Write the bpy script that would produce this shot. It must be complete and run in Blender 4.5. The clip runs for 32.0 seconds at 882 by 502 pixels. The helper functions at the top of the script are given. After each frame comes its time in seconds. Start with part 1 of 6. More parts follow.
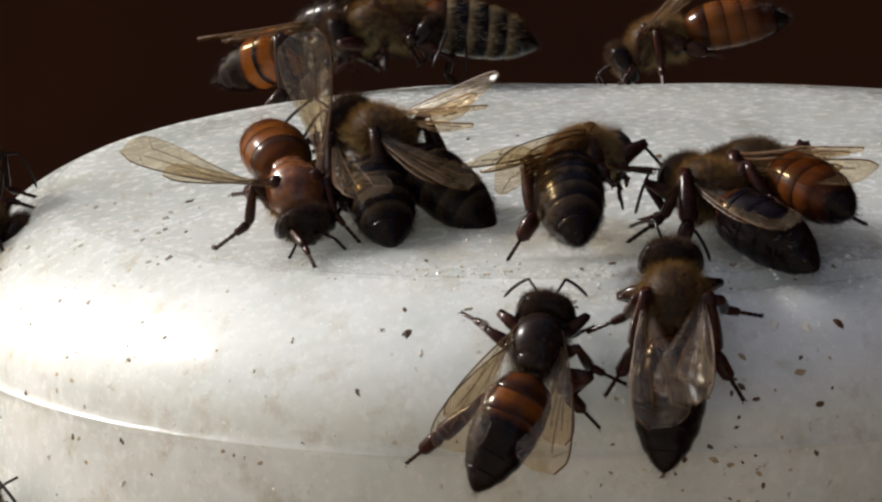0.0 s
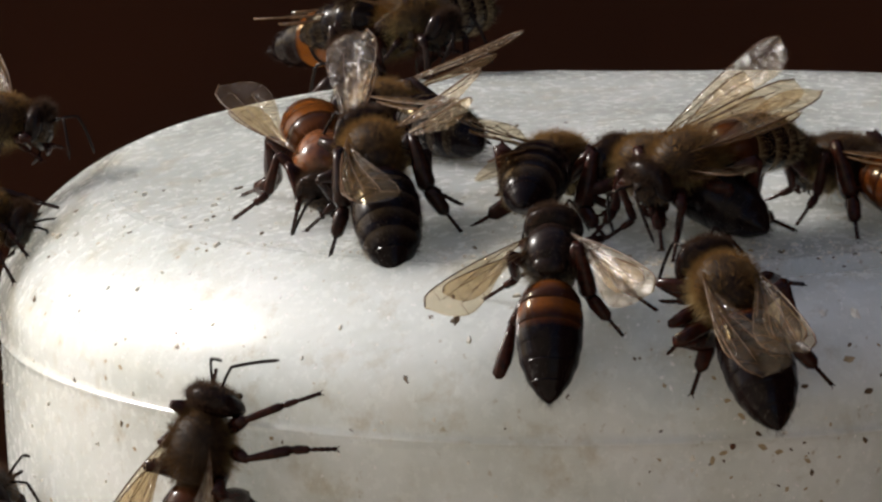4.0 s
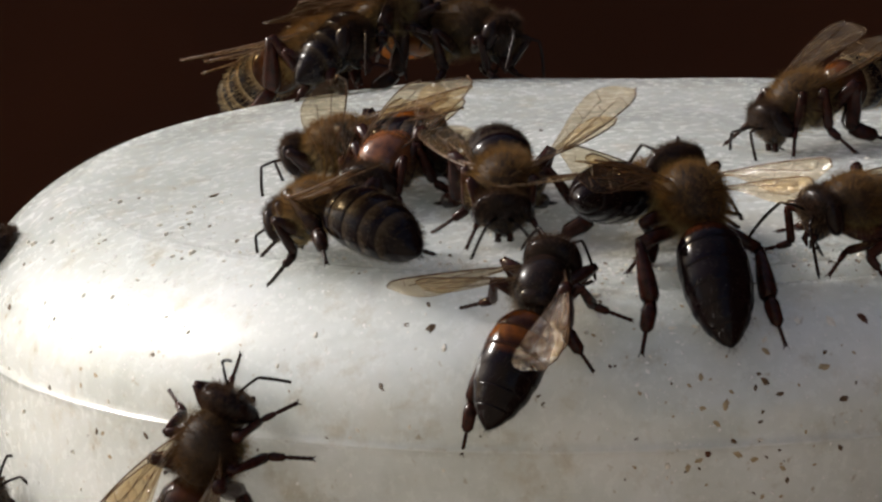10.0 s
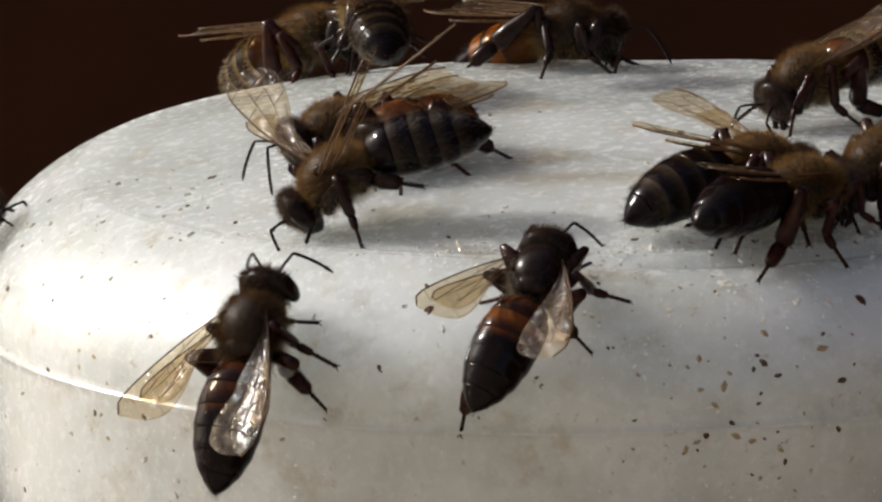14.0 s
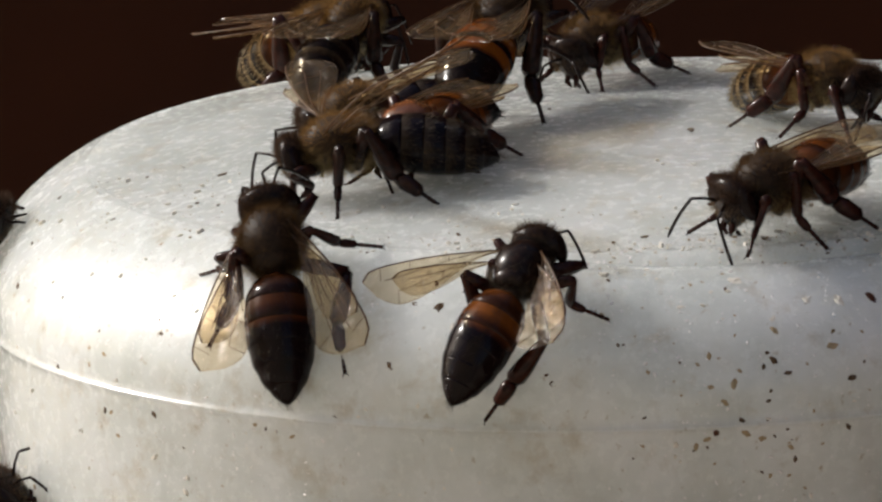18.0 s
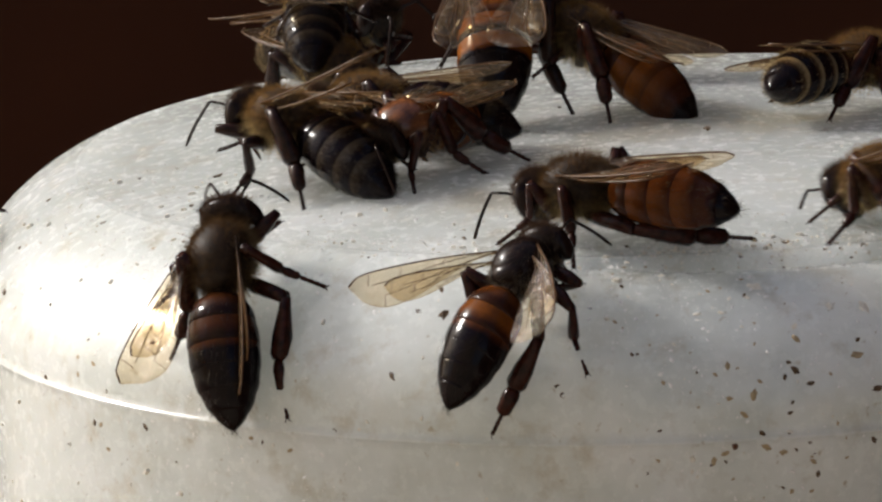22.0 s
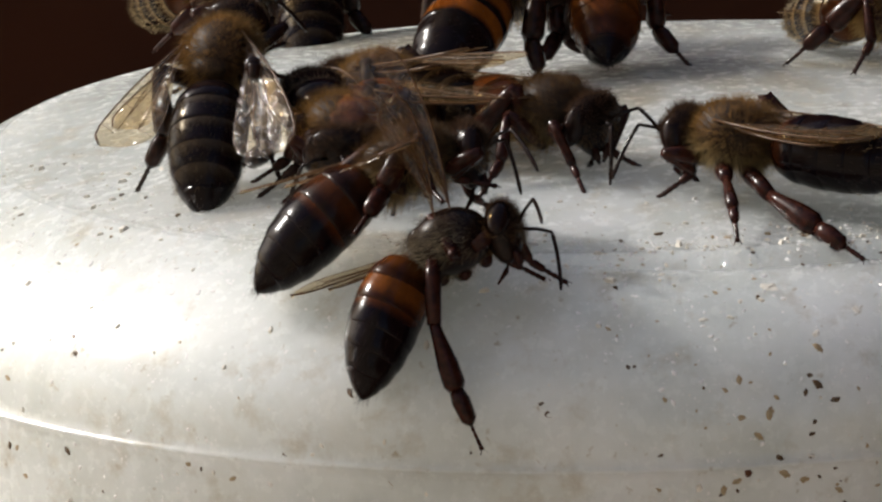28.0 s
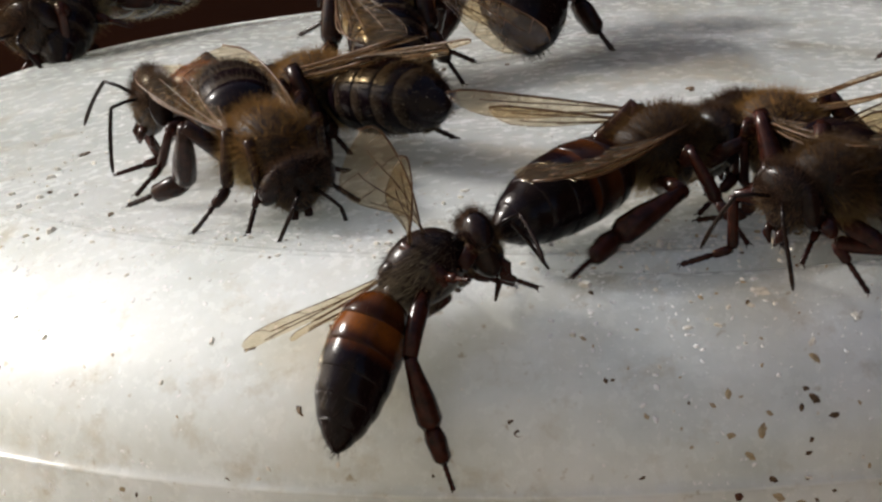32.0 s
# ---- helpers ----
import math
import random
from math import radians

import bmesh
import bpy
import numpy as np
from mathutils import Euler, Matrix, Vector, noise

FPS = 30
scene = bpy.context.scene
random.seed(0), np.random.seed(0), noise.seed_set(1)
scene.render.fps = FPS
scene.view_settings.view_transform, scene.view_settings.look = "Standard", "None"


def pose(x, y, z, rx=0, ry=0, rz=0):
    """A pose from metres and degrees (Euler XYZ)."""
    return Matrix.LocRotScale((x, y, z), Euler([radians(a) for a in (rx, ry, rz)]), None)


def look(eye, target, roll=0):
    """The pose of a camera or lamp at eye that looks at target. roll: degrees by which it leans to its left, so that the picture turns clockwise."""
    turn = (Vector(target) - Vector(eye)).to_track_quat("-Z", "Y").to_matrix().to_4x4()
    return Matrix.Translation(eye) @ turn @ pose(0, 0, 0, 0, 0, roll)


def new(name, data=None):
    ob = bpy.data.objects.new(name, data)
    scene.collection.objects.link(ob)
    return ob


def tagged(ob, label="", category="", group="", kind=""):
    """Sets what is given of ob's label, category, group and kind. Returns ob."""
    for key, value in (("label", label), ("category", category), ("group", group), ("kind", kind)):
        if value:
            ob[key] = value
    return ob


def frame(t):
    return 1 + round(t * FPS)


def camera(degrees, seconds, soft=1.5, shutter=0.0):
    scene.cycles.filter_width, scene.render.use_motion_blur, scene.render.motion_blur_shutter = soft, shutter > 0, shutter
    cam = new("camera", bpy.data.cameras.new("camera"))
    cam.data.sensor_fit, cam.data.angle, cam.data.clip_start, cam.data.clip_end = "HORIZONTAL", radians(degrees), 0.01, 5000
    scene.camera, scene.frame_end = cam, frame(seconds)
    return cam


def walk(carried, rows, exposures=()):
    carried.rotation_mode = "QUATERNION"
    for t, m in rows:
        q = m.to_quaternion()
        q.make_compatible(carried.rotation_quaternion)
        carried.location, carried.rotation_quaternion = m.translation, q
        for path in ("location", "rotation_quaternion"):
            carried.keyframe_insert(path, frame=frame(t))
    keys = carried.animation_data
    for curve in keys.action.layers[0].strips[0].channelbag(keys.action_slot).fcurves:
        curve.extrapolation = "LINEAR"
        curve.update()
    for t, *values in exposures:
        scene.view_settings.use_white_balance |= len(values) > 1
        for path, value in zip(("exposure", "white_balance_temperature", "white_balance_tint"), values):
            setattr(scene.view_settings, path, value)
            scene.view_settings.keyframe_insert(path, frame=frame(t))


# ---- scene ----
# camera path: seconds, eye, target, roll
PATH = [
    (0, (-0.01178, -0.24931, 0.05132), (-0.01069, -0.05293, 0.01343), -2.17),
    (0.5, (-0.01178, -0.24931, 0.05132), (-0.01078, -0.05293, 0.01346), -2.18),
    (1, (-0.01178, -0.24931, 0.05132), (-0.01100, -0.05293, 0.01344), -2.19),
    (1.5, (-0.01178, -0.24931, 0.05132), (-0.01147, -0.05293, 0.01344), -2.22),
    (2, (-0.01178, -0.24931, 0.05132), (-0.01165, -0.05298, 0.01319), -2.23),
    (2.5, (-0.01178, -0.24931, 0.05132), (-0.01192, -0.05298, 0.01317), -2.24),
    (3, (-0.01178, -0.24931, 0.05132), (-0.01263, -0.05299, 0.01314), -2.28),
    (3.5, (-0.01178, -0.24931, 0.05132), (-0.01305, -0.05302, 0.01302), -2.31),
    (5.5, (-0.01178, -0.24931, 0.05132), (-0.01260, -0.05306, 0.01277), -2.28),
    (6, (-0.01178, -0.24931, 0.05132), (-0.01240, -0.05306, 0.01276), -2.27),
    (6.5, (-0.01178, -0.24931, 0.05132), (-0.01216, -0.05306, 0.01279), -2.26),
    (7, (-0.01178, -0.24931, 0.05132), (-0.01197, -0.05305, 0.01280), -2.25),
    (7.5, (-0.01178, -0.24931, 0.05132), (-0.01173, -0.05303, 0.01290), -2.23),
    (8, (-0.01178, -0.24931, 0.05132), (-0.01167, -0.05302, 0.01299), -2.23),
    (8.5, (-0.01178, -0.24931, 0.05132), (-0.01160, -0.05302, 0.01298), -2.23),
    (9, (-0.01178, -0.24931, 0.05132), (-0.01184, -0.05300, 0.01308), -2.24),
    (9.5, (-0.01178, -0.24931, 0.05132), (-0.01196, -0.05300, 0.01310), -2.25),
    (10, (-0.01178, -0.24931, 0.05132), (-0.01183, -0.05297, 0.01322), -2.24),
    (10.5, (-0.01178, -0.24931, 0.05132), (-0.01195, -0.05297, 0.01324), -2.25),
    (11, (-0.01178, -0.24931, 0.05132), (-0.01174, -0.05297, 0.01324), -2.23),
    (11.5, (-0.01178, -0.24931, 0.05132), (-0.01187, -0.05299, 0.01312), -2.24),
    (12, (-0.01178, -0.24931, 0.05132), (-0.01179, -0.05302, 0.01299), -2.24),
    (12.5, (-0.01178, -0.24931, 0.05132), (-0.01157, -0.05306, 0.01279), -2.22),
    (13, (-0.01178, -0.24931, 0.05132), (-0.01156, -0.05308, 0.01267), -2.22),
    (13.5, (-0.01178, -0.24931, 0.05132), (-0.01165, -0.05309, 0.01261), -2.23),
    (14, (-0.01178, -0.24931, 0.05132), (-0.01178, -0.05314, 0.01236), -2.24),
    (14.5, (-0.01178, -0.24931, 0.05132), (-0.01188, -0.05316, 0.01229), -2.24),
    (15, (-0.01178, -0.24931, 0.05132), (-0.01229, -0.05321, 0.01201), -2.27),
    (15.5, (-0.01178, -0.24931, 0.05132), (-0.01255, -0.05324, 0.01189), -2.28),
    (17.5, (-0.01178, -0.24931, 0.05132), (-0.01238, -0.05315, 0.01234), -2.27),
    (18, (-0.01178, -0.24931, 0.05132), (-0.01226, -0.05316, 0.01225), -2.26),
    (18.5, (-0.01178, -0.24931, 0.05132), (-0.01228, -0.05314, 0.01235), -2.26),
    (19, (-0.01178, -0.24931, 0.05132), (-0.01234, -0.05312, 0.01249), -2.27),
    (19.5, (-0.01178, -0.24931, 0.05132), (-0.01249, -0.05310, 0.01257), -2.28),
    (20, (-0.01178, -0.24931, 0.05132), (-0.01234, -0.05308, 0.01265), -2.27),
    (20.5, (-0.01173, -0.24589, 0.05068), (-0.01245, -0.04966, 0.01202), -2.27),
    (21, (-0.01168, -0.24337, 0.05021), (-0.01252, -0.04718, 0.01135), -2.28),
    (21.5, (-0.01164, -0.24093, 0.04975), (-0.01268, -0.04477, 0.01073), -2.32),
    (22, (-0.01161, -0.23918, 0.04942), (-0.01250, -0.04301, 0.01047), -2.34),
    (22.5, (-0.01156, -0.23642, 0.04895), (-0.01251, -0.04031, 0.00974), -2.27),
    (23, (-0.01151, -0.23324, 0.04841), (-0.01244, -0.03713, 0.00916), -2.20),
    (23.5, (-0.01148, -0.23071, 0.04801), (-0.01259, -0.03464, 0.00855), -2.20),
    (24, (-0.01145, -0.22846, 0.04767), (-0.01242, -0.03241, 0.00812), -2.20),
    (24.5, (-0.01141, -0.22620, 0.04726), (-0.01235, -0.03016, 0.00767), -2.40),
    (25, (-0.01138, -0.22410, 0.04690), (-0.01235, -0.02808, 0.00720), -2.62),
    (25.5, (-0.01135, -0.22161, 0.04648), (-0.01227, -0.02560, 0.00672), -2.61),
    (27.5, (-0.01123, -0.21257, 0.04496), (-0.01121, -0.01661, 0.00495), -2.55),
    (28, (-0.01120, -0.21111, 0.04474), (-0.01104, -0.01518, 0.00460), -2.54),
    (28.5, (-0.01116, -0.20880, 0.04434), (-0.01088, -0.01285, 0.00429), -2.58),
    (29, (-0.01113, -0.20656, 0.04395), (-0.01080, -0.01062, 0.00388), -2.63),
    (29.5, (-0.01110, -0.20438, 0.04359), (-0.01095, -0.00844, 0.00347), -2.46),
    (30, (-0.01108, -0.20269, 0.04332), (-0.01095, -0.00679, 0.00302), -2.29),
    (30.5, (-0.01105, -0.20044, 0.04302), (-0.01057, -0.00460, 0.00244), -2.40),
    (31, (-0.01103, -0.19845, 0.04277), (-0.00987, -0.00266, 0.00198), -2.49),
    (31.5, (-0.01101, -0.19755, 0.04271), (-0.00939, -0.00178, 0.00180), -2.64),
    (32, (-0.01099, -0.19473, 0.04228), (-0.00905, 0.00098, 0.00111), -2.80),
]
cam = camera(12, 32.0, 2.5, 0.4)
walk(cam, [(t, look(e, a, r)) for t, e, a, r in PATH], [(0, 0.84, 6560, 10), (21, 0.82, 6560, 10), (23, 0.92, 6560, 10), (25, 1.02, 6560, 10), (28, 0.93, 6560, 10), (30, 0.88, 6560, 10), (32, 0.96, 6560, 10)])

# ---- light ----
SUN_WAY = Vector((-0.73, 0.37, 0.57)).normalized()
world = bpy.data.worlds.new("sky")
scene.world = world
world.use_nodes = True
wn = world.node_tree.nodes
sky = wn.new("ShaderNodeTexSky")
sky.sky_type, sky.sun_disc, sky.dust_density = "NISHITA", False, 3.0
sky.sun_elevation = math.asin(SUN_WAY.z)
sky.sun_rotation = math.atan2(SUN_WAY.x, SUN_WAY.y)
wn["Background"].inputs["Strength"].default_value = 0.075
world.node_tree.links.new(sky.outputs[0], wn["Background"].inputs["Color"])
sun = new("sun", bpy.data.lights.new("sun", "SUN"))
sun.data.energy, sun.data.angle, sun.data.color = 2.5, radians(0.6), (1.0, 0.975, 0.94)
sun.matrix_world = look(SUN_WAY, (0, 0, 0))

MM = 0.001


# ---- materials ----
def material(name, rough=0.5, metal=0.0):
    m = bpy.data.materials.new(name)
    m.use_nodes = True
    n = m.node_tree.nodes
    b = n["Principled BSDF"]
    b.inputs["Roughness"].default_value = rough
    b.inputs["Metallic"].default_value = metal
    return m, n, m.node_tree.links, b


def coords(n, kind="Object"):
    return n.new("ShaderNodeTexCoord").outputs[kind]


def noise_tex(n, l, co, scale, detail=4.0, rough=0.55):
    t = n.new("ShaderNodeTexNoise")
    t.inputs["Scale"].default_value, t.inputs["Detail"].default_value, t.inputs["Roughness"].default_value = scale, detail, rough
    l.new(co, t.inputs["Vector"])
    return t.outputs["Fac"]


def ramp(n, l, fac, stops):
    r = n.new("ShaderNodeValToRGB")
    e = r.color_ramp.elements
    e[0].position, e[0].color = stops[0][0], (*stops[0][1], 1)
    e[1].position, e[1].color = stops[-1][0], (*stops[-1][1], 1)
    for p, c in stops[1:-1]:
        x = e.new(p)
        x.color = (*c, 1)
    l.new(fac, r.inputs[0])
    return r.outputs[0]


def mix(n, l, fac, a, b, blend="MIX"):
    m = n.new("ShaderNodeMix")
    m.data_type, m.blend_type = "RGBA", blend
    for sock, v in ((m.inputs[0], fac), (m.inputs[6], a), (m.inputs[7], b)):
        if hasattr(v, "links"):
            l.new(v, sock)
        else:
            sock.default_value = v if isinstance(v, float) else (*v, 1)
    return m.outputs[2]


def bump(n, l, b, height, strength, distance):
    k = n.new("ShaderNodeBump")
    k.inputs["Strength"].default_value, k.inputs["Distance"].default_value = strength, distance
    l.new(height, k.inputs["Height"])
    l.new(k.outputs[0], b.inputs["Normal"])


def plastic():
    m, n, l, b = material("white_plastic", 0.3)
    co = coords(n)
    blotch = noise_tex(n, l, co, 150, 6, 0.65)
    col = ramp(n, l, blotch, [(0.32, (0.555, 0.585, 0.55)), (0.5, (0.665, 0.695, 0.66)), (0.7, (0.765, 0.785, 0.76))])
    dirt = noise_tex(n, l, co, 420, 6, 0.65)
    mask = ramp(n, l, dirt, [(0.55, (0, 0, 0)), (0.75, (0.7, 0.7, 0.7))])
    col = mix(n, l, mask, col, (0.42, 0.36, 0.26))
    wash = ramp(n, l, noise_tex(n, l, co, 230, 5, 0.6), [(0.50, (0, 0, 0)), (0.74, (0.36, 0.36, 0.36))])
    col = mix(n, l, wash, col, (0.52, 0.49, 0.40))
    spots = ramp(n, l, noise_tex(n, l, co, 1300, 3, 0.6), [(0.66, (0, 0, 0)), (0.76, (0.75, 0.75, 0.75))])
    col = mix(n, l, spots, col, (0.34, 0.27, 0.17))
    chalk = ramp(n, l, noise_tex(n, l, co, 3600, 5, 0.7), [(0.60, (0, 0, 0)), (0.76, (0.55, 0.55, 0.55))])
    col = mix(n, l, chalk, col, (0.84, 0.85, 0.82))
    l.new(col, b.inputs["Base Color"])
    fine = noise_tex(n, l, co, 1500, 4, 0.6)
    l.new(ramp(n, l, fine, [(0.35, (0.13, 0.13, 0.13)), (0.7, (0.36, 0.36, 0.36))]), b.inputs["Roughness"])
    grit = ramp(n, l, noise_tex(n, l, co, 1900, 4, 0.7), [(0.52, (0, 0, 0)), (0.66, (1, 1, 1))])
    bump(n, l, b, grit, 0.05, 0.00008)
    film_bump = n.new("ShaderNodeBump")
    film_bump.inputs["Strength"].default_value, film_bump.inputs["Distance"].default_value = 0.9, 0.00004
    l.new(noise_tex(n, l, co, 5000, 3, 0.6), film_bump.inputs["Height"])
    l.new(film_bump.outputs[0], b.inputs["Coat Normal"])
    b.inputs["Coat Weight"].default_value = 0.35
    b.inputs["Coat Roughness"].default_value = 0.07
    b.inputs["Subsurface Weight"].default_value = 0.9
    b.inputs["Subsurface Radius"].default_value = (1, 0.98, 0.95)
    b.inputs["Subsurface Scale"].default_value = 0.018
    return m


def chitin(name, base, tip, rough=0.22, hair=None, edge=(0.58, 0.80)):
    """Shell of one body piece; the colour runs from its front edge (object x = 0) to its hind edge."""
    m, n, l, b = material(name, rough)
    b.inputs["Specular IOR Level"].default_value = 0.13
    co = coords(n)
    sep = n.new("ShaderNodeSeparateXYZ")
    l.new(co, sep.inputs[0])
    wob = noise_tex(n, l, co, 900, 4)
    f = n.new("ShaderNodeMath")
    f.operation = "MULTIPLY_ADD"
    l.new(sep.outputs[0], f.inputs[0])
    f.inputs[1].default_value = -560.0
    w = n.new("ShaderNodeMath")
    w.operation = "MULTIPLY"
    l.new(wob, w.inputs[0])
    w.inputs[1].default_value = 0.22
    l.new(w.outputs[0], f.inputs[2])
    stops = [(edge[0], base), (edge[1], tip)]
    if hair:
        stops = [(0.26, hair), (0.44, base), (0.60, tip)]
    col = ramp(n, l, f.outputs[0], stops)
    fine = noise_tex(n, l, co, 5200, 3)
    col = mix(n, l, 0.35, col, ramp(n, l, fine, [(0.3, (0.4, 0.4, 0.4)), (0.7, (1, 1, 1))]), "MULTIPLY")
    l.new(col, b.inputs["Base Color"])
    pit = n.new("ShaderNodeMath")
    pit.operation = "ADD"
    l.new(fine, pit.inputs[0])
    l.new(noise_tex(n, l, co, 2100, 2), pit.inputs[1])
    bump(n, l, b, pit.outputs[0], 0.3, 0.00002)
    l.new(ramp(n, l, noise_tex(n, l, co, 1500, 3), [(0.3, (rough * 0.75,) * 3), (0.75, (rough * 1.15,) * 3)]), b.inputs["Roughness"])
    return m


def pile(name, back, belly):
    """Fine hair that lets some light through; paler on the underside."""
    m, n, l, b = material(name, 0.55)
    b.inputs["Specular IOR Level"].default_value = 0.21
    co = coords(n)
    sep = n.new("ShaderNodeSeparateXYZ")
    l.new(co, sep.inputs[0])
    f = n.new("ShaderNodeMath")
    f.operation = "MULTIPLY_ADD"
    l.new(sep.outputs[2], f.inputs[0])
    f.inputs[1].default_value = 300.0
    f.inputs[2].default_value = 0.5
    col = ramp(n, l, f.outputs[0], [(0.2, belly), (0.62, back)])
    col = mix(n, l, 0.6, col, ramp(n, l, noise_tex(n, l, co, 2600, 3), [(0.3, (0.4, 0.36, 0.3)), (0.7, (1, 1, 1))]), "MULTIPLY")
    strand = n.new("ShaderNodeNewGeometry").outputs["Random Per Island"]
    col = mix(n, l, 1.0, col, ramp(n, l, strand, [(0.0, (0.35, 0.33, 0.30)), (0.75, (0.9, 0.88, 0.84)), (1.0, (1.5, 1.45, 1.35))]), "MULTIPLY")
    l.new(col, b.inputs["Base Color"])
    thin = n.new("ShaderNodeBsdfTranslucent")
    l.new(col, thin.inputs[0])
    mx = n.new("ShaderNodeMixShader")
    mx.inputs[0].default_value = 0.55
    l.new(b.outputs[0], mx.inputs[1])
    l.new(thin.outputs[0], mx.inputs[2])
    l.new(mx.outputs[0], n["Material Output"].inputs[0])
    return m


def plain(name, a, c, rough, scale=2500.0, coat=0.0, spec=0.25):
    m, n, l, b = material(name, rough)
    b.inputs["Specular IOR Level"].default_value = spec
    l.new(ramp(n, l, noise_tex(n, l, coords(n), scale, 4), [(0.3, a), (0.7, c)]), b.inputs["Base Color"])
    b.inputs["Coat Weight"].default_value = coat
    return m


def membrane():
    m, n, l, b = material("wing_membrane", 0.14)
    co = coords(n)
    out = n["Material Output"]
    clear = n.new("ShaderNodeBsdfTransparent")
    clear.inputs[0].default_value = (0.86, 0.75, 0.57, 1)
    ripple = noise_tex(n, l, co, 1100, 3)
    l.new(ramp(n, l, ripple, [(0.3, (0.42, 0.27, 0.13)), (0.7, (0.66, 0.50, 0.32))]), b.inputs["Base Color"])
    b.inputs["IOR"].default_value = 1.9
    bump(n, l, b, ripple, 0.6, 0.00025)
    mx = n.new("ShaderNodeMixShader")
    mx.inputs[0].default_value = 0.085
    l.new(clear.outputs[0], mx.inputs[1])
    l.new(b.outputs[0], mx.inputs[2])
    shine = n.new("ShaderNodeBsdfGlossy")
    shine.inputs["Roughness"].default_value = 0.13
    crinkle = n.new("ShaderNodeBump")
    crinkle.inputs["Strength"].default_value = 0.8
    crinkle.inputs["Distance"].default_value = 0.0005
    l.new(noise_tex(n, l, co, 1700, 3), crinkle.inputs["Height"])
    l.new(crinkle.outputs[0], shine.inputs["Normal"])
    top = n.new("ShaderNodeMixShader")
    top.inputs[0].default_value = 0.05
    l.new(mx.outputs[0], top.inputs[1])
    l.new(shine.outputs[0], top.inputs[2])
    l.new(top.outputs[0], out.inputs[0])
    return m


WHITE = plastic()
BLACK, DARK = (0.0060, 0.0028, 0.0042), (0.012, 0.0065, 0.005)
AMBER, HONEY, PALE = (0.15, 0.046, 0.008), (0.085, 0.025, 0.005), (0.045, 0.031, 0.020)
SHELL_DARK = chitin("dark_shell", (0.008, 0.0042, 0.0042), BLACK, 0.2)
SHELL_BAND = chitin("banded_shell", (0.020, 0.012, 0.008), BLACK, 0.24, PALE)
SHELL_PALE = chitin("pale_banded_shell", (0.05, 0.028, 0.014), BLACK, 0.24, (0.24, 0.17, 0.09))
SHELL_AMBER = chitin("amber_shell", AMBER, (0.03, 0.009, 0.004), 0.2, edge=(0.55, 0.84))
SHELL_HALF = chitin("half_amber_shell", (0.07, 0.02, 0.005), BLACK, 0.2, edge=(0.24, 0.50))
SHELL_HONEY = chitin("honey_shell", HONEY, (0.035, 0.011, 0.004), 0.2)
SHELL_RUST = chitin("rust_shell", (0.15, 0.046, 0.008), (0.07, 0.021, 0.005), 0.22, edge=(0.5, 0.9))
SHELL_RUSSET = chitin("russet_shell", (0.11, 0.032, 0.007), (0.042, 0.012, 0.004), 0.2, edge=(0.4, 0.9))
SHELL_TIGER = chitin("black_edged_orange_shell", (0.22, 0.066, 0.009), BLACK, 0.2, edge=(0.62, 0.80))
SHELL_CHESTNUT = chitin("chestnut_shell", (0.060, 0.019, 0.006), (0.016, 0.006, 0.004), 0.2, edge=(0.45, 0.8))
SHELL_UMBER = chitin("umber_shell", (0.045, 0.013, 0.005), BLACK, 0.2)
WET = plain("wet_matted_fur", (0.05, 0.016, 0.007), (0.24, 0.085, 0.03), 0.22, 1400, spec=0.5)
SKIN = plain("black_cuticle", (0.006, 0.004, 0.0038), (0.020, 0.010, 0.007), 0.27, spec=0.14)
DOWN = plain("downy_thorax", (0.012, 0.007, 0.004), (0.034, 0.018, 0.009), 0.55, 3000)
EYE = plain("eye_gloss", (0.006, 0.0032, 0.003), (0.018, 0.009, 0.007), 0.16, 6000, spec=0.14)
LEG = plain("leg_chitin", (0.011, 0.004, 0.003), (0.044, 0.012, 0.007), 0.24, spec=0.16)
LEG_DARK = plain("dark_leg_chitin", (0.007, 0.004, 0.0032), (0.030, 0.011, 0.007), 0.26, spec=0.16)
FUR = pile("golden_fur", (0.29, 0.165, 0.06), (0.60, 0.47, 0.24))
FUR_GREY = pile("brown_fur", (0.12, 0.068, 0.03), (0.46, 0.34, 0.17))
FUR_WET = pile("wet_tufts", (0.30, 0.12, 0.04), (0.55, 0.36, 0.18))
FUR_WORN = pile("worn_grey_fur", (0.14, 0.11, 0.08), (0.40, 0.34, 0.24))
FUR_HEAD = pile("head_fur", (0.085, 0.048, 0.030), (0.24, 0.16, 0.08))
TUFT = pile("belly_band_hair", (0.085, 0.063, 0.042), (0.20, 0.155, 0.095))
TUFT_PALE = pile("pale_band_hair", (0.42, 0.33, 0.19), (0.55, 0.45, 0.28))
BRISTLE = plain("short_bristle", (0.008, 0.005, 0.004), (0.03, 0.017, 0.010), 0.5)
WING = membrane()
VEIN = plain("wing_vein", (0.06, 0.03, 0.012), (0.13, 0.065, 0.03), 0.35)
CRUMB = plain("dark_crumb", (0.03, 0.018, 0.010), (0.16, 0.10, 0.05), 0.6, 3000)
CRUMB_TAN = plain("tan_crumb", (0.26, 0.19, 0.11), (0.44, 0.35, 0.22), 0.6, 3000)
CRUMB_RED = plain("red_brown_flake", (0.045, 0.014, 0.006), (0.11, 0.04, 0.015), 0.5, 3000)
CRUST = plain("sugar_crust", (0.62, 0.58, 0.48), (0.80, 0.77, 0.70), 0.35, 3000)
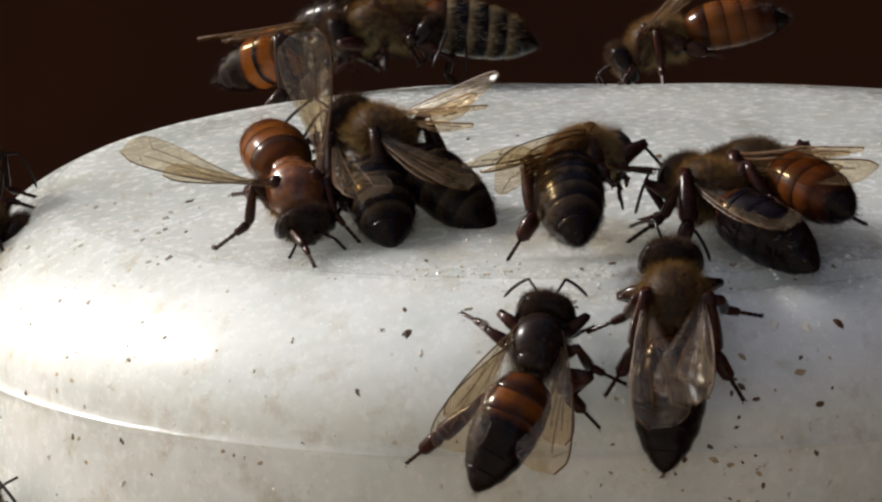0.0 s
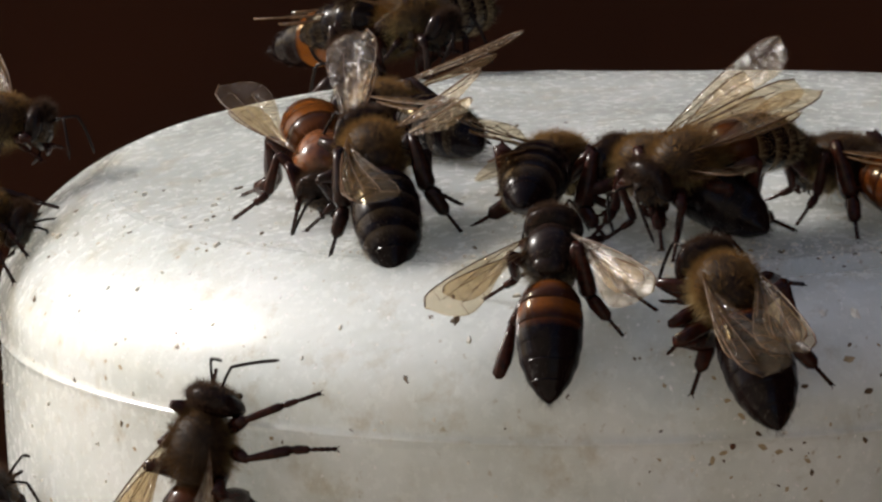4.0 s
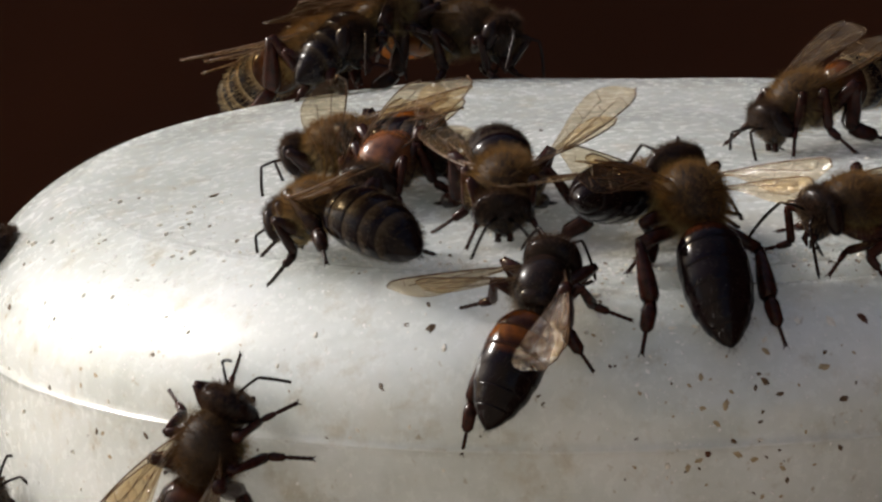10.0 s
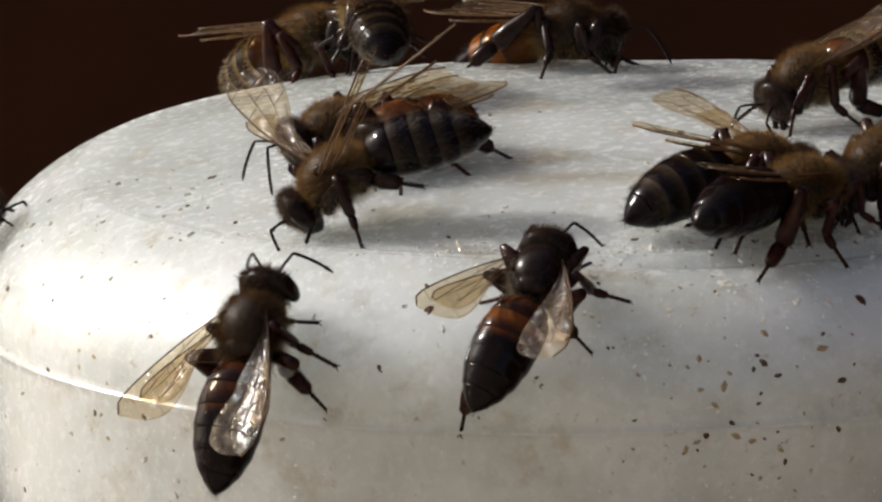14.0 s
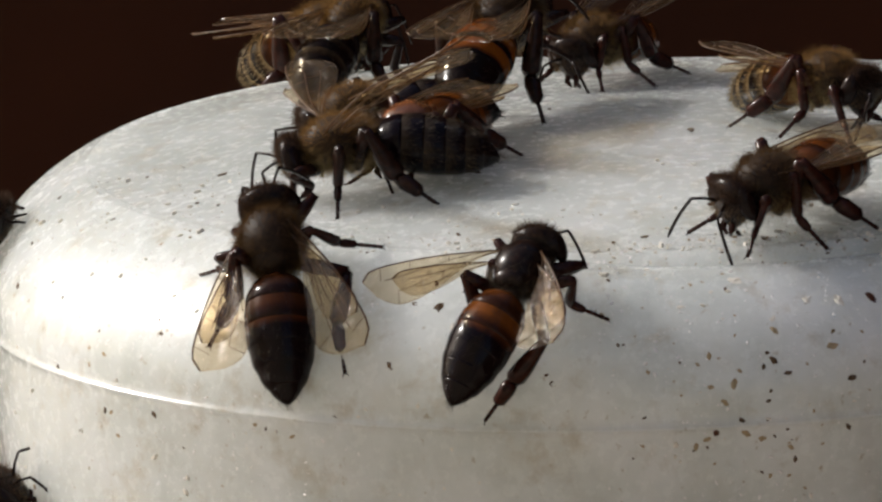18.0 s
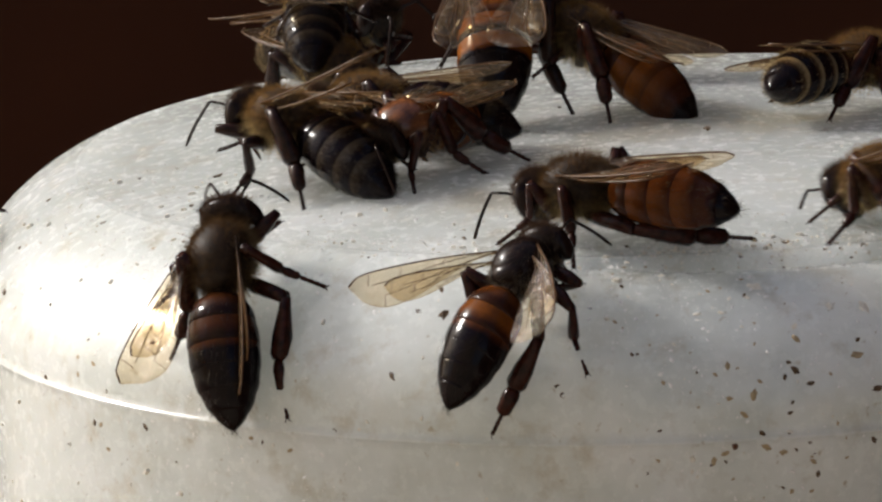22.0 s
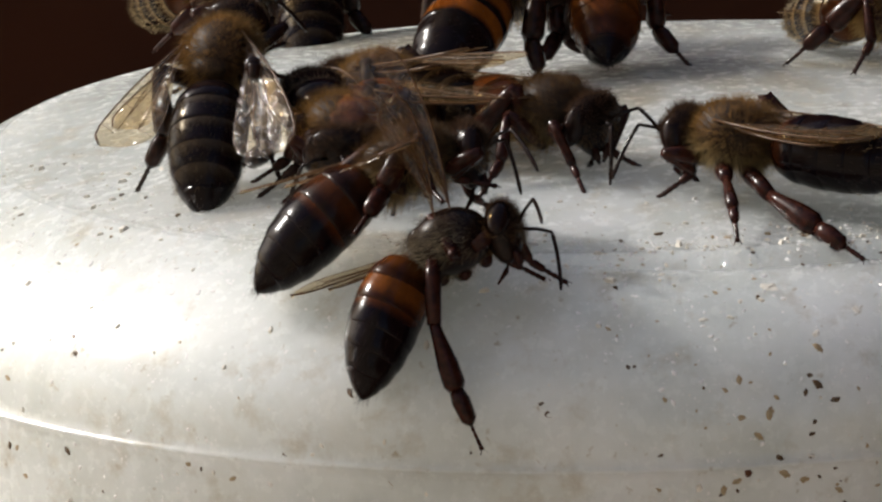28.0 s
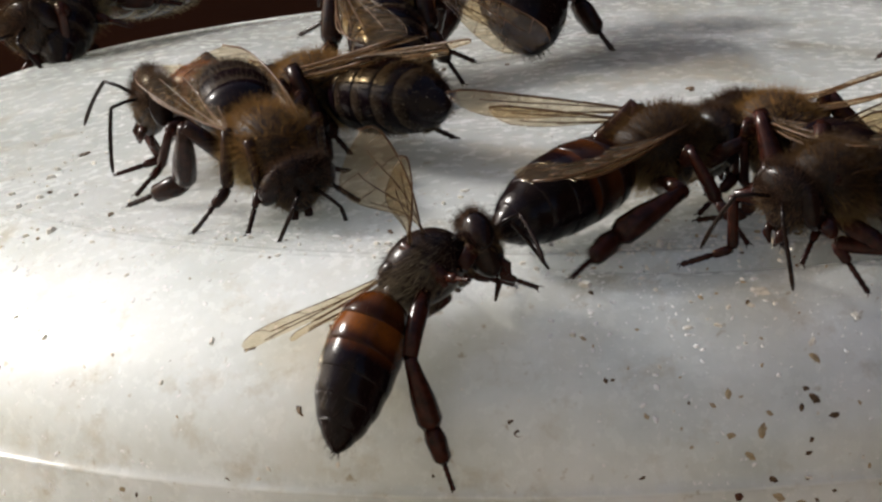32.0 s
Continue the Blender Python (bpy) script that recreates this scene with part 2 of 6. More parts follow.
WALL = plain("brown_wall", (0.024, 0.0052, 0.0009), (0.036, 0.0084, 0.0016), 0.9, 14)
BOUNCE_GROUND = plain("pale_bounce_ground", (0.40, 0.35, 0.265), (0.50, 0.44, 0.35), 0.9, 40)
BOUNCE_CREAM = plain("cream_bounce_wall", (0.36, 0.32, 0.255), (0.42, 0.375, 0.305), 0.85, 9)
BOARD = plain("weathered_board", (0.12, 0.07, 0.04), (0.22, 0.14, 0.08), 0.7, 30)


# ---- mesh helpers ----
def mesh_of(name, bm, mat, smooth=True):
    me = bpy.data.meshes.new(name)
    bm.to_mesh(me)
    bm.free()
    me.materials.append(mat)
    for p in me.polygons:
        p.use_smooth = smooth
    return me


def tube(bm, line, radii, sides=8, flat=1.0):
    """A round or flattened tube along a line, closed at both ends."""
    rings = []
    for i, p in enumerate(line):
        p = Vector(p)
        a = Vector(line[max(i - 1, 0)])
        b = Vector(line[min(i + 1, len(line) - 1)])
        d = (b - a).normalized()
        side = d.cross(Vector((0, 0, 1)))
        side = side.normalized() if side.length > 1e-6 else Vector((0, 1, 0))
        up = side.cross(d)
        rings.append([bm.verts.new(p + radii[i] * (side * math.cos(k * math.tau / sides) * flat + up * math.sin(k * math.tau / sides))) for k in range(sides)])
    for r0, r1 in zip(rings, rings[1:]):
        for k in range(sides):
            bm.faces.new((r0[k], r0[(k + 1) % sides], r1[(k + 1) % sides], r1[k]))
    bm.faces.new(rings[0][::-1])
    bm.faces.new(rings[-1])


def ball(bm, at, size, turn=None, u=20, v=14):
    m = Matrix.Translation(at) @ (turn or Matrix()) @ Matrix.Diagonal((*size, 1))
    bmesh.ops.create_uvsphere(bm, u_segments=u, v_segments=v, radius=1.0, matrix=m)


def lathe(profile, steps=160, wobble=0.0):
    """A surface of revolution about z, from rim to pole."""
    verts, faces = [], []
    for r, z in profile:
        for k in range(steps):
            a = k * math.tau / steps
            w = wobble * noise.noise(Vector((math.cos(a) * 2, math.sin(a) * 2, z * 60))) if r > 0.002 else 0
            verts.append(((r + w) * math.cos(a), (r + w) * math.sin(a), z))
    for i in range(len(profile) - 1):
        for k in range(steps):
            a, b = i * steps + k, i * steps + (k + 1) % steps
            faces.append((a, b, b + steps, a + steps))
    return verts, faces


# ---- the vessel ----
R_SIDE, R_RIM, Z_SIDE, Z_RIM, Z_TOP, POWER = 0.04005, 0.03333, 0.00126, 0.00782, 0.00997, 2.7


def top_height(r):
    if r <= R_RIM:
        return Z_RIM + (Z_TOP - Z_RIM) * (1 - (r / R_RIM) ** POWER)
    c = min((r - R_RIM) / (R_SIDE - R_RIM), 1.0)
    return Z_SIDE + (Z_RIM - Z_SIDE) * (0.65 * math.sqrt(max(1 - c * c, 0)) + 0.35 * (1 - c))


def nearest(p):
    """The foot of p on the vessel's skin, and the outward normal there."""
    r = max(math.hypot(p.x, p.y), 1e-6)
    best = None
    if p.z < Z_SIDE:
        return Vector((p.x / r * R_SIDE, p.y / r * R_SIDE, p.z)), Vector((p.x / r, p.y / r, 0))
    for q, z in SKIN_LINE:
        d = (r - q) ** 2 + (p.z - z) ** 2
        if best is None or d < best[0]:
            best = (d, q, z)
    q, z = best[1:]
    h = 1e-4
    if q > R_SIDE - 2e-5:
        nr, nz = 1.0, 0.05
    else:
        nr, nz = -(top_height(q + h) - top_height(max(q - h, 0))) / (q + h - max(q - h, 0)), 1.0
    n = Vector((nr * p.x / r, nr * p.y / r, nz)).normalized()
    return Vector((p.x / r * q, p.y / r * q, z)), n


SKIN_LINE = [(R_RIM * k / 90, top_height(R_RIM * k / 90)) for k in range(91)]
SKIN_LINE += [(q, top_height(q)) for q in (R_RIM + (R_SIDE - R_RIM) * math.sin(k * math.pi / 120) for k in range(1, 61))]


def build_vessel():
    prof = [(0.0384, -0.0595), (0.0394, -0.058), (0.0399, -0.030), (R_SIDE, -0.012), (R_SIDE, -0.004), (R_SIDE, -0.0007), (R_SIDE + 0.00004, -0.00030), (R_SIDE + 0.00020, -0.00019), (R_SIDE + 0.00024, -0.00012), (R_SIDE + 0.00019, -0.00004), (R_SIDE + 0.00003, 0.00008), (R_SIDE, 0.0004)]
    n = 40
    for k in range(n + 1):
        a = k / n * math.pi / 2
        r = R_RIM + (R_SIDE - R_RIM) * math.cos(a)
        prof.append((r, top_height(r)))
    prof[-1] = (R_RIM + 0.00012, Z_RIM - 0.00003)
    prof += [(R_RIM + 0.00006, Z_RIM - 0.00006), (R_RIM - 0.00006, Z_RIM + 0.00004), (R_RIM - 0.0003, Z_RIM), (R_RIM - 0.0006, Z_RIM + 0.00004)]
    for k in range(1, 60):
        r = (R_RIM - 0.0008) * (1 - k / 60)
        prof.append((r, top_height(r) + 0.00020 * math.cos(math.tau * r / 0.022) * (1 - (r / R_RIM) ** 8)))
    prof.append((0.00002, Z_TOP))
    tub = tagged(new("plastic_tub"), "upturned milky white plastic tub with a moulded seam and dirt specks", "tub")
    v, f = lathe(prof, 240, 0.00012)
    # the moulded rim stands proud as a small step round the front and one side
    for i, (x, y, z) in enumerate(v):
        out = (math.hypot(x, y) - R_RIM - 0.00010) / 0.0030
        if 0 <= out < 1 and z > 0:
            u = min(max((math.degrees(math.atan2(y, x)) + 112) / 26, 0), 1) if y < 0 else 0
            z -= 0.0008 * (1 - out) ** 2 * u * u * (3 - 2 * u)
            v[i] = (x, y, z)
    # and the far side sags a little less
    for i, (x, y, z) in enumerate(v):
        r, az = math.hypot(x, y), math.degrees(math.atan2(y, x)) % 360
        if z > 0.0004:
            u = min(max((az - 82) / 32, 0), 1) * min(max((196 - az) / 40, 0), 1) * min(max((r / R_RIM - 0.45) / 0.35, 0), 1)
            v[i] = (x, y, z + 0.00072 * u * u * (3 - 2 * u))
    iv, fi = lathe([(max(r - 0.005, 0.00001), z - 0.005) for r, z in prof], 240)
    base = len(v)
    f += [tuple(base + i for i in reversed(q)) for q in fi]
    f += [(k, base + k, base + (k + 1) % 240, (k + 1) % 240) for k in range(240)]
    lip = [(0.0386 + 0.0012 * math.cos(a), -0.0590 + 0.0009 * math.sin(a)) for a in (k * math.tau / 12 for k in range(13))]
    for name, verts, faces in (("shell", v + iv, f), ("lip", *lathe(lip, 160))):
        me = bpy.data.meshes.new(name)
        me.from_pydata(verts, [], faces)
        me.materials.append(WHITE)
        for p in me.polygons:
            p.use_smooth = True
        ob = new(name, me)
        ob.parent = tub
    return tub


build_vessel()


# ---- setting ----
def slab(name, size, at, mat, label, kind="structure"):
    bm = bmesh.new()
    bmesh.ops.create_cube(bm, size=1.0, matrix=Matrix.Translation(at) @ Matrix.Diagonal((*size, 1)))
    bmesh.ops.bevel(bm, geom=bm.edges[:], offset=0.002, segments=2, affect="EDGES")
    return tagged(new(name, mesh_of(name, bm, mat, False)), label, name.split("_")[0], kind=kind)


# ground is out of view; its pale tone is there for bounced fill
slab("ground", (60.0, 60.0, 0.04), (0, 0.2, -0.62), BOUNCE_GROUND, "unseen ground, kept pale to bounce fill up onto the tub")
# added wall, out of view: a reflector for the tub's front
slab("wall_south", (5.0, 0.15, 2.9), (-2.6, -1.9, 0.85), BOUNCE_CREAM, "unseen cream wall added behind the camera to bounce warm fill onto the tub")
slab("shelf", (0.7, 0.16, 0.02), (0, -0.005, -0.0705), BOARD, "weathered brown board under the tub")
# added wall, out of view: keeps light off the tub's right side
slab("wall_east", (0.04, 1.6, 1.5), (0.62, -0.36, 0.13), WALL, "unseen dark brown wall added to cut sky and bounce light from the right")
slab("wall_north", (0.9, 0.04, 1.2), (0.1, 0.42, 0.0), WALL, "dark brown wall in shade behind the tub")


# ---- litter on the tub ----
def lump(seed, flat):
    rnd = random.Random(seed)
    bm = bmesh.new()
    bmesh.ops.create_icosphere(bm, subdivisions=2, radius=0.5 * MM)
    o = Vector((rnd.uniform(0, 50), rnd.uniform(0, 50), 0))
    for v in bm.verts:
        v.co *= 1 + 0.95 * noise.noise(v.co * 3100 + o)
        v.co.y *= 0.55 + 0.4 * rnd.random() * 0.3
        v.co.z *= flat
    return bm


LUMPS = {(k, c): mesh_of("crumb", lump(k * 7 + 3, 0.32 if c == "dark" else 0.16), m, False) for k in range(4) for c, m in (("dark", CRUMB), ("tan", CRUMB_TAN), ("red", CRUMB_RED), ("pale", CRUST))}


def skin_pose(az, r, z, turn, size, sink=0.0):
    a = radians(az)
    p, n = nearest(Vector((r * math.cos(a), r * math.sin(a), z)))
    q = Vector((0, 0, 1)).rotation_difference(n)
    return Matrix.Translation(p - n * sink) @ q.to_matrix().to_4x4() @ Matrix.Rotation(turn, 4, "Z") @ Matrix.Diagonal((size, size, size, 1))


CRUMBS = [0]


def crumb(az, r, size, z=None, tan=False, red=False, pale=False):
    CRUMBS[0] += 1
    k = CRUMBS[0]
    colour = "tan" if tan else "red" if red else "pale" if pale else "dark"
    ob = new("crumb", LUMPS[k % 4, colour])
    h = z * MM if z is not None else top_height(r * MM)
    ob.matrix_basis = skin_pose(az, r * MM, h, k * 2.1, size * 0.78)
    say = {"tan": "flat tan smear of dried droppings on the tub", "red": "reddish brown flake on the white tub", "pale": "pale fleck of dried sugar on the white tub", "dark": "dark brown crumb of debris on the white tub"}[colour]
    tagged(ob, say, "crumb", "crumbs on the tub")


crumb(-95.9, 35.65, 0.33)
crumb(-96.7, 34.78, 0.22, tan=True)
crumb(-95.8, 34.27, 0.29, tan=True)
crumb(-94.0, 34.22, 0.26, tan=True)
crumb(-88.4, 34.54, 0.22, tan=True)
crumb(-88.1, 35.98, 0.22, tan=True)
crumb(-89.1, 36.12, 0.33, tan=True)
crumb(-86.3, 36.36, 0.33)
crumb(-86.3, 35.40, 0.29, tan=True)
crumb(-82.6, 34.68, 0.26)
crumb(-80.7, 34.95, 0.22, tan=True)
crumb(-76.6, 34.36, 0.30)
crumb(-74.6, 37.39, 0.81, red=True)
crumb(-73.5, 35.62, 0.19, tan=True)
crumb(-85.9, 33.61, 0.30)
crumb(-85.9, 37.87, 0.22, tan=True)
crumb(-86.1, 38.64, 0.25, tan=True)
crumb(-93.1, 37.26, 0.22, tan=True)
crumb(-96.3, 37.59, 0.36, tan=True)
crumb(-95.7, 37.81, 0.22, tan=True)
crumb(-94.6, 38.83, 0.29)
crumb(-95.0, 38.91, 0.33)
crumb(-93.7, 38.56, 0.18, tan=True)
crumb(-90.8, 38.82, 0.18, tan=True)
crumb(-83.0, 38.55, 0.58, tan=True)
crumb(-78.5, 38.81, 0.36)
crumb(-78.8, 39.27, 0.73, tan=True)
crumb(-76.2, 38.85, 0.29, tan=True)
crumb(-77.0, 38.59, 0.15, tan=True)
crumb(-83.8, 39.34, 0.33)
crumb(-83.4, 39.48, 0.58, z=2.96)
crumb(-84.2, 39.61, 0.40, z=2.84)
crumb(-82.4, 39.75, 0.47, z=2.46)
crumb(-80.9, 39.70, 0.25, z=2.79, tan=True)
crumb(-76.5, 39.76, 0.25, z=2.70)
crumb(-77.6, 39.91, 0.62, z=1.91)
crumb(-76.3, 39.95, 0.18, z=1.24, tan=True)
crumb(-83.8, 39.98, 0.29, z=1.54)
crumb(-84.0, 40.06, 0.33, z=1.10)
crumb(-86.0, 39.67, 0.36, z=2.63, tan=True)
crumb(-86.5, 39.96, 0.65, z=2.10, tan=True)
crumb(-88.2, 39.86, 0.43, z=1.96, tan=True)
crumb(-89.1, 39.52, 0.33, tan=True)
crumb(-88.2, 39.35, 0.51, tan=True)
crumb(-87.5, 39.36, 0.22, tan=True)
crumb(-92.8, 39.53, 0.36, z=2.77, tan=True)
crumb(-90.9, 39.87, 0.18, z=2.27, tan=True)
crumb(-90.4, 40.03, 0.22, z=1.65, tan=True)
crumb(-87.2, 39.92, 0.51, z=1.14, tan=True)
crumb(-98.9, 39.91, 0.40, z=1.44, tan=True)
crumb(-99.3, 39.92, 0.25, z=-0.19, tan=True)
crumb(-86.0, 40.07, 0.51, z=0.15)
crumb(-84.1, 40.08, 0.33, z=0.07)
crumb(-82.6, 40.01, 0.25, z=-0.47)
crumb(-83.6, 39.95, 0.25, z=-0.79)
crumb(-87.9, 40.03, 0.72, z=-0.36, red=True)
crumb(-88.6, 40.09, 0.51, z=-0.77, tan=True)
crumb(-88.6, 39.98, 0.25, z=-1.18)
crumb(-89.4, 39.92, 0.51, z=-1.11, tan=True)
crumb(-89.6, 39.97, 0.25, z=-1.33)
crumb(-91.0, 40.05, 0.25, z=-1.03, tan=True)
crumb(-90.5, 40.08, 0.22, z=-0.27, tan=True)
crumb(-94.5, 40.01, 0.51, z=-0.88, tan=True)
crumb(-93.4, 40.02, 0.51, z=-0.99, tan=True)
crumb(-94.1, 39.99, 0.33, z=-1.64)
crumb(-82.5, 39.99, 0.22, z=-1.19, tan=True)
crumb(-82.4, 40.07, 0.44, z=-1.44, tan=True)
crumb(-82.1, 40.08, 0.44, z=-2.08)
crumb(-80.0, 40.05, 0.25, z=-1.37, tan=True)
crumb(-78.0, 40.04, 0.44, z=-0.57)
crumb(-80.0, 40.00, 0.18, z=-0.37, tan=True)
crumb(-88.1, 40.04, 0.25, z=-2.08, tan=True)
crumb(-84.6, 40.09, 0.25, z=-2.65)
crumb(-84.0, 40.01, 0.36, z=-2.87, tan=True)
crumb(-82.6, 40.00, 0.29, z=-2.91, tan=True)
crumb(-81.4, 39.97, 0.29, z=-3.64, tan=True)
crumb(-86.0, 40.06, 0.15, z=-3.10, tan=True)
crumb(-84.5, 40.07, 0.51, z=-0.87, tan=True)
crumb(-85.7, 40.06, 0.58, z=-0.58, tan=True)
crumb(-80.6, 39.91, 0.29, z=0.39, tan=True)
crumb(-100.3, 39.74, 0.58, z=2.77)
crumb(-102.7, 39.62, 0.43, z=2.76)
crumb(-100.6, 40.02, 0.22, z=0.01)
crumb(-104.7, 40.03, 0.40, z=-1.79)
crumb(-103.6, 40.01, 0.22, z=-2.44)
crumb(-109.8, 40.03, 1.10, z=-0.87, tan=True)
crumb(-109.6, 39.97, 0.73, z=-1.69, red=True)
crumb(-105.9, 40.03, 0.58, z=0.73, red=True)
crumb(-107.8, 40.02, 0.22, z=0.66)
crumb(-108.0, 39.94, 0.18, z=0.30)
crumb(-107.5, 40.03, 0.15, z=0.37)
crumb(-112.5, 39.59, 0.73, z=2.90)
crumb(-112.2, 39.43, 0.44, tan=True)
crumb(-109.7, 39.45, 0.18)
crumb(-116.1, 39.67, 0.33, z=2.81)
crumb(-115.3, 39.67, 0.51, z=2.54, tan=True)
crumb(-116.6, 39.20, 0.52, tan=True)
crumb(-117.0, 40.09, 0.74, z=-0.10)
crumb(-115.0, 39.93, 0.26, z=0.26, tan=True)
crumb(-113.5, 39.95, 0.22, z=0.06, tan=True)
crumb(-112.7, 40.08, 0.15, z=0.28, tan=True)
crumb(-110.2, 40.00, 0.18, z=1.33, tan=True)
crumb(-119.9, 39.94, 0.30, z=1.31, tan=True)
crumb(-110.7, 40.06, 0.29, z=-3.36, tan=True)
crumb(-101.3, 39.28, 0.22, tan=True)
crumb(-111.8, 37.17, 0.52)
crumb(-110.5, 35.97, 0.52)
crumb(-123.2, 40.10, 0.30, z=-0.87)
crumb(-124.2, 40.09, 0.45, z=-0.73, tan=True)
crumb(-134.7, 40.01, 0.53, z=-1.06)
crumb(-140.9, 40.01, 0.46, z=-1.48)
crumb(-140.1, 39.99, 0.46, z=-1.50, tan=True)
crumb(-147.7, 40.09, 0.63, z=0.19)
crumb(-155.9, 40.08, 0.20, z=-0.92, tan=True)
crumb(-141.9, 39.70, 0.27, z=2.78)
crumb(-135.2, 38.98, 0.38)
crumb(-142.8, 40.00, 0.43, z=0.90, tan=True)
crumb(-142.8, 39.95, 0.39, z=1.87, tan=True)
crumb(-140.7, 40.05, 0.46, z=1.67, tan=True)
crumb(-148.9, 40.04, 0.24, z=0.88, tan=True)
crumb(-145.3, 39.46, 0.23, tan=True)
crumb(-158.5, 39.31, 0.65)
crumb(-158.4, 39.62, 0.32, z=2.90, tan=True)
crumb(-154.8, 39.53, 0.36, tan=True)
crumb(-162.5, 37.65, 0.41)
crumb(-161.6, 37.38, 0.24, tan=True)
crumb(-153.2, 34.49, 0.40)
crumb(-144.4, 33.56, 0.24, tan=True)
crumb(-169.6, 35.25, 0.58)
crumb(-175.9, 32.61, 0.59)
crumb(-167.9, 34.15, 0.41, tan=True)
crumb(-147.7, 30.84, 0.44)
crumb(-155.9, 35.84, 0.32, tan=True)
crumb(-153.1, 40.04, 0.88, z=-6.12, tan=True)
crumb(-153.8, 40.04, 0.40, z=-5.73, tan=True)
crumb(-130.4, 40.06, 0.15, z=-2.69, tan=True)
crumb(-127.7, 40.02, 0.19, z=-4.38, tan=True)
crumb(-146.2, 40.09, 0.24, z=-6.38, tan=True)
crumb(-120.8, 40.04, 0.45, z=-1.15, tan=True)
crumb(-139.3, 40.02, 0.46, z=-2.73, tan=True)
crumb(-142.0, 35.28, 0.47, tan=True)
crumb(-150.5, 39.95, 0.20, z=2.02, tan=True)
crumb(-121.1, 39.52, 0.19, tan=True)
crumb(171.6, 5.58, 0.47)
crumb(-95.2, 3.23, 0.33, tan=True)
crumb(-73.2, 8.62, 0.74)
crumb(-143.5, 1.91, 0.25)
crumb(-114.2, 24.12, 0.70, tan=True)
crumb(-111.7, 30.63, 0.45)
crumb(-74.8, 25.74, 0.46)
crumb(-70.9, 28.08, 0.46)
crumb(-75.2, 33.47, 0.22)
crumb(-74.2, 23.39, 0.31, tan=True)
crumb(-38.2, 15.67, 0.33, tan=True)
crumb(-78.5, 33.49, 0.30)
crumb(-77.1, 33.52, 0.26)
crumb(-74.9, 33.33, 0.30)
crumb(-72.5, 33.45, 0.30)
crumb(-156.8, 26.89, 0.90)
crumb(171.3, 32.18, 0.35, tan=True)
crumb(-176.1, 29.46, 0.42, tan=True)
crumb(-165.2, 30.21, 0.33)
crumb(177.8, 28.75, 0.34, tan=True)
crumb(-176.2, 27.60, 0.34, tan=True)
crumb(-144.6, 30.42, 0.32)
crumb(-85.4, 35.97, 0.95, pale=True)
crumb(-77.3, 37.43, 0.88, pale=True)
crumb(-87.5, 36.50, 0.37, pale=True)
crumb(-90.1, 37.30, 0.44, pale=True)
crumb(-80.0, 37.33, 0.51, pale=True)
crumb(-83.0, 38.02, 0.51, pale=True)
crumb(-92.7, 34.88, 0.37, pale=True)
crumb(-103.4, 40.08, 0.44, z=-0.41, pale=True)
crumb(-119.0, 40.06, 0.26, z=-1.43, pale=True)
crumb(-118.9, 39.95, 0.30, z=0.46, pale=True)
crumb(-134.4, 39.41, 0.45)
crumb(-109.6, 37.23, 1.0)
crumb(-100.0, 39.86, 0.6)
crumb(-95.7, 31.72, 0.4)
crumb(175.4, 8.56, 0.5)
crumb(121.3, 21.41, 0.5)
crumb(130.9, 17.32, 0.4, tan=True)
crumb(-121.7, 38.67, 0.3)
crumb(-104.6, 32.5, 0.5, tan=True)
crumb(-107.6, 31.31, 0.4, tan=True)
crumb(-87.3, 31.75, 0.6, tan=True)
crumb(-92.7, 31.25, 0.5)
crumb(-81.5, 32.12, 0.5)
crumb(-137.1, 31.41, 0.45)


def scatter(name, count, mat, low, high, label, seed, ring=0.0, shoulder=False, thick=0.28, side=False):
    """Uncountable fine grains, joined."""
    rnd = random.Random(seed)
    v, f = [], []
    for i in range(count):
        az = rnd.uniform(-180, 180) if rnd.random() < 0.35 else rnd.uniform(-175, -50)
        if rnd.random() < ring:
            r, z = R_RIM + rnd.gauss(-0.0006, 0.0008), None
            az = rnd.gauss(-88, 18)
        elif rnd.random() < 0.55:
            r, z = R_SIDE, rnd.uniform(-0.008, 0.0012)
            if rnd.random() < 0.55:
                r, z = rnd.uniform(R_RIM, R_SIDE), None
        else:
            r, z = R_RIM * math.sqrt(rnd.uniform(0.25, 1)), None
            az = rnd.uniform(-170, -10)
        if shoulder:
            az, r, z = rnd.gauss(-122, 17), rnd.uniform(R_RIM - 0.002, R_SIDE), None
        if side:
            az, r, z = rnd.uniform(-150, -55), R_SIDE, rnd.uniform(-0.0095, 0.0012)
            if rnd.random() < 0.5:
                r, z = rnd.uniform(R_RIM, R_SIDE), None
        m = skin_pose(az, r, top_height(r) if z is None else z, rnd.uniform(0, 6.3), rnd.uniform(low, high) * (0.4 + rnd.random() ** 3))
        b = len(v)
        q = [Vector((math.cos(t) * rnd.uniform(0.6, 1.2), math.sin(t) * rnd.uniform(0.3, 0.8), 0.05)) * 0.5 * MM for t in (0, 1.3, 2.6, 3.8, 5.1)]
        v += [m @ p for p in q] + [m @ (p * 0.6 + Vector((0, 0, thick * MM))) for p in q]
        f += [(b + j, b + (j + 1) % 5, b + 5 + (j + 1) % 5, b + 5 + j) for j in range(5)] + [(b + 5, b + 6, b + 7, b + 8, b + 9)]
    me = bpy.data.meshes.new(name)
    me.from_pydata(v, [], f)
    me.materials.append(mat)
    return tagged(new(name, me), label, "litter", kind="stuff")


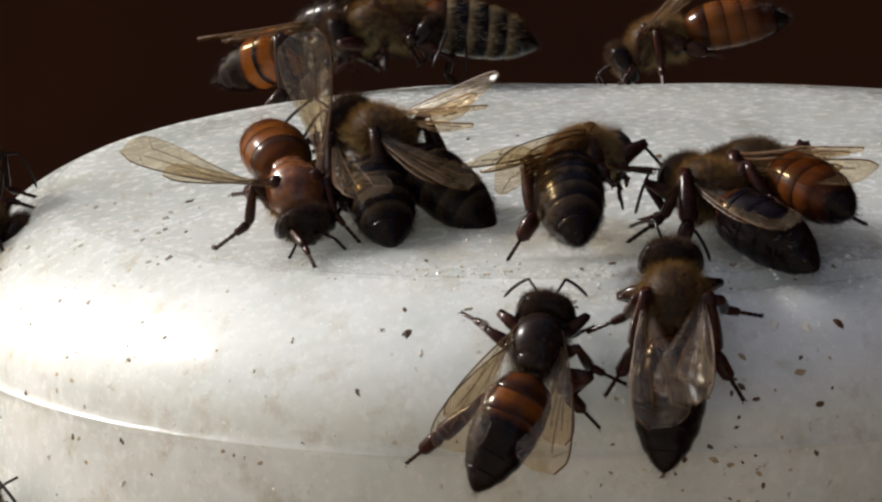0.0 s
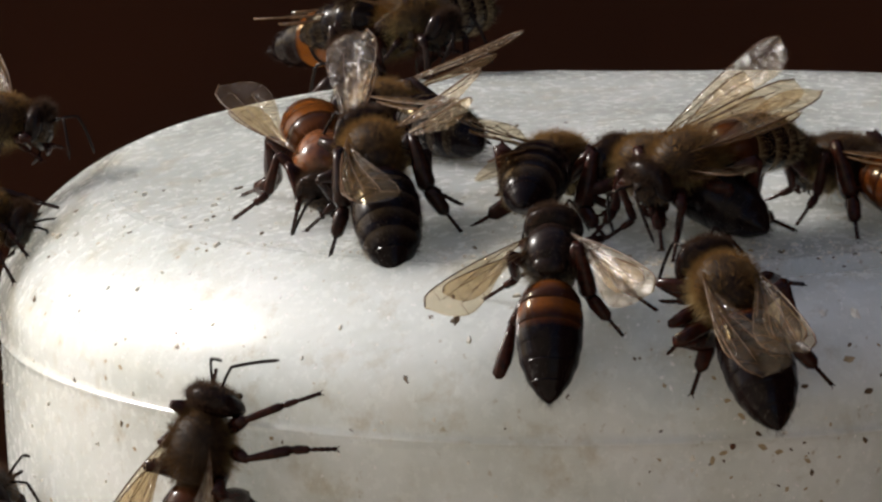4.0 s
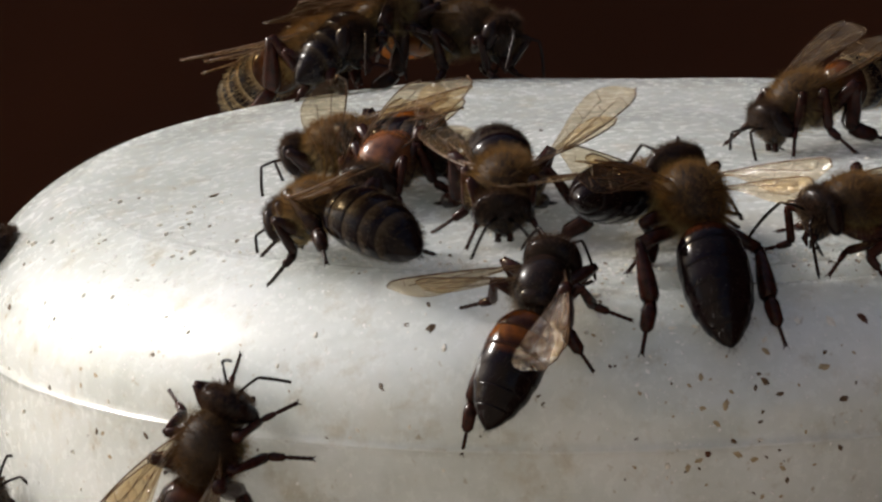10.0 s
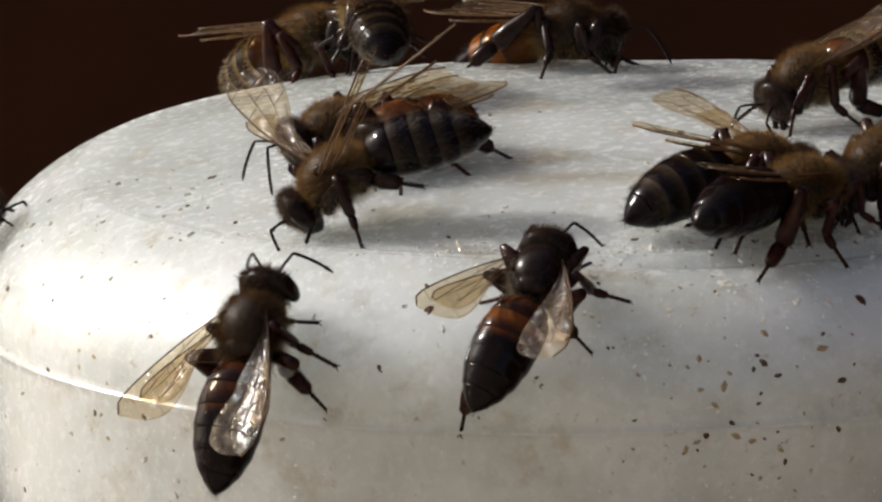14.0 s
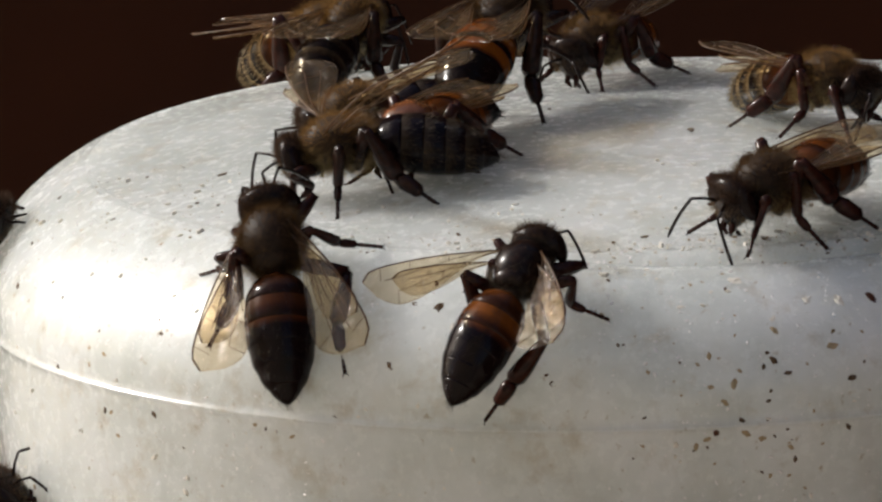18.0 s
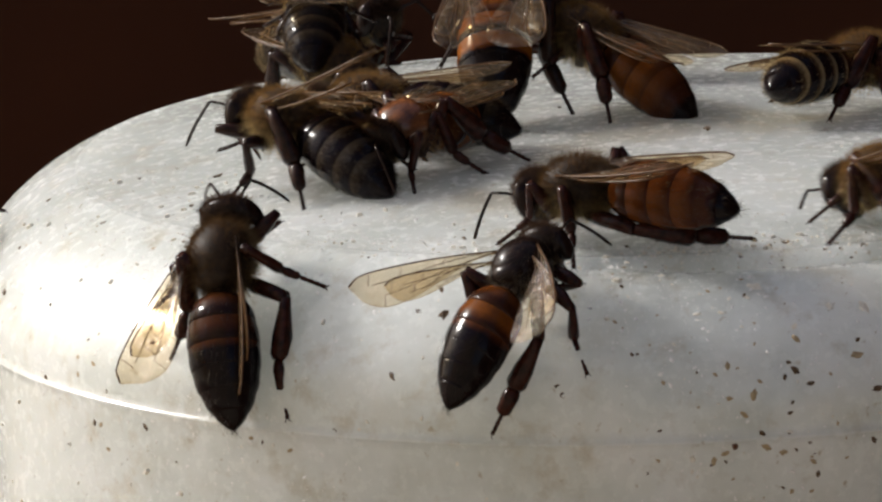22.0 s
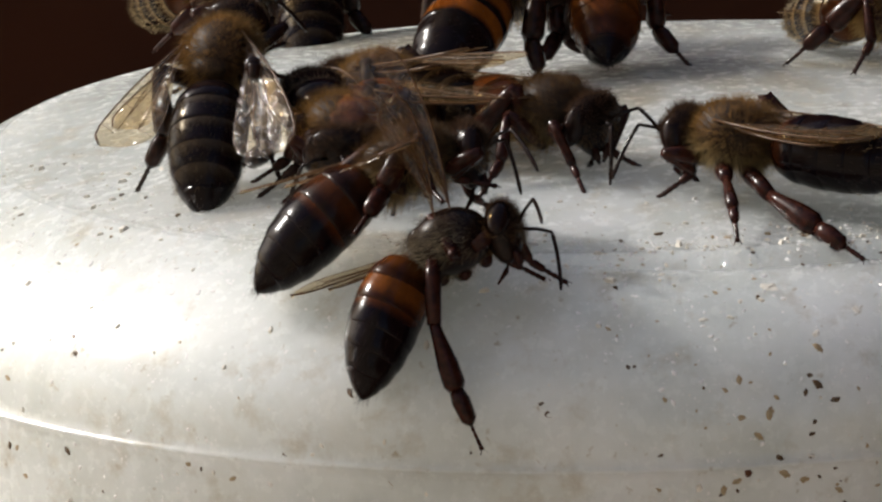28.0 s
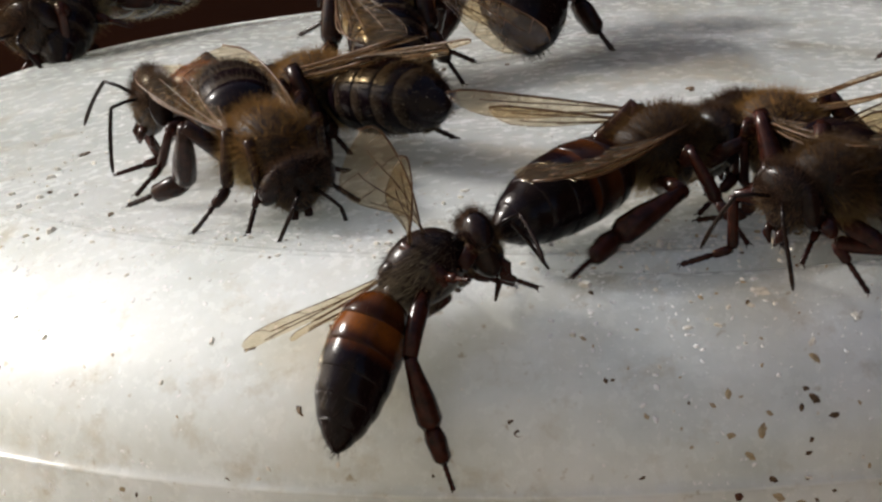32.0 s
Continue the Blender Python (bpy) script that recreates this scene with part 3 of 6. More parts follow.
GRAIN = plain("sugar_and_glint_grain", (0.80, 0.79, 0.76), (0.88, 0.87, 0.85), 0.08, 3000, 1.0)
scatter("fine_litter", 110, CRUMB, 0.08, 0.26, "fine dark specks of dirt scattered over the tub", 4, 0.12)
scatter("tan_litter", 110, CRUMB_TAN, 0.10, 0.36, "small tan flecks scattered over the tub", 9, 0.12)
scatter("sugar_crust", 1000, CRUST, 0.15, 0.5, "pale dried sugar crumbs stuck on the top", 12, 0.2)
scatter("sugar_grains", 4200, GRAIN, 0.08, 0.36, "tiny glinting sugar grains sprinkled on the tub", 6, 0.14, thick=0.12)
# the next two scatters imitate glints of the plastic with white grains
scatter("side_glints", 2600, GRAIN, 0.06, 0.24, "tiny white grains standing in for glints on the side", 23, 0.0, False, 0.14, True)
scatter("shoulder_glints", 3000, GRAIN, 0.07, 0.30, "tiny white grains standing in for glints on the sunlit shoulder", 17, 0.0, True, 0.10)


# ---- bees ----
def bee_meshes():
    k = {}
    bm = bmesh.new()
    ball(bm, (0, 0, 0), (1.95 * MM, 1.65 * MM, 1.55 * MM))
    ball(bm, (-1.25 * MM, 0, 0.55 * MM), (0.75 * MM, 1.05 * MM, 0.62 * MM))
    ball(bm, (-1.75 * MM, 0, -0.2 * MM), (0.55 * MM, 0.6 * MM, 0.6 * MM))
    ball(bm, (1.75 * MM, 0, -0.25 * MM), (0.45 * MM, 0.55 * MM, 0.55 * MM))
    wet = bm.copy()
    for v in wet.verts:
        v.co *= 1 + 0.10 * noise.noise(v.co * 2600)
    k["thorax_wet"] = mesh_of("thorax", wet, WET)
    k["thorax_worn"] = mesh_of("thorax", bm.copy(), SKIN)
    k["thorax"] = mesh_of("thorax", bm, DOWN)
    for tag, mat in (("fur", FUR), ("fur_grey", FUR_GREY), ("fur_worn", FUR_WORN), ("fur_wet", FUR_WET)):
        rnd = random.Random(5)
        v, f = [], []
        for i in range(13000):
            z = rnd.uniform(-0.9, 1)
            a = rnd.uniform(0, math.tau)
            s = math.sqrt(1 - z * z)
            d = Vector((s * math.cos(a), s * math.sin(a), z))
            bald = max(0.0, 1 - (d.x - 0.05) ** 2 / 0.42 - d.y ** 2 / 0.38) if d.z > 0.3 else 0.0
            if rnd.random() < 0.35 * bald or (tag in ("fur_worn", "fur_wet") and rnd.random() < ((0.97 if d.z > 0.1 else 0.7) if tag == "fur_wet" else 0.86 if d.z > 0.35 else 0.5)):
                continue
            p = Vector((d.x * 1.95, d.y * 1.65, d.z * 1.55)) * 0.97
            worn = tag == "fur_worn"
            out = d * 0.45 + Vector((-0.55, 0, 0)) if worn else d
            q = p + (out + Vector((rnd.uniform(-0.5, 0.2), rnd.uniform(-0.4, 0.4), rnd.uniform(-0.4, 0.4)))) * rnd.uniform(0.18, 0.62) * (1 - 0.3 * max(0.0, d.z)) * (1.0 + 0.45 * max(0.0, -d.x) + 0.3 * max(0.0, -d.z) + 0.25 * abs(d.y))
            w = d.cross(Vector((rnd.uniform(-1, 1), rnd.uniform(-1, 1), rnd.uniform(-1, 1)))).normalized() * 0.0085
            b = len(v)
            v += [(p - w) * MM, (p + w) * MM, (q + w * 0.2) * MM, (q - w * 0.2) * MM]
            f.append((b, b + 1, b + 2, b + 3))
        me = bpy.data.meshes.new("fur")
        me.from_pydata(v, [], f)
        me.materials.append(mat)
        k[tag] = me
    rnd = random.Random(8)
    v, f = [], []
    for i in range(5200):
        z, a = rnd.uniform(-0.7, 1), rnd.uniform(0, math.tau)
        q = math.sqrt(1 - z * z)
        d = Vector((q * math.cos(a), q * math.sin(a), z))
        if d.x < -0.75 or (abs(d.y) > 0.72 and d.z < 0.55):
            continue
        p = Vector((0.55 + d.x * 0.83, d.y * 1.6, d.z * 1.25))
        e = p + (d + Vector((rnd.uniform(-0.4, 0.4), rnd.uniform(-0.4, 0.4), rnd.uniform(-0.4, 0.4)))) * rnd.uniform(0.12, 0.42)
        w = d.cross(Vector((rnd.uniform(-1, 1), rnd.uniform(-1, 1), rnd.uniform(-1, 1)))).normalized() * 0.010
        b = len(v)
        v += [(p - w) * MM, (p + w) * MM, (e + w * 0.2) * MM, (e - w * 0.2) * MM]
        f.append((b, b + 1, b + 2, b + 3))
    me = bpy.data.meshes.new("fur")
    me.from_pydata(v, [], f)
    me.materials.append(FUR_HEAD)
    k["head_fur"] = me
    # head: a rounded wedge that looks forward and down
    bm = bmesh.new()
    ball(bm, (0.55 * MM, 0, 0), (0.85 * MM, 1.65 * MM, 1.35 * MM))
    for v in bm.verts:
        t = max(0.0, -v.co.z / (1.35 * MM))
        v.co.y *= 1 - 0.55 * t
        v.co.z *= 1.28 if v.co.z < 0 else 0.95
        v.co.x += 0.25 * MM * t
    ball(bm, (1.15 * MM, 0, -0.75 * MM), (0.35 * MM, 0.55 * MM, 0.5 * MM))
    k["head"] = mesh_of("head", bm, SKIN)
    for s, nm in ((1, "eye_l"), (-1, "eye_r")):
        bm = bmesh.new()
        ball(bm, (0.6 * MM, s * 1.22 * MM, 0.05 * MM), (0.55 * MM, 0.46 * MM, 1.0 * MM), Matrix.Rotation(s * radians(16), 4, "X"))
        k[nm] = mesh_of("eye", bm, EYE)
    bm = bmesh.new()
    for s in (1, -1):
        tube(bm, [(0, s * 0.28 * MM, 0), (0.18 * MM, s * 0.34 * MM, -0.35 * MM), (0.2 * MM, s * 0.12 * MM, -0.75 * MM)], [0.2 * MM, 0.2 * MM, 0.07 * MM])
    k["mandibles"] = mesh_of("mandibles", bm, LEG)
    bm = bmesh.new()
    tube(bm, [(0, 0, 0), (0.1 * MM, 0, -0.8 * MM), (-0.05 * MM, 0, -1.5 * MM)], [0.2 * MM, 0.14 * MM, 0.05 * MM])
    k["proboscis"] = mesh_of("proboscis", bm, LEG)
    # antenna: scape, then an elbowed, ringed flagellum
    bm = bmesh.new()
    tube(bm, [(0, 0, 0), (0.6 * MM, 0, 0.5 * MM), (1.25 * MM, 0, 0.85 * MM)], [0.09 * MM, 0.085 * MM, 0.08 * MM], 7)
    k["scape"] = mesh_of("scape", bm, SKIN)
    bm = bmesh.new()
    line = [(i * 0.25 * MM, 0, -0.0035 * MM * i * i) for i in range(12)]
    tube(bm, line, [0.07 * MM if i == 0 else (0.105 if i % 2 else 0.09) * MM for i in range(11)] + [0.05 * MM], 7)
    k["flagellum"] = mesh_of("flagellum", bm, SKIN)
    # abdomen: overlapping rings that taper to a point
    outline = [(0.0, 0.50), (0.5, 1.32), (1.25, 1.71), (2.35, 1.88), (3.6, 1.86), (4.8, 1.66), (5.8, 1.27), (6.55, 0.78), (6.9, 0.46), (7.15, 0.12)]

    def girth(x):
        for (x0, r0), (x1, r1) in zip(outline, outline[1:]):
            if x <= x1:
                t = (x - x0) / (x1 - x0)
                t = t * t * (3 - 2 * t) * 0.35 + t * 0.65
                return r0 + (r1 - r0) * t
        return 0.05

    cuts = [0.0, 1.43, 2.70, 3.92, 5.03, 6.04, 7.15]
    for i, (a, b) in enumerate(zip(cuts, cuts[1:])):
        hind = b + (0.28 if i < 5 else 0.0)
        line = [a + (hind - a) * j / 9 for j in range(10)]
        rings, sides = [], 28
        bm = bmesh.new()
        for j, x in enumerate(line):
            g = girth(min(x, 7.14)) + (0.035 * (x - a) / (hind - a) if i < 5 else 0)
            if j == 9 and i < 5:
                g -= 0.035
            droop = -0.012 * x * x
            rings.append([bm.verts.new((-(x - a) * MM, g * math.cos(q * math.tau / sides) * MM, (g * 0.88 * math.sin(q * math.tau / sides) + droop + 0.012 * a * a) * MM)) for q in range(sides)])
        for r0, r1 in zip(rings, rings[1:]):
            for q in range(sides):
                bm.faces.new((r0[q], r1[q], r1[(q + 1) % sides], r0[(q + 1) % sides]))
        bm.faces.new(rings[0])
        bm.faces.new(rings[-1][::-1])
        k["ring%d" % i] = (bm, a, -0.012 * a * a)
    def bristles(me, i, banded, seed):
        """Short hairs lying back along one ring; denser and pale on a banded one."""
        rnd = random.Random(seed)
        a, b = cuts[i], cuts[i + 1]
        v = [tuple(p.co) for p in me.vertices]
        f = [tuple(p.vertices) for p in me.polygons]
        own = len(f)
        for j in range(520 if banded else 90):
            u = rnd.random() ** (1.5 if banded else 1.0)
            x, q = a + 0.25 + (b - a - 0.1) * u, rnd.uniform(0, math.tau)
            if banded and u > 0.55 and rnd.random() < 0.7:
                continue
            g = girth(min(x, 7.1))
            d = Vector((0, math.cos(q), math.sin(q)))
            p = Vector((-(x - a), g * d.y, g * 0.88 * d.z - 0.012 * (x * x - a * a)))
            e = p + Vector((-rnd.uniform(0.2, 0.42), 0, 0)) + d * rnd.uniform(0.05, 0.2) + Vector((0, rnd.uniform(-0.12, 0.12), rnd.uniform(-0.12, 0.12)))
            w = Vector((0, -d.z, d.y)) * (0.014 if banded else 0.010)
            c = len(v)
            v += [tuple((p - w) * MM), tuple((p + w) * MM), tuple((e + w * 0.2) * MM), tuple((e - w * 0.2) * MM)]
            f.append((c, c + 1, c + 2, c + 3))
        out = bpy.data.meshes.new("tergite")
        out.from_pydata(v, [], f)
        out.materials.append(me.materials[0])
        out.materials.append((TUFT_PALE if me.materials[0] == SHELL_PALE else TUFT) if banded else BRISTLE)
        for j, p in enumerate(out.polygons):
            p.use_smooth = True
            p.material_index = 0 if j < own else 1
        return out

    for tag, mats in (("dark", [SHELL_DARK] + [SHELL_BAND] * 4 + [SHELL_DARK]),
                      ("black", [SHELL_UMBER] + [SHELL_DARK] * 5),
                      ("amber", [SHELL_HONEY, SHELL_AMBER, SHELL_HALF, SHELL_DARK, SHELL_DARK, SHELL_DARK]),
                      ("chestnut", [SHELL_CHESTNUT, SHELL_CHESTNUT, SHELL_HALF, SHELL_DARK, SHELL_DARK, SHELL_DARK]),
                      ("pale", [SHELL_HONEY] + [SHELL_PALE] * 4 + [SHELL_DARK]),
                      ("tiger", [SHELL_RUST, SHELL_TIGER, SHELL_TIGER, SHELL_DARK, SHELL_DARK, SHELL_DARK]),
                      ("rust", [SHELL_HONEY, SHELL_RUST, SHELL_RUST, SHELL_RUSSET, SHELL_UMBER, SHELL_DARK]),
                      ("honey", [SHELL_HONEY, SHELL_RUSSET, SHELL_RUSSET, SHELL_RUSSET, SHELL_UMBER, SHELL_DARK])):
        for i, mat in enumerate(mats):
            me = bristles(mesh_of("tergite", k["ring%d" % i][0].copy(), mat), i, mat in (SHELL_BAND, SHELL_PALE), 31 + i)
            k[tag, i] = (me, k["ring%d" % i][1], k["ring%d" % i][2])
    for i in range(6):
        k["ring%d" % i][0].free()
    # wings: root at the origin, length along -x, leading edge outward (+y)
    for tag, length, width in (("forewing", 8.6, 2.6), ("hindwing", 6.0, 1.65)):
        def edge(t):
            lead = 0.16 * math.sin(t * math.pi) + 0.10 * t
            trail = -(1.0 * math.sin(min(t, 1) ** 1.35 * math.pi * 0.62) ** 1.3)
            cap = math.sqrt(max(1 - max((t - 0.8) / 0.2, 0) ** 2.2, 0))
            mid = 0.1 - 0.28 * t
            return (lead * cap + mid * (1 - cap)) * width, (trail * cap + mid * (1 - cap)) * width

        nx, ny = 26, 8

        def place(t, s):
            a, b = edge(t)
            y = a + (b - a) * s
            z = 0.10 * math.sin(s * 9) * (1 - t * 0.4) + 0.35 * t * t - 0.15 * s
            return Vector((-t * length * MM, y * MM, z * MM))

        v = [place(i / nx, j / ny) for i in range(nx + 1) for j in range(ny + 1)]
        f = [(i * (ny + 1) + j, (i + 1) * (ny + 1) + j, (i + 1) * (ny + 1) + j + 1, i * (ny + 1) + j + 1) for i in range(nx) for j in range(ny)]
        for sgn, side in ((1, "l"), (-1, "r")):
            me = bpy.data.meshes.new(tag)
            me.from_pydata([(p.x, p.y * sgn, p.z) for p in v], [], f)
            me.materials.append(WING)
            for p in me.polygons:
                p.use_smooth = True
            k[tag, side] = me
            bm = bmesh.new()
            runs = [([(t / 14, 0.0) for t in range(15)], 0.085), ([(t / 14, 1.0 - 0.02) for t in range(3, 14)], 0.02),
                    ([(t / 12 * 0.85, 0.28 + 0.06 * t / 12) for t in range(13)], 0.045), ([(t / 12 * 0.8, 0.55 + 0.1 * t / 12) for t in range(13)], 0.04),
                    ([(t / 10 * 0.55, 0.8 + 0.1 * t / 10) for t in range(11)], 0.035)]
            cross = [(0.33, 0.0, 0.3), (0.5, 0.29, 0.6), (0.62, 0.0, 0.31), (0.72, 0.33, 0.64), (0.42, 0.6, 0.86), (0.84, 0.0, 0.34), (0.6, 0.62, 0.98), (0.8, 0.64, 0.98)]
            if tag == "hindwing":
                cross = cross[1:5]
            runs += [([(a + 0.04 * u / 3, s0 + (s1 - s0) * u / 3) for u in range(4)], 0.03) for a, s0, s1 in cross]
            for pts, w in runs:
                line = [place(t, s) for t, s in pts]
                tube(bm, [(p.x, p.y * sgn, p.z) for p in line], [0.62 * w * MM] * len(line), 4)
            k[tag + "_vein", side] = mesh_of("veins", bm, VEIN)
    # legs: each piece along +x from its own joint
    for tag, (fe, ti, ta), wide in (("front", LEG_LEN["front"], 0.26), ("middle", LEG_LEN["middle"], 0.34), ("hind", LEG_LEN["hind"], 0.60)):
        for shade, mat in (("brown", LEG), ("dark", LEG_DARK)):
            bm = bmesh.new()
            tube(bm, [(-0.2 * MM, 0, 0), (fe * 0.25 * MM, 0, 0.03 * MM), (fe * 0.6 * MM, 0, 0.05 * MM), (fe * MM, 0, 0)], [0.30 * MM, 0.42 * MM, 0.40 * MM, (0.34 if tag == "hind" else 0.24) * MM], 9)
            k["leg", tag, shade] = mesh_of("leg", bm, mat)
            bm = bmesh.new()
            tube(bm, [(0, 0, 0), (ti * 0.2 * MM, 0, 0), (ti * 0.6 * MM, 0, 0), (ti * 0.9 * MM, 0, 0), (ti * MM, 0, 0)], [max(0.19, wide * 0.5) * MM, max(0.24, wide * 0.62) * MM, wide * 0.95 * MM, wide * MM, wide * 0.7 * MM], 9, 0.9)
            k["tibia", tag, shade] = mesh_of("tibia", bm, mat)
            bm = bmesh.new()
            b = ta * (0.58 if tag == "hind" else 0.42)
            tube(bm, [(0, 0, 0), (b * 0.3 * MM, 0, 0), (b * 0.85 * MM, 0, 0), (b * MM, 0, 0)], [wide * 0.62 * MM, wide * 0.84 * MM, wide * 0.70 * MM, wide * 0.28 * MM], 8, 0.9)
            line, rad = [], []
            for i in range(4):
                x = b + (ta - b) * i / 4
                line += [(x * MM, 0, 0), ((x + (ta - b) * 0.2) * MM, 0, 0)]
                rad += [0.10 * MM, 0.135 * MM]
            line.append((ta * MM, 0, 0))
            rad.append(0.08 * MM)
            tube(bm, line, rad, 6)
            for s in (1, -1):
                tube(bm, [((ta - 0.05) * MM, 0, 0), ((ta + 0.12) * MM, s * 0.14 * MM, 0.02 * MM), ((ta + 0.18) * MM, s * 0.17 * MM, -0.1 * MM)], [0.04 * MM, 0.03 * MM, 0.01 * MM], 4)
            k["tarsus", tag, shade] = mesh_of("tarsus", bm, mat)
    return k


LEG_LEN = {"front": (2.2, 2.1, 2.1), "middle": (2.4, 2.4, 2.4), "hind": (2.9, 3.2, 3.0)}
HIPS = {"front": (1.15, 0.85, -1.15), "middle": (0.05, 1.0, -1.3), "hind": (-1.05, 0.9, -1.2)}
FEET = {"front": (3.6, 2.4), "middle": (0.2, 4.5), "hind": (-4.8, 3.9)}
KIT = bee_meshes()


def piece(name, me, parent, m=None, label=""):
    ob = new(name, me)
    ob.parent = parent
    if m is not None:
        ob.matrix_basis = m
    return tagged(ob, label)


def wing_pose(side, sweep, lift, twist, hind=False):
    """sweep: degrees away from the body's axis; lift: degrees above level."""
    s = 1 if side == "l" else -1
    root = Vector((0.55 - (0.85 if hind else 0), s * 1.25, 0.95 - (0.12 if hind else 0))) * MM
    return Matrix.Translation(root) @ Matrix.Rotation(-s * radians(sweep), 4, "Z") @ Matrix.Rotation(radians(lift), 4, "Y") @ Matrix.Rotation(s * radians(twist), 4, "X")


class Bee:
    def __init__(self, label, coat="dark", fur="fur", legs="brown", size=1.0, wings=((10, 6, 0), (10, 6, 0)), curl=0.0, nod=20.0):
        self.size, self.curl, self.nod, self.wings = size, curl, nod, wings
        self.base = tagged(new("honey_bee"), label, "bee", "honey bees on the tub")
        b = self.base
        b.scale = (size, size, size)
        piece("thorax", KIT[{"fur_worn": "thorax_worn", "fur_wet": "thorax_wet"}.get(fur, "thorax")], b)
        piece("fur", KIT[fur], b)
        self.head = piece("head", KIT["head"], b, self.head_pose(nod))
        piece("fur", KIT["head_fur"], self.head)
        piece("eye", KIT["eye_l"], self.head, None, "glossy black compound eye")
        piece("eye", KIT["eye_r"], self.head, None, "glossy black compound eye")
        piece("mouthpart", KIT["mandibles"], self.head, pose(1.2 * MM, 0, -1.15 * MM))
        piece("proboscis", KIT["proboscis"], self.head, pose(0.95 * MM, 0, -1.35 * MM, 0, 18, 0))
        self.antennae = []
        for s in (1, -1):
            a = piece("antenna", KIT["scape"], b, self.antenna_pose(s, 0))
            piece("flagellum", KIT["flagellum"], a, pose(1.25 * MM, 0, 0.85 * MM, 0, 34, s * 14))
            self.antennae.append((s, a))
        self.abdomen = piece("abdomen", KIT[coat, 0][0], b, self.belly_pose(curl))
        for i in range(1, 6):
            me, x, z = KIT[coat, i]
            bend = curl * 0.55 * (i / 5.0)
            piece("tergite", me, self.abdomen, pose(-x * MM, 0, (z - math.tan(radians(bend)) * x * 0.35) * MM, 0, -bend, 0))
        self.flyers = []
        for (sweep, lift, twist), side in zip(wings, "lr"):
            w = piece("forewing", KIT["forewing", side], b, wing_pose(side, sweep, lift, twist), "clear amber-tinted wing")
            piece("wing_veining", KIT["forewing_vein", side], w)
            h = piece("hindwing", KIT["hindwing", side], b, wing_pose(side, sweep * 1.15 + 4, lift * 0.9 - 2, twist, True), "clear amber-tinted wing")
            piece("wing_veining", KIT["hindwing_vein", side], h)
            self.flyers.append((side, w, h, sweep, lift, twist))
        self.legs = []
        for tag in ("front", "middle", "hind"):
            for s in (1, -1):
                leg = piece("leg", KIT["leg", tag, legs], b)
                tibia = piece("tibia", KIT["tibia", tag, legs], leg)
                tarsus = piece("tarsus", KIT["tarsus", tag, legs], leg)
                self.legs.append((tag, s, leg, tibia, tarsus))

    def head_pose(self, nod, turn=0.0):
        return pose(1.95 * MM, 0, -0.25 * MM, 0, nod, turn)

    def antenna_pose(self, s, t):
        h = self.head_pose(self.nod)
        return h @ pose(1.3 * MM, s * 0.3 * MM, 0.15 * MM, 0, 18 + 16 * math.sin(t * 2.3 + s), s * (34 + 12 * math.sin(t * 1.7 + 2 * s)))

    def belly_pose(self, curl, side=0.0):
        return pose(-1.95 * MM, 0, -0.15 * MM, 0, -curl, side)


def leg_chain(tag, s, foot, stretched=False):
    """Poses of femur, tibia and tarsus, in the bee's space, that bring the claw to foot."""
    fe, ti, ta = [x * MM for x in LEG_LEN[tag]]
    hx, hy, hz = HIPS[tag]
    hip = Vector((hx, hy * s, hz)) * MM
    flat = Vector((hip.x - foot.x, hip.y - foot.y, 0))
    flat = flat.normalized() if flat.length > 1e-6 else Vector((1, 0, 0))
    ankle = foot + flat * ta * 0.86 + Vector((0, 0, ta * 0.5))
    pole = Vector((0.35 if tag == "front" else -0.25, 0.8 * s, 1.4)).normalized()
    if stretched:
        pole = Vector((-0.95, 0.85 * s, -0.05)).normalized()
        ankle = foot + (hip + pole * fe * 0.9 - foot).normalized() * ta * 0.97
    d = ankle - hip
    reach = min(max(d.length, abs(fe - ti) * 1.05), (fe + ti) * 0.985)
    way = d.normalized()
    pole = (pole - way * pole.dot(way)).normalized()
    x = (reach * reach + fe * fe - ti * ti) / (2 * reach)
    h = math.sqrt(max(fe * fe - x * x, 0))
    knee = hip + way * x + pole * h
    ankle = hip + way * reach

    def bone(a, b):
        f = (b - a).normalized()
        up = Vector((0, 0, 1)) - f * f.z
        up = up.normalized() if up.length > 1e-4 else Vector((0, s, 0))
        return Matrix.Translation(a) @ Matrix((f, up.cross(f), up)).transposed().to_4x4()

    claw = ankle + (foot - ankle).normalized() * ta
    return bone(hip, knee), bone(knee, ankle), bone(ankle, claw)


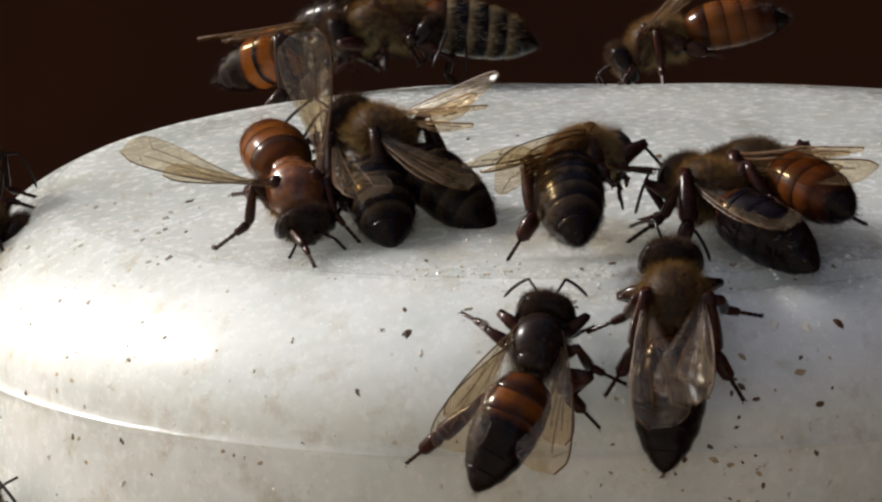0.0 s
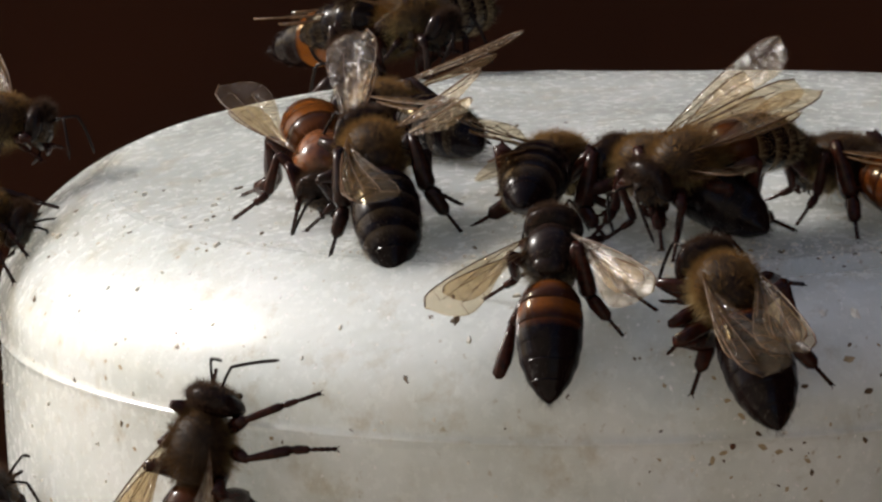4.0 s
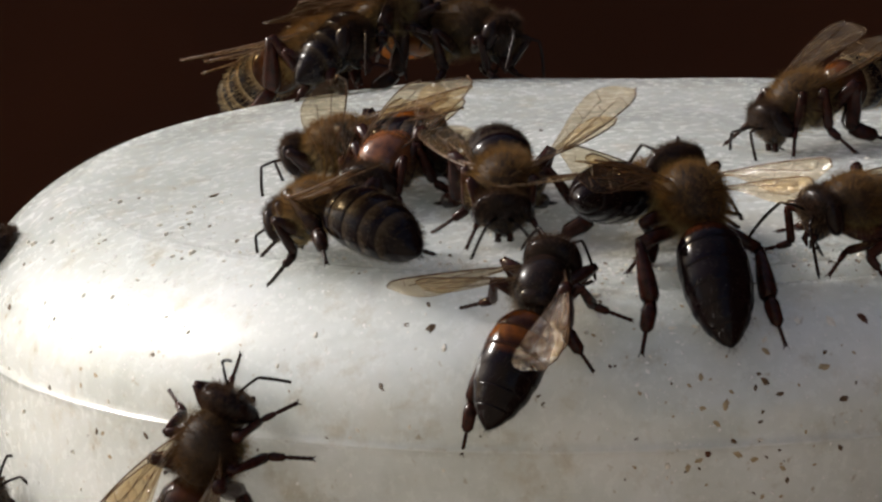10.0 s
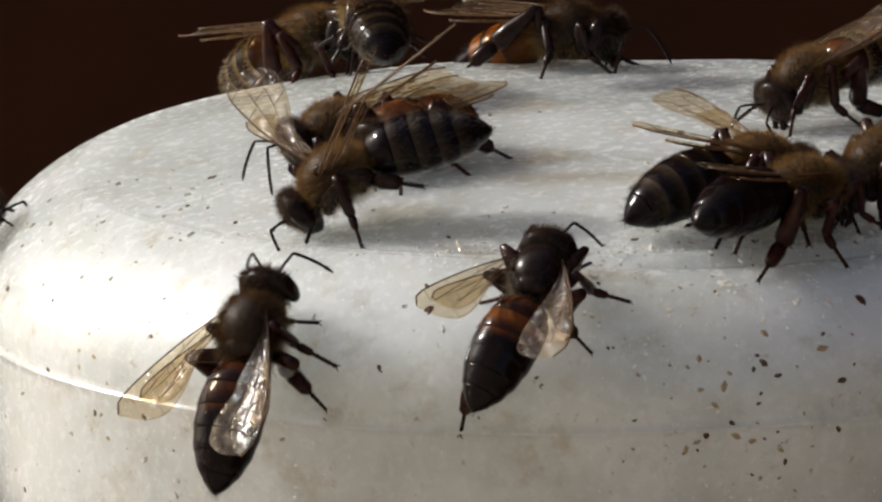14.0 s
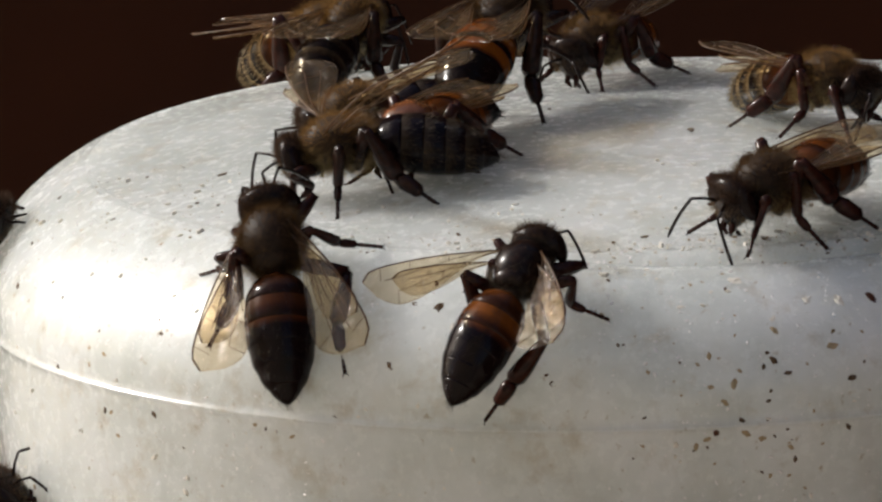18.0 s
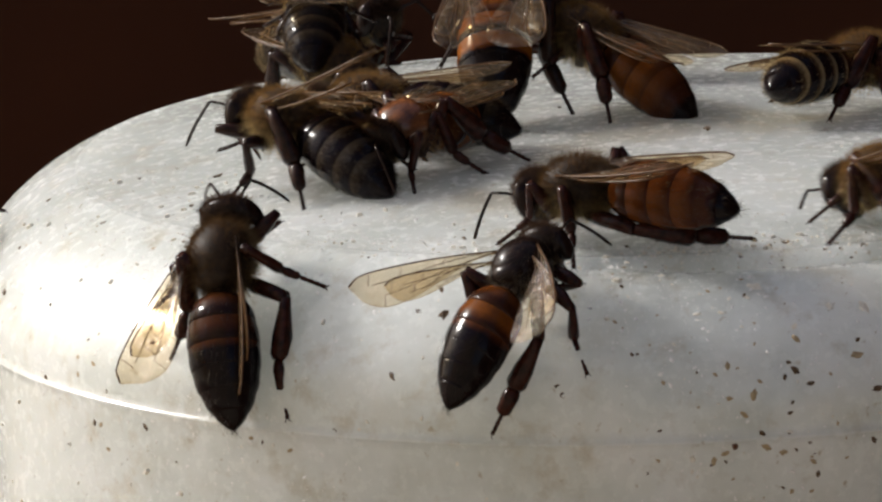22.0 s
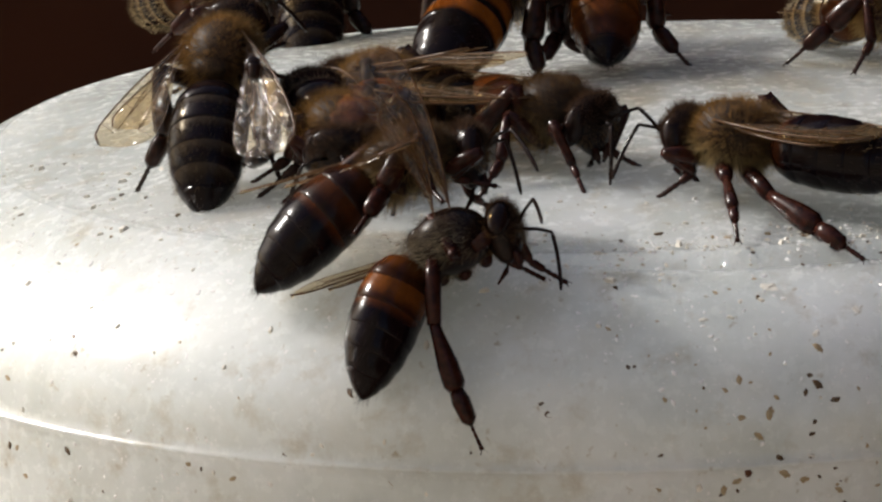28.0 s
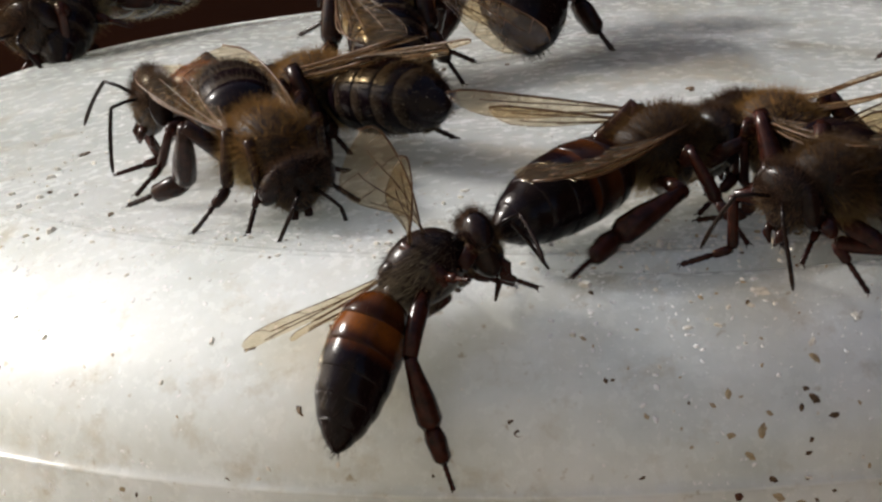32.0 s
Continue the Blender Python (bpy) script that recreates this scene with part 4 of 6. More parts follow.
def pace(bee, rows, seed, wings=(), holds=()):
    """Keys a bee along its rows (seconds, millimetres, degrees), with planted, stepping feet and restless antennae and belly."""
    rnd = random.Random(seed)
    poses = [(r[0], pose(r[1] * MM, r[2] * MM, r[3] * MM, r[4], r[5], r[6])) for r in rows]
    full = poses[:1]
    for t, m in poses[1:]:
        t0, m0 = full[-1]
        a, b = m0.to_quaternion(), m.to_quaternion()
        steps = max(1, math.ceil(math.degrees(a.rotation_difference(b).angle) / 60))
        for i in range(1, steps + 1):
            u = i / steps
            full.append((t0 + (t - t0) * u, Matrix.LocRotScale(m0.translation.lerp(m.translation, u), a.slerp(b, u), None)))
    poses = full
    walk(bee.base, poses)

    def body(t):
        for (t0, m0), (t1, m1) in zip(poses, poses[1:]):
            if t <= t1:
                u = (t - t0) / (t1 - t0)
                u = u * u * (3 - 2 * u)
                return Matrix.LocRotScale(m0.translation.lerp(m1.translation, u), m0.to_quaternion().slerp(m1.to_quaternion(), u), (bee.size,) * 3)
        return Matrix.LocRotScale(poses[-1][1].translation, poses[-1][1].to_quaternion(), (bee.size,) * 3)

    times = [i * 0.5 for i in range(65)]
    for n, (tag, s, leg, tibia, tarsus) in enumerate(bee.legs):
        planted, a, b, c = None, [], [], []
        jx, jy = rnd.uniform(-0.7, 0.7), rnd.uniform(-0.6, 0.6)
        for t in times:
            m = body(t)
            inv = m.inverted()
            fx, fy = FEET[tag]
            want = m @ (Vector((fx + jx, (fy + jy) * s, -2.0)) * MM)
            foot, n_up = nearest(want)
            held = [Vector(p) * MM for t0, t1, g, e, p in holds if t0 <= t <= t1 and (g, e) == (tag, s)]
            if held:
                foot = want = planted = held[0] + nearest(held[0])[1] * 0.16 * MM
            if (foot - want).length > 2.6 * MM:
                foot = m @ (Vector((fx * 0.8, fy * 0.75 * s, -2.5)) * MM)
                planted = None
            elif planted is None or (planted - foot).length > 1.5 * MM:
                planted = foot
            else:
                foot = planted
            m0, m1, m2 = leg_chain(tag, s, inv @ foot, bool(held) and tag == "hind")
            li = m0.inverted()
            a.append((t, m0))
            b.append((t, li @ m1))
            c.append((t, li @ m2))
        walk(leg, a)
        walk(tibia, b)
        walk(tarsus, c)
    if wings:
        for i, (side, fore, hind, *_) in enumerate(bee.flyers):
            keys = [(t, pair[i]) for t, *pair in wings]
            keys = [(0, keys[0][1])] * (keys[0][0] > 0) + keys + [(32, keys[-1][1])] * (keys[-1][0] < 32)
            walk(fore, [(t, wing_pose(side, *w)) for t, w in keys])
            walk(hind, [(t, wing_pose(side, w[0] * 1.15 + 4, w[1] * 0.9 - 2, w[2], True)) for t, w in keys])
    ph = rnd.uniform(0, 9)
    for s, ob in bee.antennae:
        walk(ob, [(t, bee.antenna_pose(s, t + ph)) for t in times])
    bends = [(r[0], *(r[7:9] if len(r) > 8 else (bee.curl, 0.0))) for r in rows]
    bt, bc, bs = zip(*bends)
    walk(bee.abdomen, [(t, bee.belly_pose(float(np.interp(t, bt, bc)) + 2.0 * math.sin(t * 4.1 + ph), float(np.interp(t, bt, bs)))) for t in times])


FRONT_BEE = Bee("honey bee with amber-banded dark abdomen climbing the shoulder", "amber", "fur_worn", size=0.92, wings=((66, 8, 10), (20, 40, -25)), curl=14.0)
CLIMBER_BEE = Bee("dark brown honey bee climbing the side, wings folded", "black", "fur", wings=((7, 4, 0), (7, 4, 0)), curl=2.0)
LOWER_BEE = Bee("dark chestnut honey bee with one dim amber ring climbing the side", "chestnut", "fur_grey", wings=((26, 6, 0), (16, 6, 0)), curl=2.0)
ORANGE_BEE = Bee("wet brown honey bee with raised silvery wings in the crowd", "rust", "fur_wet", wings=((38, 45, 20), (62, 8, 10)), curl=6.0)
STRIPED_BEE = Bee("black and grey banded honey bee standing in the crowd", "dark", "fur", legs="dark", wings=((24, 30, 20), (20, 20, 20)), curl=10.0)
BACKLEFT_BEE = Bee("large dark honey bee with a faintly banded abdomen", "dark", "fur", legs="dark", wings=((10, 8, 0), (46, 20, 10)), curl=6.0)
VISITOR_BEE = Bee("dark banded honey bee with its wings half spread", "dark", "fur", legs="dark", wings=((48, 8, 0), (40, 12, 0)), curl=4.0)
HELPER_BEE = Bee("golden furred honey bee with a raised silvery wing", "dark", "fur", wings=((58, 22, 10), (24, 45, 20)), curl=16.0)
PASSER_BEE = Bee("dark honey bee with folded smoky wings", "black", "fur", wings=((12, 12, 0), (12, 12, 0)), curl=6.0)
AMBER_BEE = Bee("russet honey bee with folded wings", "honey", "fur_grey", wings=((5, -2, 0), (5, -2, 0)), curl=6.0)
ARRIVAL_BEE = Bee("golden furred honey bee near the far rim", "pale", "fur", wings=((22, 22, 0), (22, 22, 0)), curl=6.0)
DRINKER_BEE = Bee("reddish brown furred honey bee with dark abdomen", "black", "fur", wings=((10, 10, 0), (10, 10, 0)), curl=4.0)
BLUNTBACK_BEE = Bee("honey bee with a glossy black tail and orange rings", "tiger", "fur_grey", legs="dark", size=1.15, wings=((9, 6, 0), (9, 6, 0)), curl=6.0)
REAR_BEE = Bee("pale striped honey bee on the far rim", "pale", "fur", size=1.15, wings=((20, 12, 0), (20, 12, 0)), curl=10.0)
BROWNY_BEE = Bee("amber honey bee walking on the far rim", "rust", "fur", wings=((12, 10, 0), (12, 10, 0)), curl=8.0)
LEAVER_BEE = Bee("orange honey bee taking off behind the tub", "rust", "fur", wings=((40, 20, 0), (40, 20, 0)), curl=6.0)
LEFTPAIR_BEE = Bee("honey bee hovering past the rim of the tub", "dark", "fur", wings=((60, 20, 0), (60, 20, 0)), curl=6.0)
EDGER_BEE = Bee("dark honey bee clinging to the side of the tub", "dark", "fur", legs="dark", curl=4.0)
CORNER_BEE = Bee("black honey bee low on the side of the tub", "black", "fur_grey", legs="dark", curl=4.0)
CROWD_BEE = Bee("honey bee with glossy black abdomen crowding the far rim", "dark", "fur", legs="dark", wings=((10, 8, 0), (10, 8, 0)), curl=8.0)


# ---- motion of the bees ----
def motions():
    FRONT = [(0, -5.8, -40.3, 5.9, 9.8, -46.7, 73.9, 6.3, -20.8), (1, -6, -40.1, 6.1, -2.6, -46, 86.4, 6.9, -6), (2, -7.7, -38.5, 7.4, 1.2, -50.9, 80, 9.5, -12.1), (3, -7.7, -36.7, 8.7, 1.9, -29.9, 77.9, 4.5, -8.8), (3.5, -7.3, -36, 9.2, -3, -38.8, 84.4, 12, 0.9), (5.5, -8, -36.7, 8.6, -2.8, -39, 86.5, 10.7, -11.9), (6, -7.5, -37.3, 8.3, 1.4, -39.4, 80.9, 11.2, -16.3), (7, -6.6, -37.6, 8.3, 7.9, -42.7, 70.8, 11, -14.7), (8, -6.7, -37.6, 8.2, 5.8, -42.5, 74.6, 10.9, -16.3), (9, -6.7, -37.6, 8.3, 7.3, -44.8, 72.3, 11.2, -16.2), (10, -6.7, -37.6, 8.2, 7.4, -38.5, 70.4, 11.1, -12.1), (10.5, -6.9, -37.6, 8.2, 6.8, -38.4, 71.3, 11.1, -12.4), (11, -6.9, -37.5, 8.3, 5.3, -37.5, 73.5, 9.9, -10.8), (12, -6.7, -38.3, 7.7, 8.1, -36.4, 70.3, 9.9, -11.6), (13, -6.7, -38, 8, 9.2, -35.7, 69.3, 8.3, -15.8), (14, -6.8, -38.1, 7.9, 7.9, -34, 71.9, 8.6, -17.5), (15, -7, -38, 7.9, 9.2, -35.4, 69.9, 9.1, -18.5), (15.5, -7.9, -37.8, 7.9, 6.5, -31.9, 71.8, 7.7, -14.4), (17.5, -8.6, -37.1, 8.3, -1.8, -32.5, 65.8, 12.4, -16.1), (18, -8.2, -37.6, 8, -1.1, -30.4, 64.7, 12.2, -16.6), (19, -8.2, -37.5, 8.1, -4.7, -32.6, 68.2, 12.5, -17.9), (20, -8.3, -37.4, 8.1, -5.1, -32.6, 65.2, 12.3, -20), (21, -8.7, -37.1, 8.3, -9.4, -28.7, 62.1, 14.5, -18.8), (22, -8.6, -37.1, 8.3, -13.4, -25, 61.5, 14.7, -19.8), (23, -9.5, -36.6, 8.5, -9.8, -26.6, 30.1, 23.8, -4.2), (24, -10.1, -36.5, 8.4, -25.7, -24.8, 17.1, 26.5, -1.1), (25, -10, -36.6, 8.4, -25.4, -28.9, 17.7, 22.1, -3), (25.5, -10.2, -36.5, 8.5, -27.9, -28.7, 12.4, 19.7, -2), (27.5, -10.9, -34.9, 9.2, -45.9, -18.2, -7, 49.2, -0.1), (28, -10.6, -35.2, 9.1, -38.6, -19.8, -1.9, 44.2, -1.2), (29, -10.2, -35.6, 9, -36.4, -22.8, -6.1, 38.1, -2.7), (30, -10.5, -36.1, 8.6, -35, -24.8, 15.6, 33, -3.5), (31, -10.3, -36.2, 8.6, -36.7, -33.8, 23.8, 19.5, -6.6), (32, -10.1, -36.6, 8.4, -38.2, -27.6, 24.2, 23.6, -3.1)]
    CLIMBER = [(0, 1.2, -38.8, 7.7, 3.1, -52.8, 87.8, 4.9, -6), (1, 3.4, -38.9, 7.6, 15.6, -39.5, 119.9, 4.8, -10.3), (2, 3.7, -39.3, 7.2, 10.4, -47.7, 120.1, 6.8, -12.9), (3, 2.7, -39.3, 7.3, -6.8, -51.4, 129.4, 8.6, -10.7), (3.5, 1.4, -39.2, 7.4, -8.5, -35.2, 123.3, 0.8, -10.8), (5.5, 2.7, -37.8, 8.4, 1.3, -47.1, 91.3, 4.5, 3.6), (6, 3.6, -38.1, 8.2, 4.8, -53.5, 87.4, 6.2, -0.3), (7, 2.7, -37.4, 8.7, -0, -50.4, 94.1, 6.8, 0.6), (8, 2.2, -35.5, 10.6, 5.2, -49.3, 82.1, 3.1, -1.1), (9, 2.2, -34.5, 11.2, 4, -44, 80.4, 4.2, -1.1), (10, 1.4, -33.4, 11.8, -2.7, -42.2, 109.3, 3.4, -4.9), (10.8, -1.7, -21.2, 15.4, -3.1, -25.7, 146, 1.2, -9.6), (11, -5.5, -13.2, 16.8, -2.5, -21, -178.8, 7.9, 2.6), (11.4, -14.6, 20.1, 24, 4.5, -18, 181.7, 2, 0), (32, -14.6, 20.1, 24, 4.5, -18, 181.7, 2, 0)]
    LOWER = [(0, -22.7, -36.1, -15, -10.3, -74.4, 68.1, -2.4, -1.6), (1, -23.3, -35.7, -7.1, 28.6, -78.1, 29, -1.3, -1.7), (2, -23.8, -35.4, -0.2, 67.3, -75.1, -11, 0.6, 3.2), (3, -25.8, -34, -1.3, 64.5, -72.8, -11.2, 1.8, 4.1), (3.5, -26.2, -33.7, -0.9, 42.9, -77.4, 9.9, 0.3, 0.9), (5.5, -26.3, -33.6, -1.2, 62.3, -74.1, -9.6, 1, 1.8), (6, -25.2, -34.4, -1.3, 67.5, -66, -12.5, -0.6, 4.4), (7, -25.3, -34.3, -0.2, 76.9, -54.1, -21.7, 0.9, 8.5), (8, -24.9, -34.7, 0.6, 76.8, -49.4, -19.8, 1.4, 4.9), (9, -24.7, -34.8, -0.2, 72.6, -69, -16.4, -1.5, -3.8), (10, -24.4, -35, -0.3, 73.3, -68.9, -16.5, -1.4, -3.8), (11, -23.6, -35.5, -1, 80.2, -72.4, -22.8, -0.7, -2.9), (12, -22.3, -36.3, 0, 85.5, -76.8, -26.9, 0.2, -1.4), (13, -22.1, -36.2, 2.9, 87.1, -73.5, -33, 3.2, -4.9), (14, -21.8, -35.1, 5.1, -4.9, -53.3, 64.4, 2.3, -1.5), (15, -21.3, -32.1, 8, -4.2, -52.5, 63.6, 3.9, -2.2), (15.5, -21.9, -30.2, 8.8, -14.1, -46.9, 81.2, 3.3, -1.8), (17.5, -20.5, -30.7, 9, -15, -44.9, 87.3, 3.6, -5.2), (18, -21.3, -30.9, 8.7, -23.1, -49, 100, 3.9, -6.3), (19, -22.4, -28.6, 9.7, -14.9, -48.1, 86.1, 3.2, -10.1), (20, -22.6, -30.2, 8.6, -23.8, -38.9, 100.9, 3.6, -6.2), (21, -24, -29.5, 8.3, -26.8, -41.7, 100.9, 7.5, -0.7), (22, -23.7, -30.3, 8.1, -18.1, -52.3, 81.2, 8.6, 3.8), (23, -23.2, -31.9, 7.3, -10, -49.6, 69.9, 5.9, -5.8), (24, -21.2, -32.7, 7.7, 6.2, -50.2, 45.9, 9.2, 11.2), (24.5, -19.3, -31.5, 9.1, -19.6, -41.8, 54.7, 13, -12.8), (25, -17.1, -30.8, 10.3, -11.6, -27.5, 22.2, 18, -0.4), (25.5, -16.5, -30.5, 10.7, -13, -25, 13.8, 17.7, 2.1), (27.5, -13.2, -29.9, 11.5, -17.9, -15.5, 10.7, 18.6, 1.2), (28, -12.2, -30, 11.8, -18.1, -14.3, 12.4, 21, 0.9), (29, -9.1, -27.9, 11.3, -20.1, -7.2, 13.2, 12.8, 5.6), (30, -3, -27.4, 11.4, 5.8, -10.2, 14.7, 0.6, 8.6), (31, -1.8, -27.6, 11.3, 4.8, -10.5, 35.6, -4.1, 5.2), (31.5, -0.8, -27.9, 11.3, 5.1, -10.8, 32.5, -3.7, 5.8), (32, -0.2, -28.2, 11.2, 5.1, -10.5, 28.6, -1.3, 10.3)]
    ORANGE = [(0, -18.4, -22, 11.2, 6.2, 26, -76.4, 10.2, 2.7), (1, -18.3, -22, 11.2, 6, 27.7, -73.4, 9.1, 5.4), (2, -18.5, -22.3, 11.2, 8.3, 23.6, -64.3, 11.6, -8.7), (3, -18.8, -20, 11.3, 1, 20, -99.9, 7.3, 22.6), (3.5, -20.1, -18.4, 11.4, 4.2, 18, -88, 6.8, 9), (5.5, -15.9, -18.1, 11.7, 1.8, 20.6, -99.8, 8.1, 9.5), (7, -14.7, -21, 11.5, -2.2, 9.8, -119.2, 4.4, 20.3), (9, -14.9, -19.9, 11.6, -1.2, 13.7, -114.4, 5.2, 17.5), (12, -13.8, -14.6, 12, -1.3, 1.7, -126.3, 4, 12.3), (20, -13.8, -16.3, 12, -1.5, -0.9, -126.2, 3.7, 12.4), (22, -14.2, -16, 12, -1.4, -0.7, -124.9, 3.2, 12.5), (23, -15.1, -16.7, 11.8, 0.7, 0.3, -114.5, 2.4, 5.1), (24, -15.3, -16.9, 11.8, 0.8, 0.5, -113.9, 3.1, 5.1), (25, -16.2, -16.7, 11.8, 1.1, 1.7, -113.2, 4.5, 5.2), (28, -14.9, -20.2, 11.6, 2.1, 4.4, -105, 3.1, 0.7), (29, -18.5, -18.4, 11.7, -3.5, -4.8, -135.9, -0.1, 20), (30, -19.7, -16, 11.8, -0.2, -3.3, -133.3, 1, 6.3), (31, -18.7, -16.6, 11.7, -6.1, -8.4, -150.3, -2.4, 25.2), (32, -18.9, -15.4, 11.9, -8.8, -15.5, -159, -6.1, 29.7)]
    STRIPED = [(0, -14.7, -18, 12.9, -3.8, -25.3, 103.8, -3.9, -2.9), (1, -14.8, -19.5, 12.8, -3.2, -24.9, 114.4, -4.1, -8.2), (2, -14.7, -25.2, 13, -6, -34.1, 105.9, -3, -0.9), (3, -16, -17, 12.6, -1.1, -22.7, 107.8, -4.2, -14.7), (3.5, -16.3, -22.8, 12.6, -4.1, -28.4, 105.1, -4.1, -6.8), (5.5, -17.9, -21.9, 13, -5.7, -32.9, 101.5, -4.7, -2), (6, -17.1, -21.6, 12.9, -1.5, -31.5, 104, -3.4, -16), (6.5, -17.5, -23.4, 12.9, -3.3, -33.4, 109.4, -2.9, -12.8), (7, -17.9, -23.4, 12.8, -4.3, -30.8, 113.7, -1.4, -11.7), (7.5, -20.6, -18.2, 12.2, -27.2, 15.9, 105.4, 8, 0), (8, -20, -18.2, 12, -29.4, 18.8, 105, 8, 0), (9, -19.7, -19.8, 11, -24.7, 16.8, 108.9, 8, 0), (9.5, -19.2, -20.9, 11.4, -14.8, 15.2, 121, 8, 0), (10, -18.6, -26.2, 10.7, -8.8, 10.9, 127.9, 15, -2.4), (11, -18.8, -24.8, 10.9, -7.8, 20.6, 118.5, 12.9, -5.7), (12, -19, -23.9, 11.1, -8, 27.6, 127.9, 17.6, -10.4), (13, -18.6, -25.7, 11.1, 3.5, 16.9, -112.6, 20.7, -24.7), (14, -17.5, -25, 11.1, -5.4, 32.1, -175.4, 15.4, -6.5), (15, -17.6, -19.1, 11.7, -3.6, 21.2, -175.8, 10.4, -4.3), (15.5, -17.8, -20, 11.7, -4.3, 12.4, -178.4, 6.2, -2.1), (17.5, -17.9, -17.1, 12.1, -3.6, 7.5, -179.9, 5.2, -1.8), (18, -17.9, -19.5, 11.9, -4.1, 5, 179.3, 5.4, -2), (19, -18, -21.7, 12, -4.2, 4, -178.9, 6.5, -2.1), (20, -21.8, -19.3, 11.1, -5.9, 17.1, 153.6, 13.9, -13.7), (21, -20, -16.6, 12, -4.7, -1, 155.3, 8.2, -6.8), (22, -20.9, -14.8, 12.6, -5.2, -14.1, 137.6, 1.9, -5.1), (22.5, -24.1, -7.7, 13.2, -6.9, -28.4, 78.5, -3.1, 4), (23, -23.3, -12.2, 14.1, -7, -35.4, 74.3, 2.1, 5.8), (24, -23.8, -14.6, 14.2, -11, -41.4, 81.9, 0.8, 12.1), (24.5, -23.6, -4.5, 12.9, -7.3, -24.5, 91.6, -5.7, 4.4), (25, -19.4, -5.2, 13.7, -4.8, -22.6, 73.8, 2.3, 4.9), (25.5, -20.2, -5.9, 12.9, -3.9, -19, 77.2, -1.2, -0.6), (27.5, -21.4, -15.8, 14.3, -8, -39.9, 76.5, 1.3, 8.8), (28, -21, -15, 14.5, -6, -37.7, 75.2, 4.9, 4.5), (29, -15.9, -2.1, 13.7, -3.1, -23.6, 51.9, -1.3, 3.9), (30, -16.9, 4, 13.7, 2.7, -19.8, -27.5, 0.4, -14.4), (31, -11.6, 3.2, 13.9, -1.9, -23.2, 94.6, -4, 0.4), (32, -11.7, -0.3, 14.2, -1.8, -26.8, 100, -4.2, -0.1)]
    BACKLEFT = [(0, -13.6, -19.1, 13.6, -6.4, -28.1, 139.7, -3.1, 1.9), (1, -12.7, -20, 13.1, -4.8, -25.6, 136.6, -4, -4.6), (2, -13.8, -17.5, 13.1, -3.8, -24.2, 134.8, -4.3, -6.7), (3, -15.2, -10.1, 12.9, -3.6, -16, 126.1, -2.3, -0.4), (3.5, -16, -4.8, 12.3, -2.2, -9.2, 130.4, -3.9, -3.9), (5.5, -17.2, -6.8, 12.2, -1.4, -3.8, 153.4, 1.3, -9), (6, -17.8, -9.5, 12.4, -1.9, -1.3, 173.2, 5.4, -4.7), (7, -18.1, -9.3, 12.1, -1.5, 11.1, -174.9, 3, -0.7), (8, -18.3, -10.6, 12.2, -1.6, 13, -176.2, 4.3, -2.5), (9, -18, -9.8, 12.2, -2, 7.9, -179.4, 0.5, -0.1), (10, -17.5, -12.8, 11.9, -2.9, 6.7, 157.7, 5.8, -11.3), (11, -17.8, -15.7, 12.5, -3.8, -4.2, 154.8, 8.7, -12.1), (12, -17.5, -17, 12.3, -3.9, -2.2, 167, 8.3, -9.3), (13, -17.2, -16.6, 12.3, -3.5, -1.2, 174.2, 8, -5.9), (14, -17.5, -14.2, 12, -1.5, 1.4, -156.2, 5.4, 1.7), (15, -17, -16.6, 11.8, -3.7, 3.2, 170.1, 7.5, -8.3), (18, -17.1, -10, 12.1, -1.6, 3.8, -164.8, 4.9, 5), (19, -17.7, -9.9, 12.1, -1.6, 4.2, -177.2, 6.8, -2.2), (20, -17.2, -18.1, 12.1, -4, 0.9, 178, 2.3, -1.2), (21, -16.9, -11.6, 12.4, -2.8, -4.9, 169.5, 2.8, -1.7), (22, -16.6, -8.8, 12.3, -2.2, -2.9, 166, 2.9, -2.4), (23, -16.3, -10.1, 12.1, -1.9, -3.6, 156.3, -3.8, -7.4), (24, -16.2, -13.6, 12.5, -3.9, -8.6, 146.9, 1.7, -3.2), (25, -15.2, -10.5, 12.3, -2.3, -4.5, 140.7, 2.3, -8.4), (28, -13.7, -11.3, 12.2, -1.7, -3.3, 134.7, -2.8, -9.9), (29, -12.3, -15.8, 12, -1.7, 2.5, 125, -1.7, -14.4), (30, -16.1, -16.4, 11.8, -6.4, -1.5, 135, -4, 5.3), (31, -15.1, -17.7, 11.8, -3.5, -0.9, 137.6, -7.2, -9.1), (32, -14.4, -15.3, 12, -3.4, 1.2, 132.9, -9.2, -4.9)]
